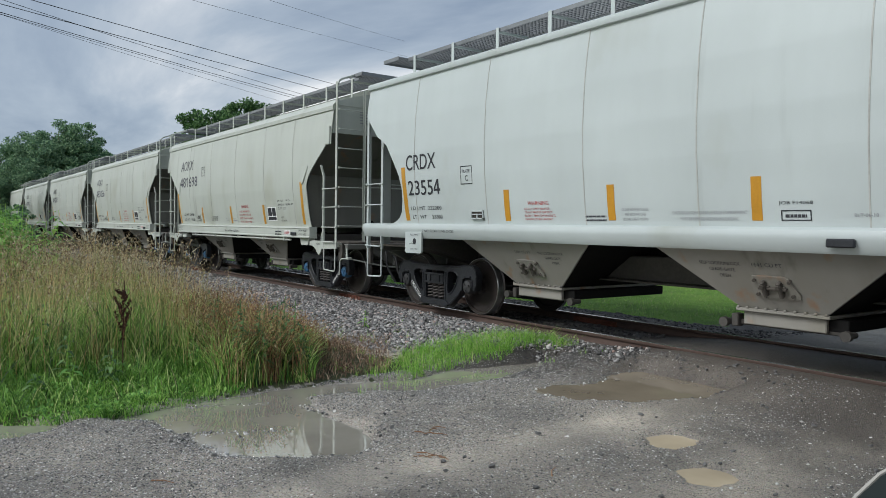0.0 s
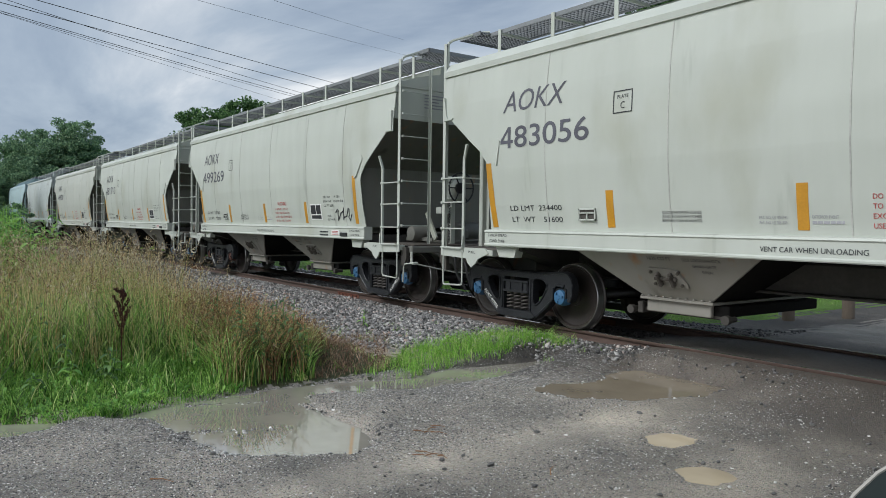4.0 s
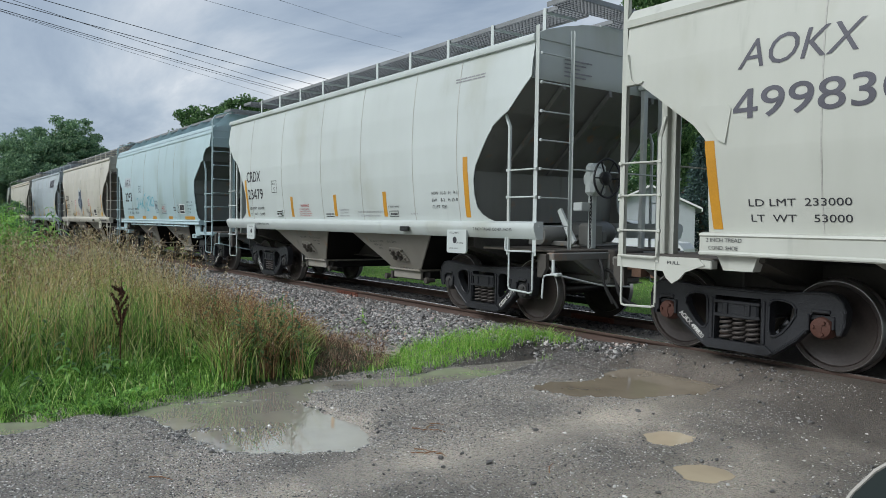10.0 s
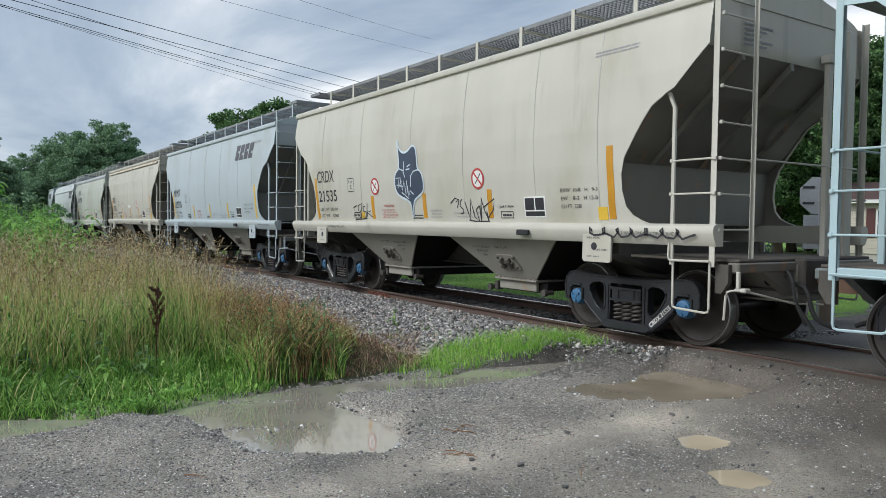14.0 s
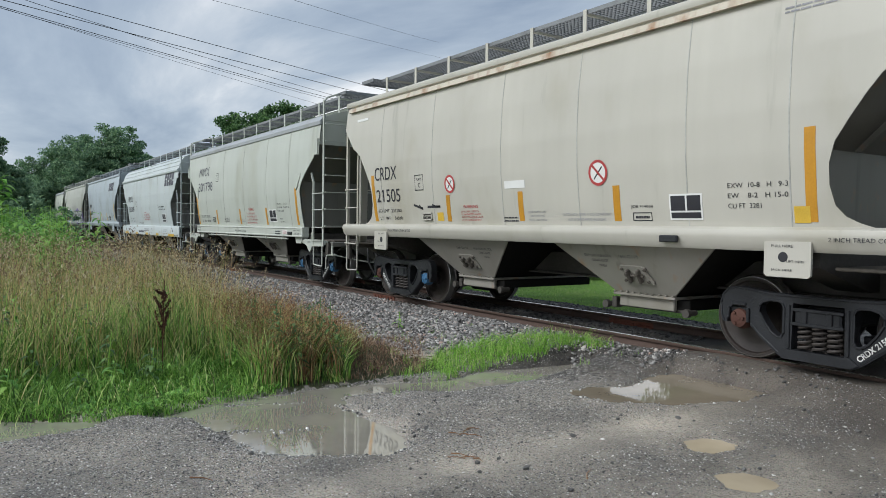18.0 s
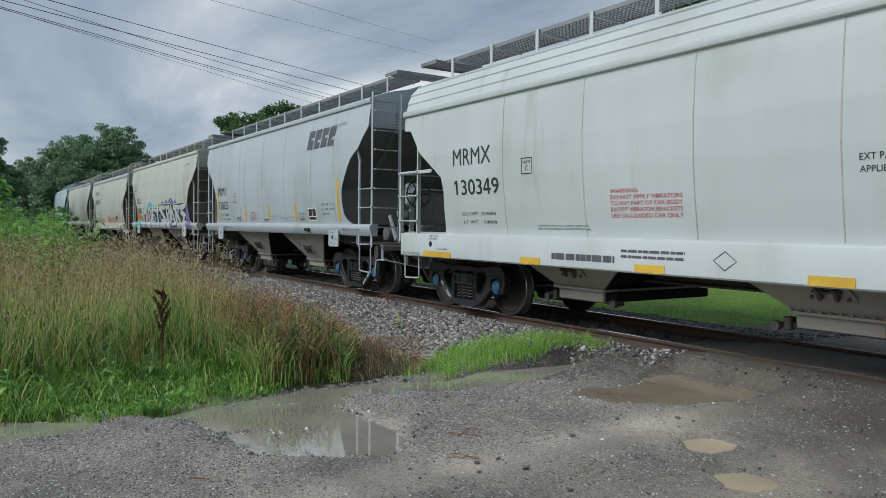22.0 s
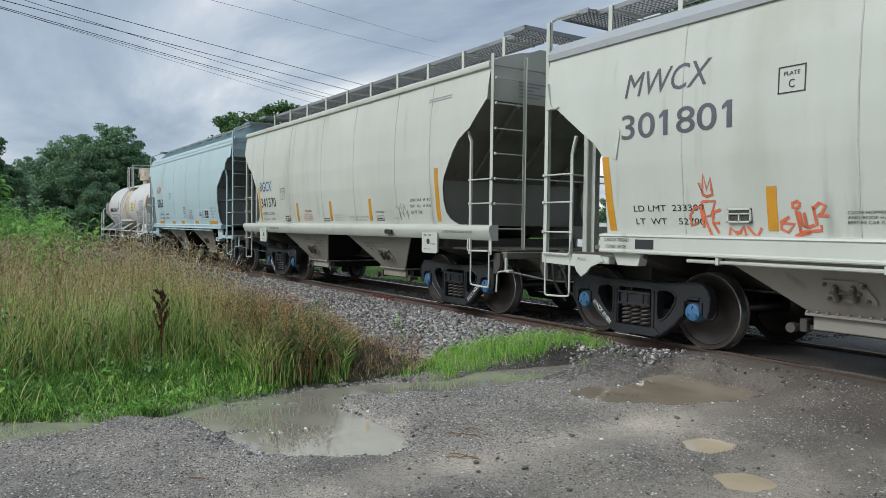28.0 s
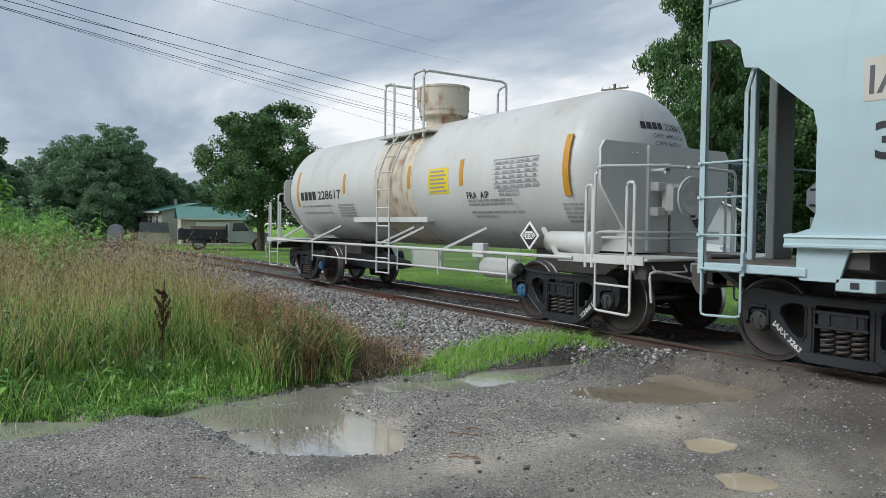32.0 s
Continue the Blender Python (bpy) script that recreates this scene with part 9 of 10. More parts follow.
broad = "broad-leaved tree with a dense dark green crown"
for u, k, kind, sc, turn in ((0.293, 50, "maple", 0.98, 40), (0.115, 78, "oak", 0.98, 0), (0.085, 82, "oak", 0.84, 120), (0.150, 84, "ash", 0.96, 60), (0.185, 86, "ash", 0.82, 200), (0.205, 88, "ash", 0.66, 20),
                             (0.055, 84, "oak", 0.72, 250), (0.030, 90, "ash", 0.72, 90), (0.005, 60, "ash", 0.60, 10), (-0.03, 55, "ash", 0.8, 30), (0.225, 92, "oak", 0.62, 77), (0.075, 76, "oak", 0.60, 33), (0.10, 75, "oak", 0.72, 210), (0.135, 77, "oak", 0.80, 300), (0.16, 79, "oak", 0.72, 150), (0.19, 81, "oak", 0.58, 280), (0.05, 74, "ash", 0.55, 5), (0.02, 70, "ash", 0.5, 75), (0.255, 95, "oak", 0.58, 170)):
    x, y = bearing(u, k)
    tree(kind, x, y, sc, turn, broad + (" far along the track" if k > 70 else " beside the house"))
for u, k, kind, sc, turn in ((0.795, 38, "tall", (0.66, 0.66, 1.05), 0), (0.86, 44, "tall", 0.95, 80), (0.885, 40, "maple", 1.0, 140), (0.94, 52, "tall", 0.85, 210), (0.995, 47, "tall", 0.86, 30), (1.05, 52, "oak", 1.2, 290), (1.12, 45, "tall", 0.95, 160), (0.84, 58, "oak", 1.1, 60),
                             (0.90, 62, "oak", 1.15, 10), (0.92, 66, "oak", 1.0, 100), (1.0, 66, "oak", 1.25, 200), (0.70, 75, "oak", 0.55, 50), (0.64, 80, "oak", 0.5, 20)):
    x, y = bearing(u, k)
    tree(kind, x, y, sc, turn, broad + " behind the crossing")
for u, k, sc in ((0.02, 40, 0.8), (0.06, 46, 0.7), (0.10, 72, 0.9), (0.41, 70, 1.1), (0.47, 72, 1.1), (0.53, 74, 1.1), (0.59, 74, 1.2), (0.66, 72, 1.1), (0.73, 64, 1.1)):
    x, y = bearing(u, k)
    tree("bush", x, y, sc, u * 900, "leafy green shrub at the edge of the lawn", "shrub")


def spruce(u, k, h):
    x, y = bearing(u, k)
    z0 = float(ground_z(np.array([x]), np.array([y]))[0])
    r = np.random.default_rng(5)
    t = thing("spruce", "blue-green spruce beside the shed", "tree", pose(x, y, z0))
    part("trunk", Shape().tube([(0, 0, -0.1), (0, 0, h * 0.95)], 0.14, 8, False, 0.02), BARK, t)
    V, F, n = [], [], 0
    for i in range(150):
        f = i / 150
        z, rad, a = h * (0.06 + 0.92 * f), (h * 0.27) * (1 - f) ** 0.9 + 0.05, i * 2.4
        m = 46
        s = r.random(m) ** 0.6
        p = np.stack([rad * s * math.cos(a), rad * s * math.sin(a), z - 0.30 * rad * s], 1) + r.standard_normal((m, 3)) * 0.10
        u_ = np.stack([np.full(m, math.cos(a)), np.full(m, math.sin(a)), np.full(m, -0.2)], 1) + 0.6 * r.standard_normal((m, 3))
        u_ /= np.linalg.norm(u_, axis=1)[:, None]
        w = np.cross(u_, r.standard_normal((m, 3)))
        w /= np.linalg.norm(w, axis=1)[:, None]
        V.append(np.stack([p - u_ * 0.11, p + w * 0.03, p + u_ * 0.11, p - w * 0.03], 1).reshape(-1, 3))
        F.append(np.arange(m * 4).reshape(-1, 4) + n)
        n += m * 4
    ob = new("foliage", big_mesh("foliage", np.concatenate(V), np.concatenate(F), NEEDLE))
    ob.parent = t


spruce(0.838, 33, 5.6)
spruce(0.80, 36, 4.6)

# ---- buildings ----
SIDING = plain("beige_vinyl_siding", (0.50, 0.46, 0.38), 0.6, 0, 0.12, 4)
SIDING_GREY = plain("grey_vinyl_siding", (0.42, 0.40, 0.37), 0.6, 0, 0.12, 4)
GREENROOF = plain("green_metal_roof", (0.09, 0.24, 0.20), 0.45, 0.1, 0.2, 3)
BROWNROOF = plain("brown_shingle_roof", (0.085, 0.05, 0.045), 0.85, 0, 0.3, 5)
TRIMWHITE = plain("white_trim_paint", (0.72, 0.72, 0.70), 0.5, 0, 0.08, 5)
SHUTTER = plain("maroon_shutter", (0.10, 0.035, 0.035), 0.6, 0, 0.15, 5)
GLASS = plain("dark_window_glass", (0.03, 0.035, 0.04), 0.08, 0, 0.1, 3, 0.0, 0.8)
CONCRETE = plain("pale_concrete", (0.42, 0.40, 0.36), 0.85, 0, 0.2, 4)
GREYBOARD = plain("slate_grey_board", (0.14, 0.15, 0.17), 0.6, 0, 0.2, 4)
BRICKRED = plain("red_brick", (0.30, 0.12, 0.08), 0.85, 0, 0.3, 6)
STEELGREY = plain("galvanised_sheet", (0.36, 0.38, 0.41), 0.42, 0.7, 0.15, 4)
POLEWOOD = plain("weathered_pole_wood", (0.19, 0.15, 0.115), 0.9, 0, 0.3, 5, 0.4, stretch=(1, 1, 0.2))
CARSILVER = plain("silver_car_paint", (0.42, 0.44, 0.46), 0.3, 0.4, 0.08, 3)
CARNAVY = plain("dark_navy_steel", (0.022, 0.026, 0.038), 0.45, 0.1, 0.2, 4)
CARWHITE = plain("white_car_paint", (0.72, 0.74, 0.76), 0.3, 0, 0.05, 3)


def siding_wall(house, x0, x1, y, z0, z1, face, mat, course=0.115):
    """A wall of lapped boards in the plane y; face: the side on which they overlap."""
    s = Shape()
    n = int((z1 - z0) / course)
    for k in range(n):
        a = z0 + k * course
        s.add([(x0, y + face * 0.022, a), (x1, y + face * 0.022, a), (x1, y + face * 0.004, a + course), (x0, y + face * 0.004, a + course), (x0, y - face * 0.09, a), (x1, y - face * 0.09, a), (x1, y - face * 0.09, a + course), (x0, y - face * 0.09, a + course)],
              [(0, 1, 2, 3), (0, 4, 5, 1), (4, 7, 6, 5), (0, 3, 7, 4), (1, 5, 6, 2), (3, 2, 6, 7)])
    return part("siding_wall", s, mat, house)


def house_window(house, x, y, z, w, h, face, shutters=None):
    fr = part("window", Shape().box(x - w / 2 - 0.05, x + w / 2 + 0.05, y, y + face * 0.05, z, z + 0.06).box(x - w / 2 - 0.05, x + w / 2 + 0.05, y, y + face * 0.05, z + h - 0.06, z + h)
              .box(x - w / 2 - 0.05, x - w / 2 + 0.02, y, y + face * 0.05, z, z + h).box(x + w / 2 - 0.02, x + w / 2 + 0.05, y, y + face * 0.05, z, z + h).box(x - w / 2, x + w / 2, y, y + face * 0.045, z + h / 2 - 0.025, z + h / 2 + 0.025), TRIMWHITE, house)
    part("pane", Shape().box(x - w / 2, x + w / 2, y, y + face * 0.03, z + 0.05, z + h - 0.05), GLASS, fr)
    if shutters:
        for g in (-1, 1):
            part("shutter", Shape().box(x + g * (w / 2 + 0.07), x + g * (w / 2 + 0.40), y, y + face * 0.04, z - 0.02, z + h + 0.02, 0.01), shutters, fr)
    return fr


def gable_house(name, label, at, wx, wy, hz, rise, wall, roof_mat, over=0.3, windows=(), shutters=None, base=0.0):
    """A one-storey house: length wx along its x, depth wy, eaves at hz, the ridge along x."""
    h = thing(name, label, "house" if "house" in name or "home" in name else "shed", at)
    siding_wall(h, 0, wx, 0, base, hz, -1, wall)
    siding_wall(h, 0, wx, wy, base, hz, 1, wall)
    for x in (0, wx):
        part("gable_wall", Shape().prism([(0.004, base), (wy - 0.004, base), (wy - 0.004, hz), (wy / 2, hz + rise), (0.004, hz)], x - 0.05 if x else x - 0.004, x + 0.05 if not x else x + 0.004, "x"), wall, h)
    for g in (0, 1):
        y0, y1 = (-over, wy / 2) if g == 0 else (wy + over, wy / 2)
        z0 = hz - rise * over / (wy / 2)
        s = Shape().prism([(y0, z0 + 0.02), (y1, hz + rise + 0.02), (y1, hz + rise + 0.10), (y0, z0 + 0.10)], -over, wx + over, "x")
        part("roof_slope", s, roof_mat, h)
        part("fascia", Shape().box(-over, wx + over, y0 - 0.02, y0 + 0.02, z0 - 0.06, z0 + 0.09), TRIMWHITE, h)
    if base:
        part("skirting", Shape().box(0.02, wx - 0.02, 0.03, wy - 0.03, -0.05, base), CONCRETE, h)
    for x, z, w, hh in windows:
        house_window(h, x, -0.02, z, w, hh, -1, shutters)
    return h


# the house with the green roof: its window side almost edge-on, a gable towards the track
hx, hy = bearing(0.182, 70)
house = gable_house("house", "grey-beige one-storey house with a green metal roof", pose(hx - 8 * math.cos(radians(5)), hy - 8 * math.sin(radians(5)), -0.38, 0, 0, 5), 8.0, 6.6, 2.85, 0.75, SIDING_GREY, GREENROOF, 0.35, ((2.4, 1.75, 0.7, 0.75), (3.7, 1.75, 0.7, 0.75), (5.0, 1.75, 0.7, 0.75), (6.9, 1.75, 0.7, 0.75)))
part("chimney_pipe", Shape().tube([(5.0, 2.2, 3.2), (5.0, 2.2, 4.1)], 0.14, 10), STEELGREY, house)
gx_, gy_ = bearing(0.2035, 64)
gar = gable_house("garage_shed", "low beige garage with a green roof", pose(gx_, gy_, -0.38, 0, 0, 80), 5.2, 4.4, 2.3, 0.85, SIDING, GREENROOF, 0.3)
part("garage_door", Shape().box(1.2, 4.2, -0.06, -0.02, 0.05, 1.95, 0.01), TRIMWHITE, gar)
bx, by = bearing(0.173, 62)
tub = thing("hot_tub", "pale garden tub under a slate-grey padded cover", "tub", pose(bx, by, -0.38, 0, 0, 78))
part("cabinet", Shape().box(-1.15, 1.15, -1.0, 1.0, 0.0, 1.1, 0.03), SIDING, tub)
part("cover", Shape().prism([(-1.05, 1.1), (1.15, 1.1), (1.05, 1.85), (-1.0, 1.85)], -1.06, -0.9), GREYBOARD, tub, "slate-grey folded cover")
dx, dy = bearing(0.130, 68)
solid("garden_shed", Shape().prism([(-0.55, 0.0), (0.55, 0.0), (0.55, 1.2), (0.36, 1.55), (0.0, 1.7), (-0.36, 1.55), (-0.55, 1.2)], -1.0, 1.0), STEELGREY, "small arched grey garden shed", "shed", at=pose(dx, dy, -0.38, 0, 0, 75))


def dump_truck(at):
    """A small dump truck: navy box with plank sideboards, silver cab."""
    t = thing("dump_truck", "navy dump-bed truck with a silver cab and plank sideboards", "truck", at)
    bed = part("dump_bed", Shape().box(-2.55, 0.4, -1.05, 1.05, 0.72, 0.84, 0.02).box(-2.55, 0.4, -1.1, -1.02, 0.75, 1.42, 0.02).box(-2.55, 0.4, 1.02, 1.1, 0.75, 1.42, 0.02).box(-2.6, -2.5, -1.1, 1.1, 0.75, 1.5, 0.02).box(0.32, 0.42, -1.1, 1.1, 0.75, 1.75, 0.02), CARNAVY, t)
    for x in np.arange(-2.3, 0.3, 0.62):
        part("stake", Shape().box(x - 0.05, x + 0.05, -1.15, -1.09, 0.74, 1.42, 0.01), CARNAVY, bed)
    for y in (-1.06, 1.06):
        part("sideboard", Shape().box(-1.9, 0.3, y - 0.02, y + 0.02, 1.42, 1.62, 0.005), POLEWOOD, bed)
    part("chassis", Shape().box(-2.4, 3.1, -0.45, 0.45, 0.5, 0.72, 0.02), CARNAVY, t)
    part("tail_light_panel", Shape().box(-2.68, -2.6, -1.0, 1.0, 0.7, 1.4, 0.02), CARNAVY, t)
    part("fender", Shape().box(-1.9, -0.9, -1.08, 1.08, 0.5, 0.74, 0.03), CARNAVY, t)
    cab = part("cab", Shape().prism([(0.5, 0.6), (0.5, 1.25), (0.62, 1.95), (1.6, 2.0), (2.1, 1.3), (3.1, 1.2), (3.35, 1.05), (3.4, 0.55), (3.0, 0.5)], -0.95, 0.95), CARSILVER, t)
    for y in (-0.953, 0.953):
        part("side_window", Shape().prism([(0.75, 1.3), (0.82, 1.85), (1.5, 1.88), (1.85, 1.35)], y - 0.006, y + 0.006), GLASS, cab)
    part("windscreen", Shape().prism([(1.64, 1.96), (2.08, 1.34), (2.12, 1.36), (1.68, 1.98)], -0.82, 0.82), GLASS, cab)
    for x in (-1.4, 2.45):
        for y in (-0.90, 0.90):
            w = part("wheel", Shape().lathe([(0.0, -0.12), (0.28, -0.13), (0.38, -0.12), (0.42, -0.06), (0.42, 0.06), (0.38, 0.12), (0.28, 0.13), (0.0, 0.12)], (0, 0, 0), "y", 20), RUBBER, t, at=pose(x, y, 0.42))
            part("rim", Shape().lathe([(0.0, -0.135), (0.12, -0.15), (0.22, -0.135), (0.24, -0.125), (0.0, -0.12)], (0, 0, 0), "y", 14), STEELGREY, w)
    return t


tx_, ty_ = bearing(0.249, 52)
dump_truck(pose(tx_, ty_, -0.38, 0, 0, 72))

# the long mobile home behind the crossing
mx, my = bearing(0.955, 36)
home = gable_house("mobile_home", "beige-sided mobile home with maroon shutters and a brown roof", pose(mx, my, -0.05, 0, 0, 28), 15.0, 4.4, 2.75, 0.75, SIDING, BROWNROOF, 0.3, ((1.7, 1.15, 0.65, 1.2), (5.2, 1.15, 0.75, 1.2), (9.0, 1.15, 0.75, 1.2), (12.8, 1.15, 0.75, 1.2)), SHUTTER, 0.45)
sx_, sy_ = bearing(0.83, 29)
PALEWALL = plain("pale_blue_grey_siding", (0.40, 0.43, 0.45), 0.6, 0, 0.12, 4)
shed = gable_house("garden_shed", "pale blue-grey board shed with white roof edges", pose(sx_, sy_, -0.2, 0, 0, 127.7), 4.0, 3.2, 2.35, 0.75, PALEWALL, TRIMWHITE, 0.25)
cx_, cy_ = bearing(0.905, 62)
gable_house("cottage_house", "small white cottage with a pale grey roof", pose(cx_, cy_, 0.0, 0, 0, -35), 7.0, 6.0, 2.6, 1.8, TRIMWHITE, STEELGREY, 0.3, ((2.0, 1.2, 0.8, 1.1), (5.0, 1.2, 0.8, 1.1)))
wx_, wy_ = bearing(0.705, 34)
part_shed = gable_house("storage_shed", "pale metal storage shed", pose(wx_, wy_, -0.1, 0, 0, 20), 4.2, 3.0, 1.9, 0.5, TRIMWHITE, STEELGREY, 0.15)


def pickup(at):
    """A parked pickup with a white cap over its bed."""
    t = thing("pickup_truck", "white pickup truck with a ribbed white bed cap", "truck", at)
    body = part("body", Shape().prism([(-2.6, 0.5), (-2.6, 1.1), (-0.4, 1.12), (0.0, 1.72), (0.95, 1.75), (1.45, 1.18), (2.5, 1.08), (2.65, 0.9), (2.65, 0.45)], -0.92, 0.92), CARWHITE, t)
    cap = part("bed_cap", Shape().prism([(-2.6, 1.12), (-2.55, 1.65), (-2.4, 1.75), (-0.35, 1.75), (-0.35, 1.12)], -0.88, 0.88), CARWHITE, t)
    for x in np.arange(-2.4, -0.4, 0.22):
        part("rib", Shape().box(x - 0.02, x + 0.02, -0.9, 0.9, 1.74, 1.765, 0.004), CARWHITE, cap)
    for y in (-0.923, 0.923):
        part("side_window", Shape().prism([(0.02, 1.2), (0.12, 1.64), (0.85, 1.66), (1.2, 1.22)], y - 0.006, y + 0.006), GLASS, body)
    for x in (-1.75, 1.7):
        for y in (-0.82, 0.82):
            w = part("wheel", Shape().lathe([(0.0, -0.11), (0.26, -0.12), (0.34, -0.11), (0.37, -0.05), (0.37, 0.05), (0.34, 0.11), (0.0, 0.11)], (0, 0, 0), "y", 20), RUBBER, t, at=pose(x, y, 0.37))
            part("rim", Shape().lathe([(0.0, -0.125), (0.12, -0.13), (0.2, -0.12), (0.0, -0.11)], (0, 0, 0), "y", 14), STEELGREY, w)
    return t


px, py = bearing(0.725, 24)
pickup(pose(px, py, -0.16, 0, 0, 25))


# ---- crossing signs, poles, fence ----
def stop_sign(at):
    s = thing("stop_sign", "back of an aluminium octagon sign on a square post", "road sign", at)
    part("post", Shape().box(-0.03, 0.03, -0.03, 0.03, -0.1, 2.55, 0.004), STEELGREY, s)
    oct_ = [(0.38 * math.cos(math.pi / 8 + k * math.pi / 4), 2.20 + 0.38 * math.sin(math.pi / 8 + k * math.pi / 4)) for k in range(8)]
    face = part("sign_plate", Shape().prism(oct_, 0.034, 0.042), STEELGREY, s)
    for z in (2.06, 2.36):
        part("mounting_strip", Shape().box(-0.30, -0.10, 0.02, 0.034, z - 0.02, z + 0.02), CAST, face)
    label_ = part("notice", Shape().box(0.06, 0.33, 0.026, 0.034, 2.06, 2.30), WHITE, face)
    for k in range(5):
        part("print_bar", Shape().box(0.09, 0.30 - 0.03 * (k % 2), 0.022, 0.026, 2.09 + 0.04 * k, 2.105 + 0.04 * k), BLACK, label_)
    lower = part("square_plate", Shape().box(-0.28, 0.28, 0.034, 0.042, 1.19, 1.83, 0.003), STEELGREY, s)
    for x in np.arange(1.0, 2.5, 0.05):
        part("post_hole", shared("post_hole", lambda: Shape().box(-0.006, 0.006, -0.032, -0.03, -0.006, 0.006)), CAST, s, at=pose(0, 0, x))
    return s


qx, qy = bearing(0.932, 15.5)
stop_sign(pose(qx, qy, -0.15, 0, 0, 33))


for qx, qy in ((-0.1, 4.7), (0.35, 6.0)):
    solid("bollard_post", Shape().tube([(0, 0, -0.2), (0, 0, 0.42), (0, 0, 0.46)], 0.11, 12), POLEWOOD, "short weathered wooden post on the lawn", "post", "posts along the lawn", at=pose(qx, qy, -0.2))


def line_pole(u, k, h):
    qx, qy = bearing(u, k)
    t = thing("utility_pole", "wooden utility pole with a crossarm", "pole", pose(qx, qy, 0.0, 0, 0, 20))
    part("shaft", Shape().tube([(0, 0, -0.3), (0, 0, h)], 0.15, 12, False, 0.11), POLEWOOD, t)
    arm = part("crossarm", Shape().box(-1.2, 1.2, -0.06, 0.06, h - 0.45, h - 0.33, 0.01), POLEWOOD, t)
    for x in (-1.1, -0.45, 0.45, 1.1):
        part("insulator", Shape().lathe([(0.05, h - 0.33), (0.06, h - 0.25), (0.03, h - 0.16), (0.0, h - 0.15)], (x, 0, 0), "z", 10), STEELGREY, arm)
    part("brace", Shape().tube([(-0.6, 0, h - 0.45), (0, 0, h - 1.0), (0.6, 0, h - 0.45)], 0.02, 5), POLEWOOD, arm)
    return qx, qy


PX, PY = line_pole(0.69, 62, 13.3)


def cable(a, b, sag, r):
    a, b = Vector(a), Vector(b)
    return Shape().tube([a.lerp(b, k / 24) - Vector((0, 0, sag * 4 * (k / 24) * (1 - k / 24))) for k in range(25)], r, 5)


def sight(u, v, k, row=0):
    """A point k metres along the ray through the place (u, v) of one of the views, 0 to 1 from its upper left corner."""
    m = aim(*AIM[row][1:])
    half = math.tan(radians(31.25))
    d = m.to_3x3() @ Vector(((2 * u - 1) * half, (0.5 - v) * 2 * half * 882 / 1568, -1))
    return m.translation + d * k


for (u0, v0, u1, v1, r, sag) in ((88, 0, 720, 170, 0.011, 0.15), (5, 0, 720, 185, 0.011, 0.15), (45, 0, 720, 203, 0.008, 0.8), (0, 11, 720, 207, 0.010, 0.6), (0, 14, 720, 212, 0.007, 0.5), (0, 13, 700, 224, 0.005, 0.3), (375, 0, 720, 88, 0.005, 0.1), (520, 0, 720, 60, 0.005, 0.1)):
    a, b = sight(u0 / 1568, v0 / 882, 21, -1), sight(u1 / 1568, v1 / 882, 40, -1)
    d, up = (b - a), Vector((0, 0, 0.82 * sag))
    a, b = a + up, b + up
    solid("power_cable", cable(a - d * 0.7, b + d * 0.72, sag, r), RUBBER, "thin dark overhead power cable", "cable", "overhead cables")


def fence(x0, x1, y, label):
    """Chain-link fence: pipe posts, a top rail and a diamond mesh of thin wire."""
    t = thing("chain_link_fence", label, "fence", pose(0, 0, -0.2))
    for x in np.arange(x0, x1 + 0.1, 2.2):
        part("post", shared("fence_post", lambda: Shape().tube([(0, 0, 0), (0, 0, 1.28)], 0.025, 8)), STEELGREY, t, at=pose(x, y, 0))
    part("top_rail", Shape().tube([(x0, y, 1.24), (x1, y, 1.24)], 0.018, 6), STEELGREY, t)
    s = Shape()
    for x in np.arange(x0 - 1.2, x1, 0.10):
        for g in (0, 1):
            a, b = (x, x + 1.2) if g == 0 else (x + 1.2, x)
            z0_, z1_ = 0.04, 1.24
            if min(a, b) < x0 or max(a, b) > x1:
                continue
            s.add([(a, y, z0_), (a + 0.008, y, z0_), (b + 0.008, y, z1_), (b, y, z1_)], [(0, 1, 2, 3)])
    tagged(part("wire_mesh", s.mesh("wire_mesh", flip=False), STEELGREY, t), kind="stuff")
    return t


fence(-26.0, -10.0, 6.1, "galvanised chain-link fence across the lawn")
# brick planter, white lattice and a bench frame by the fence
pl = thing("brick_planter", "low red brick planter beside the fence", "planter", pose(-19.0, 7.5, -0.27))
for r_ in range(9):
    for k in range(8):
        part("brick", shared("brick", lambda: Shape().box(-0.10, 0.10, -0.05, 0.05, 0, 0.065, 0.006)), BRICKRED, pl, at=pose(k * 0.215 + (0.1 if r_ % 2 else 0), 0, r_ * 0.075))
lat = thing("lattice_panel", "white diamond garden lattice panel", "lattice", pose(-17.9, 7.2, -0.27))
for k in range(15):
    part("lath", shared("lath", lambda: Shape().box(-0.018, 0.018, -0.006, 0.006, -0.5, 0.5)), TRIMWHITE, lat, at=pose(-0.9 + k * 0.13, 0, 0.45, 0, 45, 0))
    part("lath", shared("lath", lambda: Shape().box(-0.018, 0.018, -0.006, 0.006, -0.5, 0.5)), TRIMWHITE, lat, at=pose(-0.9 + k * 0.13, 0.014, 0.45, 0, -45, 0))

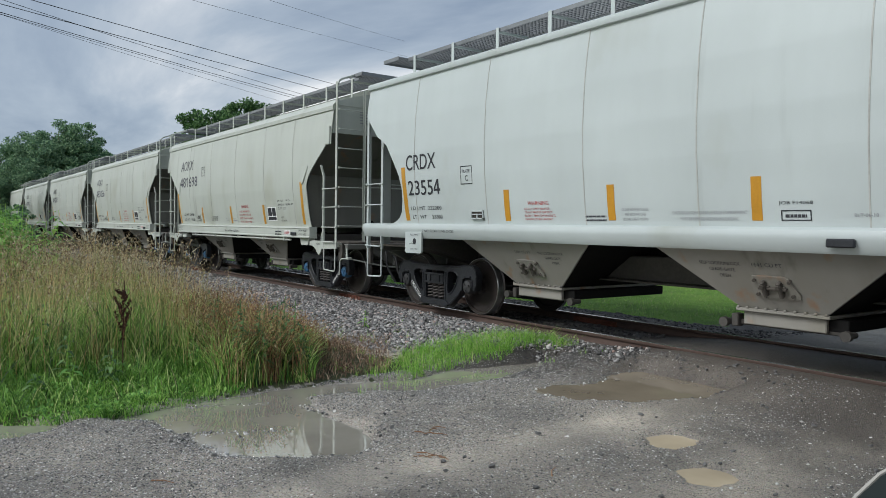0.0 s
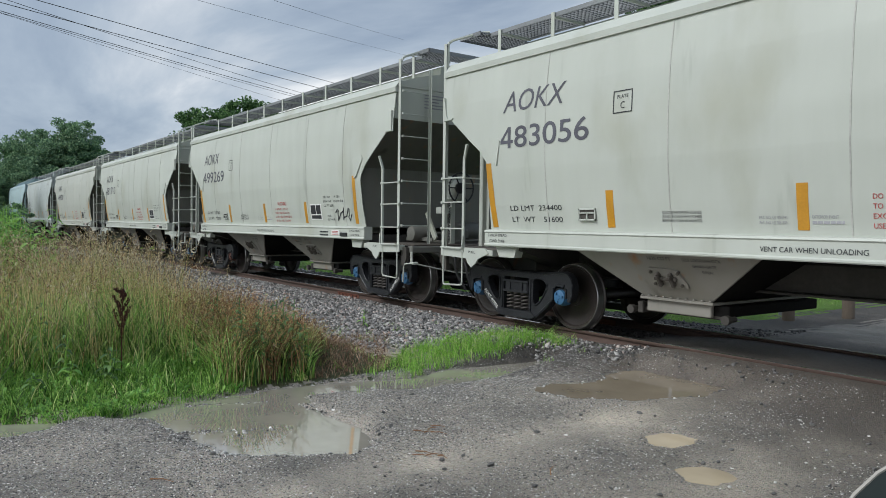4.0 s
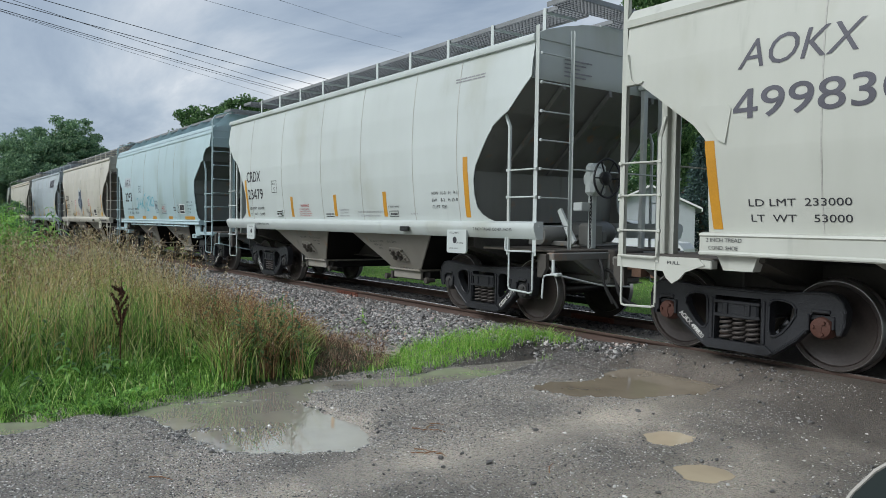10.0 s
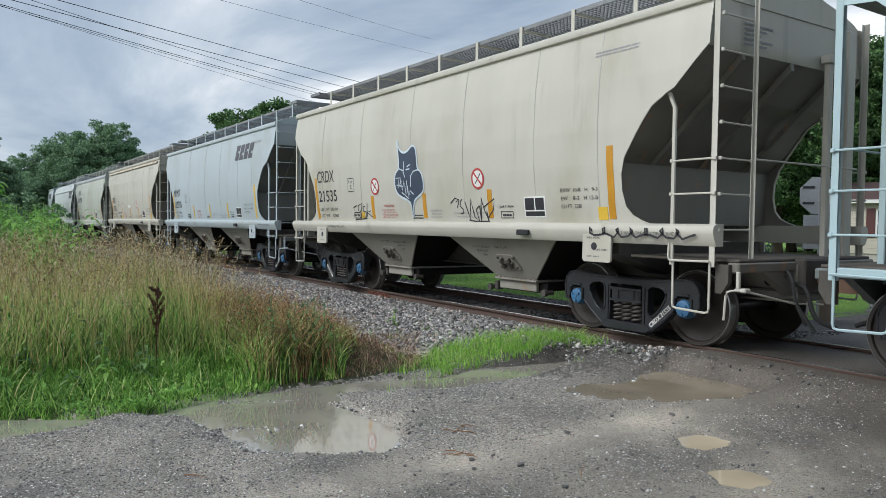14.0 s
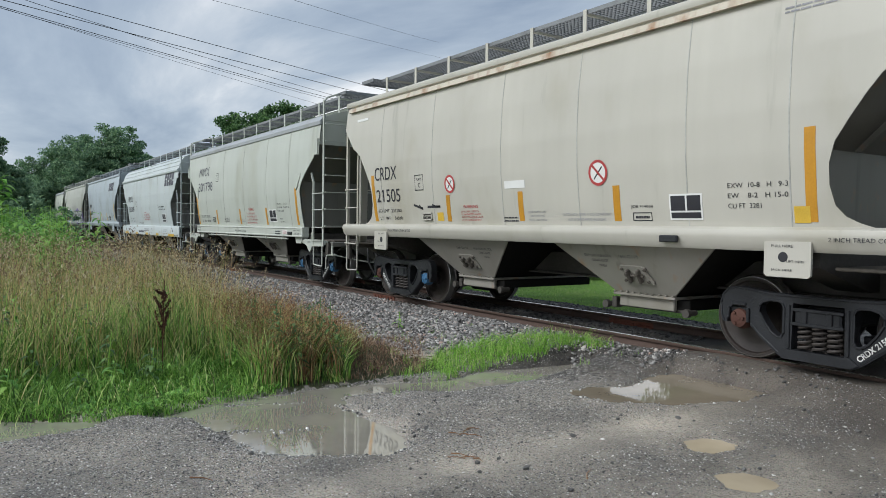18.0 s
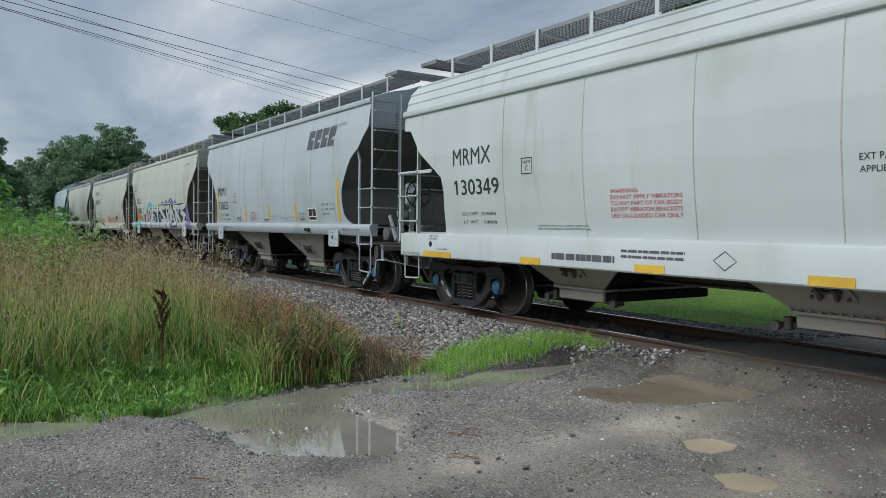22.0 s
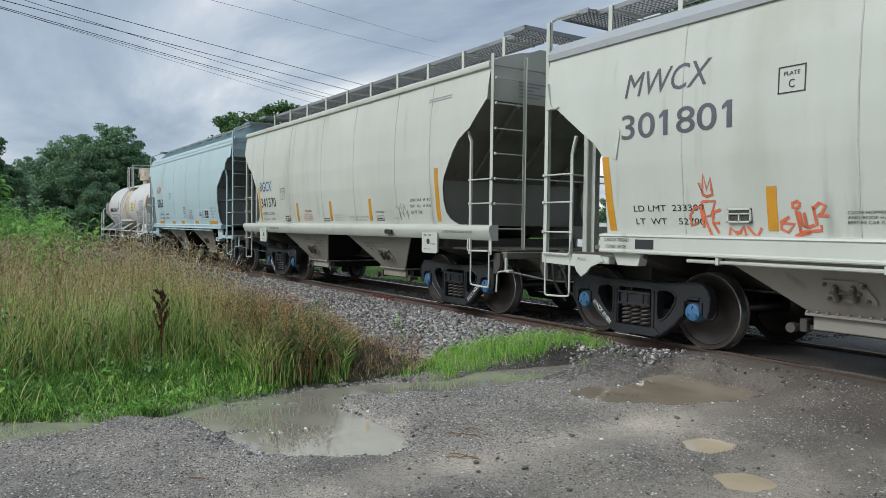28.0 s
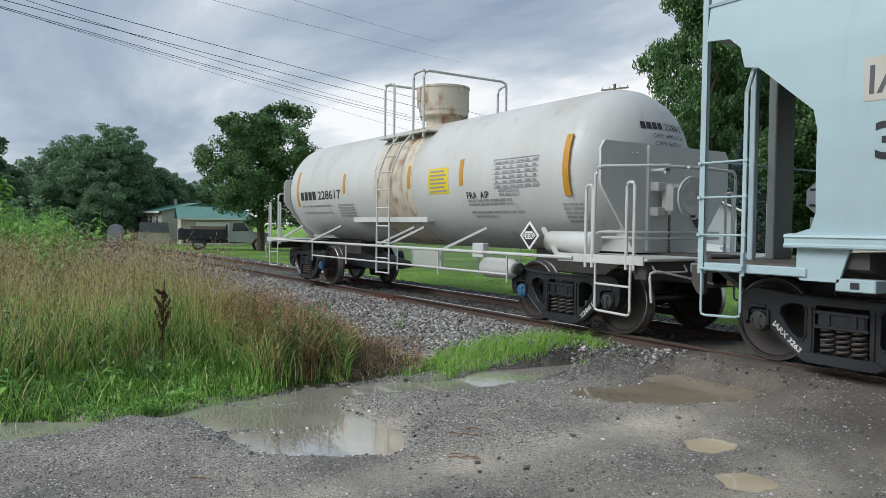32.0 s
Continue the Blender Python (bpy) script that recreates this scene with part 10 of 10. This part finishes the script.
# the edge of the parked car beside the camera: a dark mirror housing on the door
mir = sight(0.994, 0.975, 0.62)
car_ = thing("parked_car", "dark green car door with its rounded side mirror", "car", pose(0, 0, 0))
DARKGREEN = plain("dark_green_car_paint", (0.012, 0.02, 0.018), 0.18, 0.2, 0.1, 3, 0.0)
away = (mir - EYE).normalized()
shell = Shape()
right = away.cross(Vector((0, 0, 1))).normalized()
upw = right.cross(away)
prof = []
for i in range(9):
    f = i / 8
    w = math.sin(math.acos(1 - f)) if f < 1 else 1.0
    prof.append((0.12 * w + 0.002, 0.06 * f))
rings = []
for rr_, hh in prof:
    rings.append([mir + right * (0.086 + rr_ * 1.0 * math.cos(a)) + upw * (-0.082 + rr_ * 1.05 * math.sin(a)) + away * (-hh) for a in np.linspace(0, 2 * math.pi, 33)[:-1]])
vs = [p for r_ in rings for p in r_]
fs = [(i * 32 + j, i * 32 + (j + 1) % 32, (i + 1) * 32 + (j + 1) % 32, (i + 1) * 32 + j) for i in range(8) for j in range(32)] + [tuple(range(32))[::-1], tuple(8 * 32 + j for j in range(32))]
part("mirror_housing", shell.add(vs, fs), DARKGREEN, car_)
part("mirror_rim", Shape().tube([mir + right * (0.086 + 0.123 * math.cos(a)) + upw * (-0.082 + 0.128 * math.sin(a)) - away * 0.06 for a in np.linspace(0, 2 * math.pi, 33)[:-1]], 0.0016, 6, True), CONCRETE, car_, "thin pale mirror rim")
foot = mir + right * 0.115 - upw * 0.2
part("mirror_arm", Shape().tube([mir + right * 0.088 - upw * 0.16 - away * 0.03, Vector((foot.x + 0.05, foot.y - 0.08, 0.62))], 0.03, 8), DARKGREEN, car_)
part("door_panel", Shape().box(foot.x + 0.02, foot.x + 1.1, foot.y - 0.5, foot.y - 0.06, -0.12, 0.66, 0.05), DARKGREEN, car_)
part("tyre", Shape().lathe([(0.0, -0.1), (0.28, -0.11), (0.33, -0.08), (0.33, 0.08), (0.28, 0.11), (0.0, 0.1)], (foot.x + 0.6, foot.y - 0.3, 0.02), "y", 24), RUBBER, car_)

# ---- grass and weeds ----
def blades(n, place, height, width, lean, seed, seg=3, curl=0.5):
    """Many thin grass blades: places, a height range, a width range and how far they lean."""
    r = np.random.default_rng(seed)
    x, y, k = place(r, n)
    n = len(x)
    z = ground_z(x, y) - 0.01
    h = (height[0] + (height[1] - height[0]) * r.random(n)) * k
    w = width[0] + (width[1] - width[0]) * r.random(n)
    a = r.uniform(0, 2 * math.pi, n)
    b = a + r.uniform(0.6, 2.2, n)
    l = lean * (0.3 + r.random(n)) * h
    rows = []
    for i in range(seg + 1):
        f = i / seg
        off = l * f ** (1 + curl * 2)
        px, py, pz = x + np.cos(a) * off, y + np.sin(a) * off, z + h * f * (1 - 0.18 * f * lean)
        ww = w * (1 - f * 0.85) / 2
        rows.append(np.stack([px - np.cos(b) * ww, py - np.sin(b) * ww, pz], -1))
        rows.append(np.stack([px + np.cos(b) * ww, py + np.sin(b) * ww, pz], -1))
    v = np.stack(rows, 1)
    m = 2 * (seg + 1)
    base = (np.arange(n) * m)[:, None, None]
    q = np.array([(2 * i, 2 * i + 1, 2 * i + 3, 2 * i + 2) for i in range(seg)])
    tips = np.stack([x + np.cos(a) * l, y + np.sin(a) * l, z + h * (1 - 0.18 * lean)], -1)
    return v.reshape(-1, 3), (base + q[None]).reshape(-1, 4), tips, a


def tufted(r, x, y, size, spread_):
    """Gather places into tussocks: every one moves towards the nearest of its row of centres."""
    n = len(x)
    m = max(1, n // size)
    c = r.integers(0, m, n)
    return x[c] + r.standard_normal(n) * spread_, y[c] + r.standard_normal(n) * spread_


def verge_height(x, y):
    """How high the weeds stand: low by the ballast and the puddle, high in the middle of the verge."""
    h = 0.30 + 0.70 * smooth(-4.0, -5.6, y + 0.06 * np.minimum(0, x + 6))
    h = h * (0.42 + 0.58 * smooth(-0.7, -2.2, x + 0.9 * smooth(-5.9, -5.0, y)))
    return np.clip(h * (1 + 0.16 * wave(x, y, 1.1, 2)), 0.12, 1.15)


def in_verge(x, y):
    edge = -0.36 + 0.10 * wave(x, y, 2.4, 3) + 0.15 * smooth(-6.2, -6.8, y)
    return (x < edge) & (y < -3.5 + 0.25 * wave(x, y, 2.0, 7) + 0.5 * smooth(-3.5, -8, x) - 1.15 * smooth(-2.6, -0.7, x))


def verge(r, n):
    x, y = -0.35 - 9.5 * r.random(n) ** 1.25, -8.5 + 5.3 * r.random(n)
    x, y = tufted(r, x, y, 26, 0.085)
    keep = in_verge(x, y) & ~((x > -1.45) & (y < -5.75) & (r.random(n) < 0.85))
    x, y = x[keep], y[keep]
    return x, y, verge_height(x, y)


def verge_stems(r, n):
    """Flowering stems: most where the verge is high."""
    x, y = -0.6 - 9.3 * r.random(n) ** 1.1, -8.5 + 5.1 * r.random(n)
    x, y = tufted(r, x, y, 9, 0.11)
    k = verge_height(x, y)
    keep = in_verge(x, y) & (r.random(n) < 0.15 + 0.9 * k) & (x < -1.3 + 0.9 * smooth(-5.9, -5.2, y))
    return x[keep], y[keep], k[keep]


def verge_straw(r, n):
    x, y, k = verge_stems(r, n)
    keep = r.random(len(x)) < 0.15 + 0.85 * smooth(-0.1, 0.5, wave(x, y, 0.9, 5))
    return x[keep], y[keep], k[keep]


def verge_red(r, n):
    """The russet clump where the verge ends towards the ballast."""
    x, y = -0.45 - 2.6 * r.random(n), -5.6 + 2.2 * r.random(n)
    x, y = tufted(r, x, y, 16, 0.07)
    keep = (y < -3.55 - 1.2 * smooth(-2.4, -0.5, x) + 0.15 * wave(x, y, 3, 1)) & (x < -0.38)
    x, y = x[keep], y[keep]
    return x, y, 0.40 + 0.60 * smooth(-3.8, -5.0, y)


def clump_green(r, n):
    x, y = -0.42 - 1.6 * r.random(n), -5.65 + 1.5 * r.random(n)
    x, y = tufted(r, x, y, 34, 0.05)
    keep = (y < -4.1 - 0.5 * smooth(-1.6, -0.5, x)) & (x < -0.36)
    return x[keep], y[keep], 0.5 + 0.5 * smooth(-4.2, -5.0, y[keep])


def debris(r, n):
    """Low dead stems between the clump and the young grass."""
    x, y = -0.3 - 2.8 * r.random(n), -4.9 + 2.6 * r.random(n)
    x, y = tufted(r, x, y, 8, 0.06)
    d = inside_depth(x, y, [(-0.45, -4.80), (-0.34, -4.2), (-0.40, -3.75), (-0.95, -3.35), (-1.6, -3.0), (-2.3, -2.55), (-2.9, -3.0), (-2.6, -3.6), (-1.5, -4.2), (-0.8, -4.8)])
    keep = d > -0.05
    return x[keep], y[keep], 0.6 + 0.5 * r.random(keep.sum())


def verge_far(r, n):
    x = -9 - 45 * r.random(n) ** 1.3
    y = -10 + 6.0 * r.random(n)
    x, y = tufted(r, x, y, 14, 0.16)
    return x, y, 0.22 + 0.78 * smooth(-5.2, -7.2, y + 0.02 * (x + 9)) * (1 + 0.2 * wave(x, y, 0.6, 4))


def front(r, n):
    """The short grass between the tall weeds and the puddle."""
    x, y = 0.2 - 2.0 * r.random(n) ** 1.2, -8.6 + 3.2 * r.random(n)
    x, y = tufted(r, x, y, 12, 0.05)
    keep = (x < 0.02 - 0.25 * smooth(-6.7, -5.8, y) - 0.35 * smooth(-7.2, -8.2, y) + 0.08 * wave(x, y, 3.0, 3)) & (y < -5.45)
    for poly, _ in PUDDLES.values():
        keep &= inside_depth(x, y, poly) < 0.02
    x, y = x[keep], y[keep]
    return x, y, 0.55 + 0.75 * smooth(-0.3, -1.4, x) + 0.25 * wave(x, y, 2.7, 6)


def young(r, n):
    x, y = -2.1 + 2.4 * r.random(n), -4.2 + 3.4 * r.random(n)
    x, y = tufted(r, x, y, 15, 0.045)
    d = inside_depth(x, y, [(-0.30, -4.25), (0.10, -3.75), (-0.18, -3.0), (-0.15, -2.0), (-0.02, -1.50), (0.30, -1.28), (0.42, -1.12), (-0.45, -1.02), (-1.0, -1.5), (-1.35, -2.0), (-1.30, -2.6), (-0.85, -3.3), (-0.42, -3.85)])
    keep = (d + 0.10 * wave(x, y, 4, 2) > 0.02) & (r.random(n) < 0.35 + 0.65 * smooth(-3.7, -2.9, y))
    for poly, _ in PUDDLES.values():
        keep &= inside_depth(x, y, poly) < 0.04
    x, y = x[keep], y[keep]
    return x, y, 0.45 + 0.75 * r.random(len(x))


def strays(r, n):
    """Single green tufts in the ballast and at the puddle's edge."""
    x, y = -3.2 + 4.4 * r.random(n), -4.6 + 3.5 * r.random(n)
    x, y = tufted(r, x, y, 11, 0.03)
    keep = x < 0.9
    for poly, _ in PUDDLES.values():
        keep &= inside_depth(x, y, poly) < 0.0
    return x[keep], y[keep], 0.5 + 0.5 * r.random(keep.sum())


def lawn(r, n):
    x = -16 + 15 * r.random(n)
    y = 2.6 + 7.5 * r.random(n) ** 1.4
    return x, y, np.ones(n)


def stuff(name, label, sets, mat):
    V, F, n = [], [], 0
    for v, f in sets:
        V.append(v)
        F.append(f + n)
        n += len(v)
    return tagged(new(name, big_mesh(name, np.concatenate(V), np.concatenate(F), mat)), label, "grass", kind="stuff")


def seed_heads(tips, a, seed, size, keep, droop=0.5):
    """Loose seed heads at the stems' tips: a few small pointed slips each."""
    r = np.random.default_rng(seed)
    sel = r.random(len(tips)) < keep
    t, a = tips[sel], a[sel]
    n, m = len(t), 7
    f = np.linspace(0, 1, m)[None, :, None]
    d = np.stack([np.cos(a) * droop, np.sin(a) * droop, np.full(n, 0.75)], -1)[:, None, :]
    p = t[:, None, :] + d * (f - 0.6) * size * 2.2 + r.standard_normal((n, m, 3)) * size * 0.16
    u = r.standard_normal((n, m, 3)) * 0.5 + d
    u /= np.linalg.norm(u, axis=-1, keepdims=True)
    w = np.cross(u, r.standard_normal((n, m, 3)))
    w /= np.linalg.norm(w, axis=-1, keepdims=True)
    q = np.stack([p - u * size * 0.32, p + w * size * 0.07, p + u * size * 0.32, p - w * size * 0.07], 2)
    return q.reshape(-1, 3), np.arange(n * m * 4).reshape(-1, 4)


v1, f1, _, _ = blades(30000, verge, (0.35, 0.85), (0.007, 0.017), 0.65, 41, 4)
v3, f3, _, _ = blades(20000, verge, (0.18, 0.45), (0.008, 0.018), 0.9, 58, 3, 0.8)
v2, f2, _, _ = blades(16000, verge_far, (0.5, 1.1), (0.010, 0.026), 0.5, 42)
stuff("tall_grass", "tall green meadow grass on the verge", [(v1, f1), (v2, f2), (v3, f3)], GRASS)
v1, f1, tips, ang = blades(7500, verge_stems, (0.75, 1.45), (0.005, 0.008), 0.26, 43)
v2, f2, tips2, ang2 = blades(4500, verge_far, (0.8, 1.35), (0.005, 0.010), 0.3, 44)
v3, f3, _, _ = blades(9500, verge_straw, (0.40, 1.05), (0.006, 0.011), 0.40, 52)
s1 = seed_heads(tips, ang, 45, 0.075, 0.5, 0.6)
s2 = seed_heads(tips2, ang2, 46, 0.10, 0.25)
stuff("dry_grass", "pale straw grass stems with fine seed heads", [(v1, f1), (v2, f2), (v3, f3)], GRASS_DRY)
stuff("seed_haze", "fine muted brown seed heads over the grass", [s1, s2], HAZE)
v1, f1, tips, ang = blades(5200, verge_red, (0.40, 0.90), (0.005, 0.010), 0.50, 47, 4)
v2, f2, _, _ = blades(1700, verge_straw, (0.5, 1.12), (0.005, 0.009), 0.4, 53)
stuff("russet_grass", "reddish-brown dry grass at the ballast's edge", [(v1, f1), (v2, f2), seed_heads(tips, ang, 48, 0.05, 0.35)], GRASS_RED)
v1, f1, _, _ = blades(9000, debris, (0.04, 0.20), (0.003, 0.008), 1.3, 54, 3, 0.6)
v3, f3, _, _ = blades(2600, clump_green, (0.35, 0.75), (0.008, 0.018), 0.9, 57, 5, 0.9)
stuff("clump_grass", "long arching green blades at the foot of the clump", [(v3, f3)], GRASS)
stuff("dead_grass", "low dead brown stems between clump and ballast", [(v1, f1)], DEAD)
v1, f1, _, _ = blades(24000, front, (0.05, 0.20), (0.005, 0.012), 0.9, 49, 3, 0.8)
stuff("short_grass", "short green grass along the puddle's edge", [(v1, f1)], SHORT)
v1, f1, _, _ = blades(19000, young, (0.05, 0.23), (0.005, 0.011), 0.95, 50, 3, 0.8)
v2, f2, _, _ = blades(900, strays, (0.05, 0.20), (0.003, 0.007), 0.8, 55, 3, 0.7)
stuff("young_grass", "bright green young grass between puddle and ballast", [(v1, f1), (v2, f2)], GRASS_NEW)


def low_leaves(n, seed):
    """Broad small leaves of clover, plantain and dandelion among the short grass."""
    r = np.random.default_rng(seed)
    x, y, k = front(r, n)
    n = len(x)
    z = ground_z(x, y) + r.uniform(0.01, 0.13, n) * k
    a, up = r.uniform(0, 6.28, n), r.uniform(0.0, 1.6, n)
    ln = r.uniform(0.02, 0.06, n)
    d = np.stack([np.cos(a), np.sin(a), up], -1)
    e = np.stack([-np.sin(a), np.cos(a), np.zeros(n)], -1)
    p = np.stack([x, y, z], -1)
    w = (ln * r.uniform(0.16, 0.30, n))[:, None]
    q = np.stack([p, p + d * ln[:, None] * 0.45 + e * w, p + d * ln[:, None] * np.array([1, 1, 0.6]), p + d * ln[:, None] * 0.45 - e * w], 1)
    return q.reshape(-1, 3), np.arange(n * 4).reshape(-1, 4)


stuff("ground_weeds", "small broad-leaved weeds in the short grass", [low_leaves(4200, 56)], LEAF_LIGHT)
v1, f1, _, _ = blades(16000, lawn, (0.03, 0.08), (0.006, 0.016), 0.7, 51, 2)
stuff("lawn_grass", "short mown green lawn beyond the track", [(v1, f1)], GRASS_NEW)


# leafy weeds: a stem with long pointed leaves
def weed(name, label, x, y, h, seed, n_leaf, leaf, mat, stem_mat):
    r = np.random.default_rng(seed)
    z = float(ground_z(np.array([x]), np.array([y]))[0])
    t = thing(name, label, "weed", pose(x, y, z), "weeds on the verge" if name == "leafy_weed" else "")
    part("stem", Shape().tube([(0, 0, -0.02), (0.01, 0.0, h * 0.5), (0.03 * r.uniform(-1, 1), 0.03, h)], 0.009, 6, False, 0.004), stem_mat, t)
    V, F = [], []
    for i in range(n_leaf):
        f = 0.18 + 0.82 * i / n_leaf
        a = i * 2.4 + r.uniform(-0.3, 0.3)
        ln = leaf * (0.6 + 0.7 * math.sin(math.pi * min(1, f * 0.9 + 0.1))) * r.uniform(0.8, 1.2)
        d, up = np.array([math.cos(a), math.sin(a), 0.0]), r.uniform(0.25, 0.75)
        side = np.array([-math.sin(a), math.cos(a), 0.0])
        b = np.array([0.01, 0, h * f])
        pts = []
        for k in range(5):
            g = k / 4
            c = b + d * ln * g + np.array([0, 0, ln * (up * g - 0.75 * g * g)])
            w = ln * 0.16 * math.sin(math.pi * min(1, 0.12 + g * 0.95))
            pts += [c - side * w, c + side * w]
        o = len(V)
        V += pts
        F += [(o + 2 * k, o + 2 * k + 1, o + 2 * k + 3, o + 2 * k + 2) for k in range(4)]
    ob = new("leaves", big_mesh("leaves", np.array(V), np.array(F), mat))
    ob.parent = t
    return t


rw = np.random.default_rng(77)
for k in range(70):
    x = -0.9 - 7 * rw.random() ** 1.4
    y = -8.2 + 3.4 * rw.random()
    h = float(verge_height(np.array([x]), np.array([y]))[0])
    weed("leafy_weed", "green leafy weed standing in tall grass", x, y, (0.35 + 0.55 * rw.random()) * max(0.5, h), 100 + k, 14, 0.13, LEAF_LIGHT if k % 2 else LEAF, GRASS)
for k in range(26):
    weed("leafy_weed", "dark green bushy weed in the russet clump", -0.65 - 1.2 * rw.random(), -5.35 + 0.75 * rw.random(), rw.uniform(0.35, 0.85), 500 + k, 34, 0.12, LEAF, LEAF)
for k in range(84):
    x = -7.5 - 14 * rw.random()
    y = -8.4 + 2.4 * rw.random()
    weed("leafy_weed", "tall light green weed with long pointed leaves", x, y, rw.uniform(1.35, 1.80) + 0.035 * (-7.5 - x), 200 + k, 34, 0.30, LEAF_LIGHT, GRASS)
for k in range(13):
    x = -14 - 11 * rw.random()
    y = -8.8 + 1.6 * rw.random()
    weed("sumac_sapling", "bright green sumac sapling with drooping leaves", x, y, rw.uniform(2.3, 3.2), 300 + k, 80, 0.55, LEAF_LIGHT, BARK)
weed("leafy_weed", "single bright weed at the ballast's edge", -3.26, -2.38, 0.28, 400, 10, 0.10, LEAF_LIGHT, GRASS)


# the dock: a dark brown stalk of dried seeds
def dock(x, y, h):
    r = np.random.default_rng(8)
    z = float(ground_z(np.array([x]), np.array([y]))[0])
    t = thing("dock_plant", "dead dock stalk with dark brown seed clusters", "plant", pose(x, y, z))
    part("stem", Shape().tube([(0, 0, 0), (0.01, 0, h * 0.5), (0, 0.02, h)], 0.007, 6, False, 0.004), SEED, t)
    V, F, n = [], [], 0
    for b in range(11):
        a, z0 = b * 2.4, h * (0.40 + 0.046 * b)
        ln = 0.26 * (1 - b / 13)
        part("branch", Shape().tube([(0, 0, z0), (0.055 * math.cos(a), 0.055 * math.sin(a), z0 + ln * 0.45), (0.085 * math.cos(a), 0.085 * math.sin(a), z0 + ln)], 0.003, 5), GRASS_RED, t)
        for wh in range(8):
            g = (wh + 0.5) / 8
            m = 16
            p = np.array([0.10 * g * (1.15 - 0.3 * g) * math.cos(a), 0.10 * g * (1.15 - 0.3 * g) * math.sin(a), z0 + ln * g]) + r.standard_normal((m, 3)) * np.array([0.008, 0.008, 0.005])
            u, w = r.standard_normal((m, 3)) * 0.006, r.standard_normal((m, 3)) * 0.006
            V.append(np.stack([p - u, p + w, p + u, p - w], 1).reshape(-1, 3))
            F.append(np.arange(m * 4).reshape(-1, 4) + n)
            n += m * 4
    ob = new("seed_cluster", big_mesh("seed_cluster", np.concatenate(V), np.concatenate(F), SEED))
    ob.parent = t
    tagged(ob, kind="stuff")


dock(-1.25, -6.45, 1.06)

# twigs and a torn leaf on the road
for k, (x, y, a, ln) in enumerate(((2.02, -4.86, 20, 0.12), (2.07, -4.80, 70, 0.10), (2.13, -4.74, 35, 0.14), (2.00, -4.72, 100, 0.09), (1.97, -4.64, 50, 0.12), (2.45, -5.10, 28, 0.16), (2.53, -5.06, 55, 0.13), (2.60, -5.04, 10, 0.11), (2.50, -5.16, 40, 0.15), (4.9, -3.1, 10, 0.25), (3.3, -4.6, 130, 0.2), (2.0, -6.9, 40, 0.18))):
    z = float(ground_z(np.array([x]), np.array([y]))[0])
    solid("twig", Shape().tube([(-ln / 2, 0, 0.004), (0, 0.012, 0.010), (ln / 2, -0.005, 0.005)], 0.005, 5, False, 0.002), GRASS_RED, "short brown twig lying on gravel", "twig", at=pose(x, y, z, 0, 0, a))

# ---- what moves ----
def motions():
    """The whole train rolls past; every wheelset turns with the distance rolled."""
    times = [0.5 * k for k in range(65)]
    for car, x in CARS:
        walk(car, [(t, pose(x + travelled(t), 0, 0)) for t in times])
    turns = [k / 15 for k in range(481)]
    for ws, x in WHEELSETS:
        walk(ws, [(t, pose(x, 0, R_WHEEL, 0, math.degrees(travelled(t) / R_WHEEL), 0)) for t in turns])


motions()
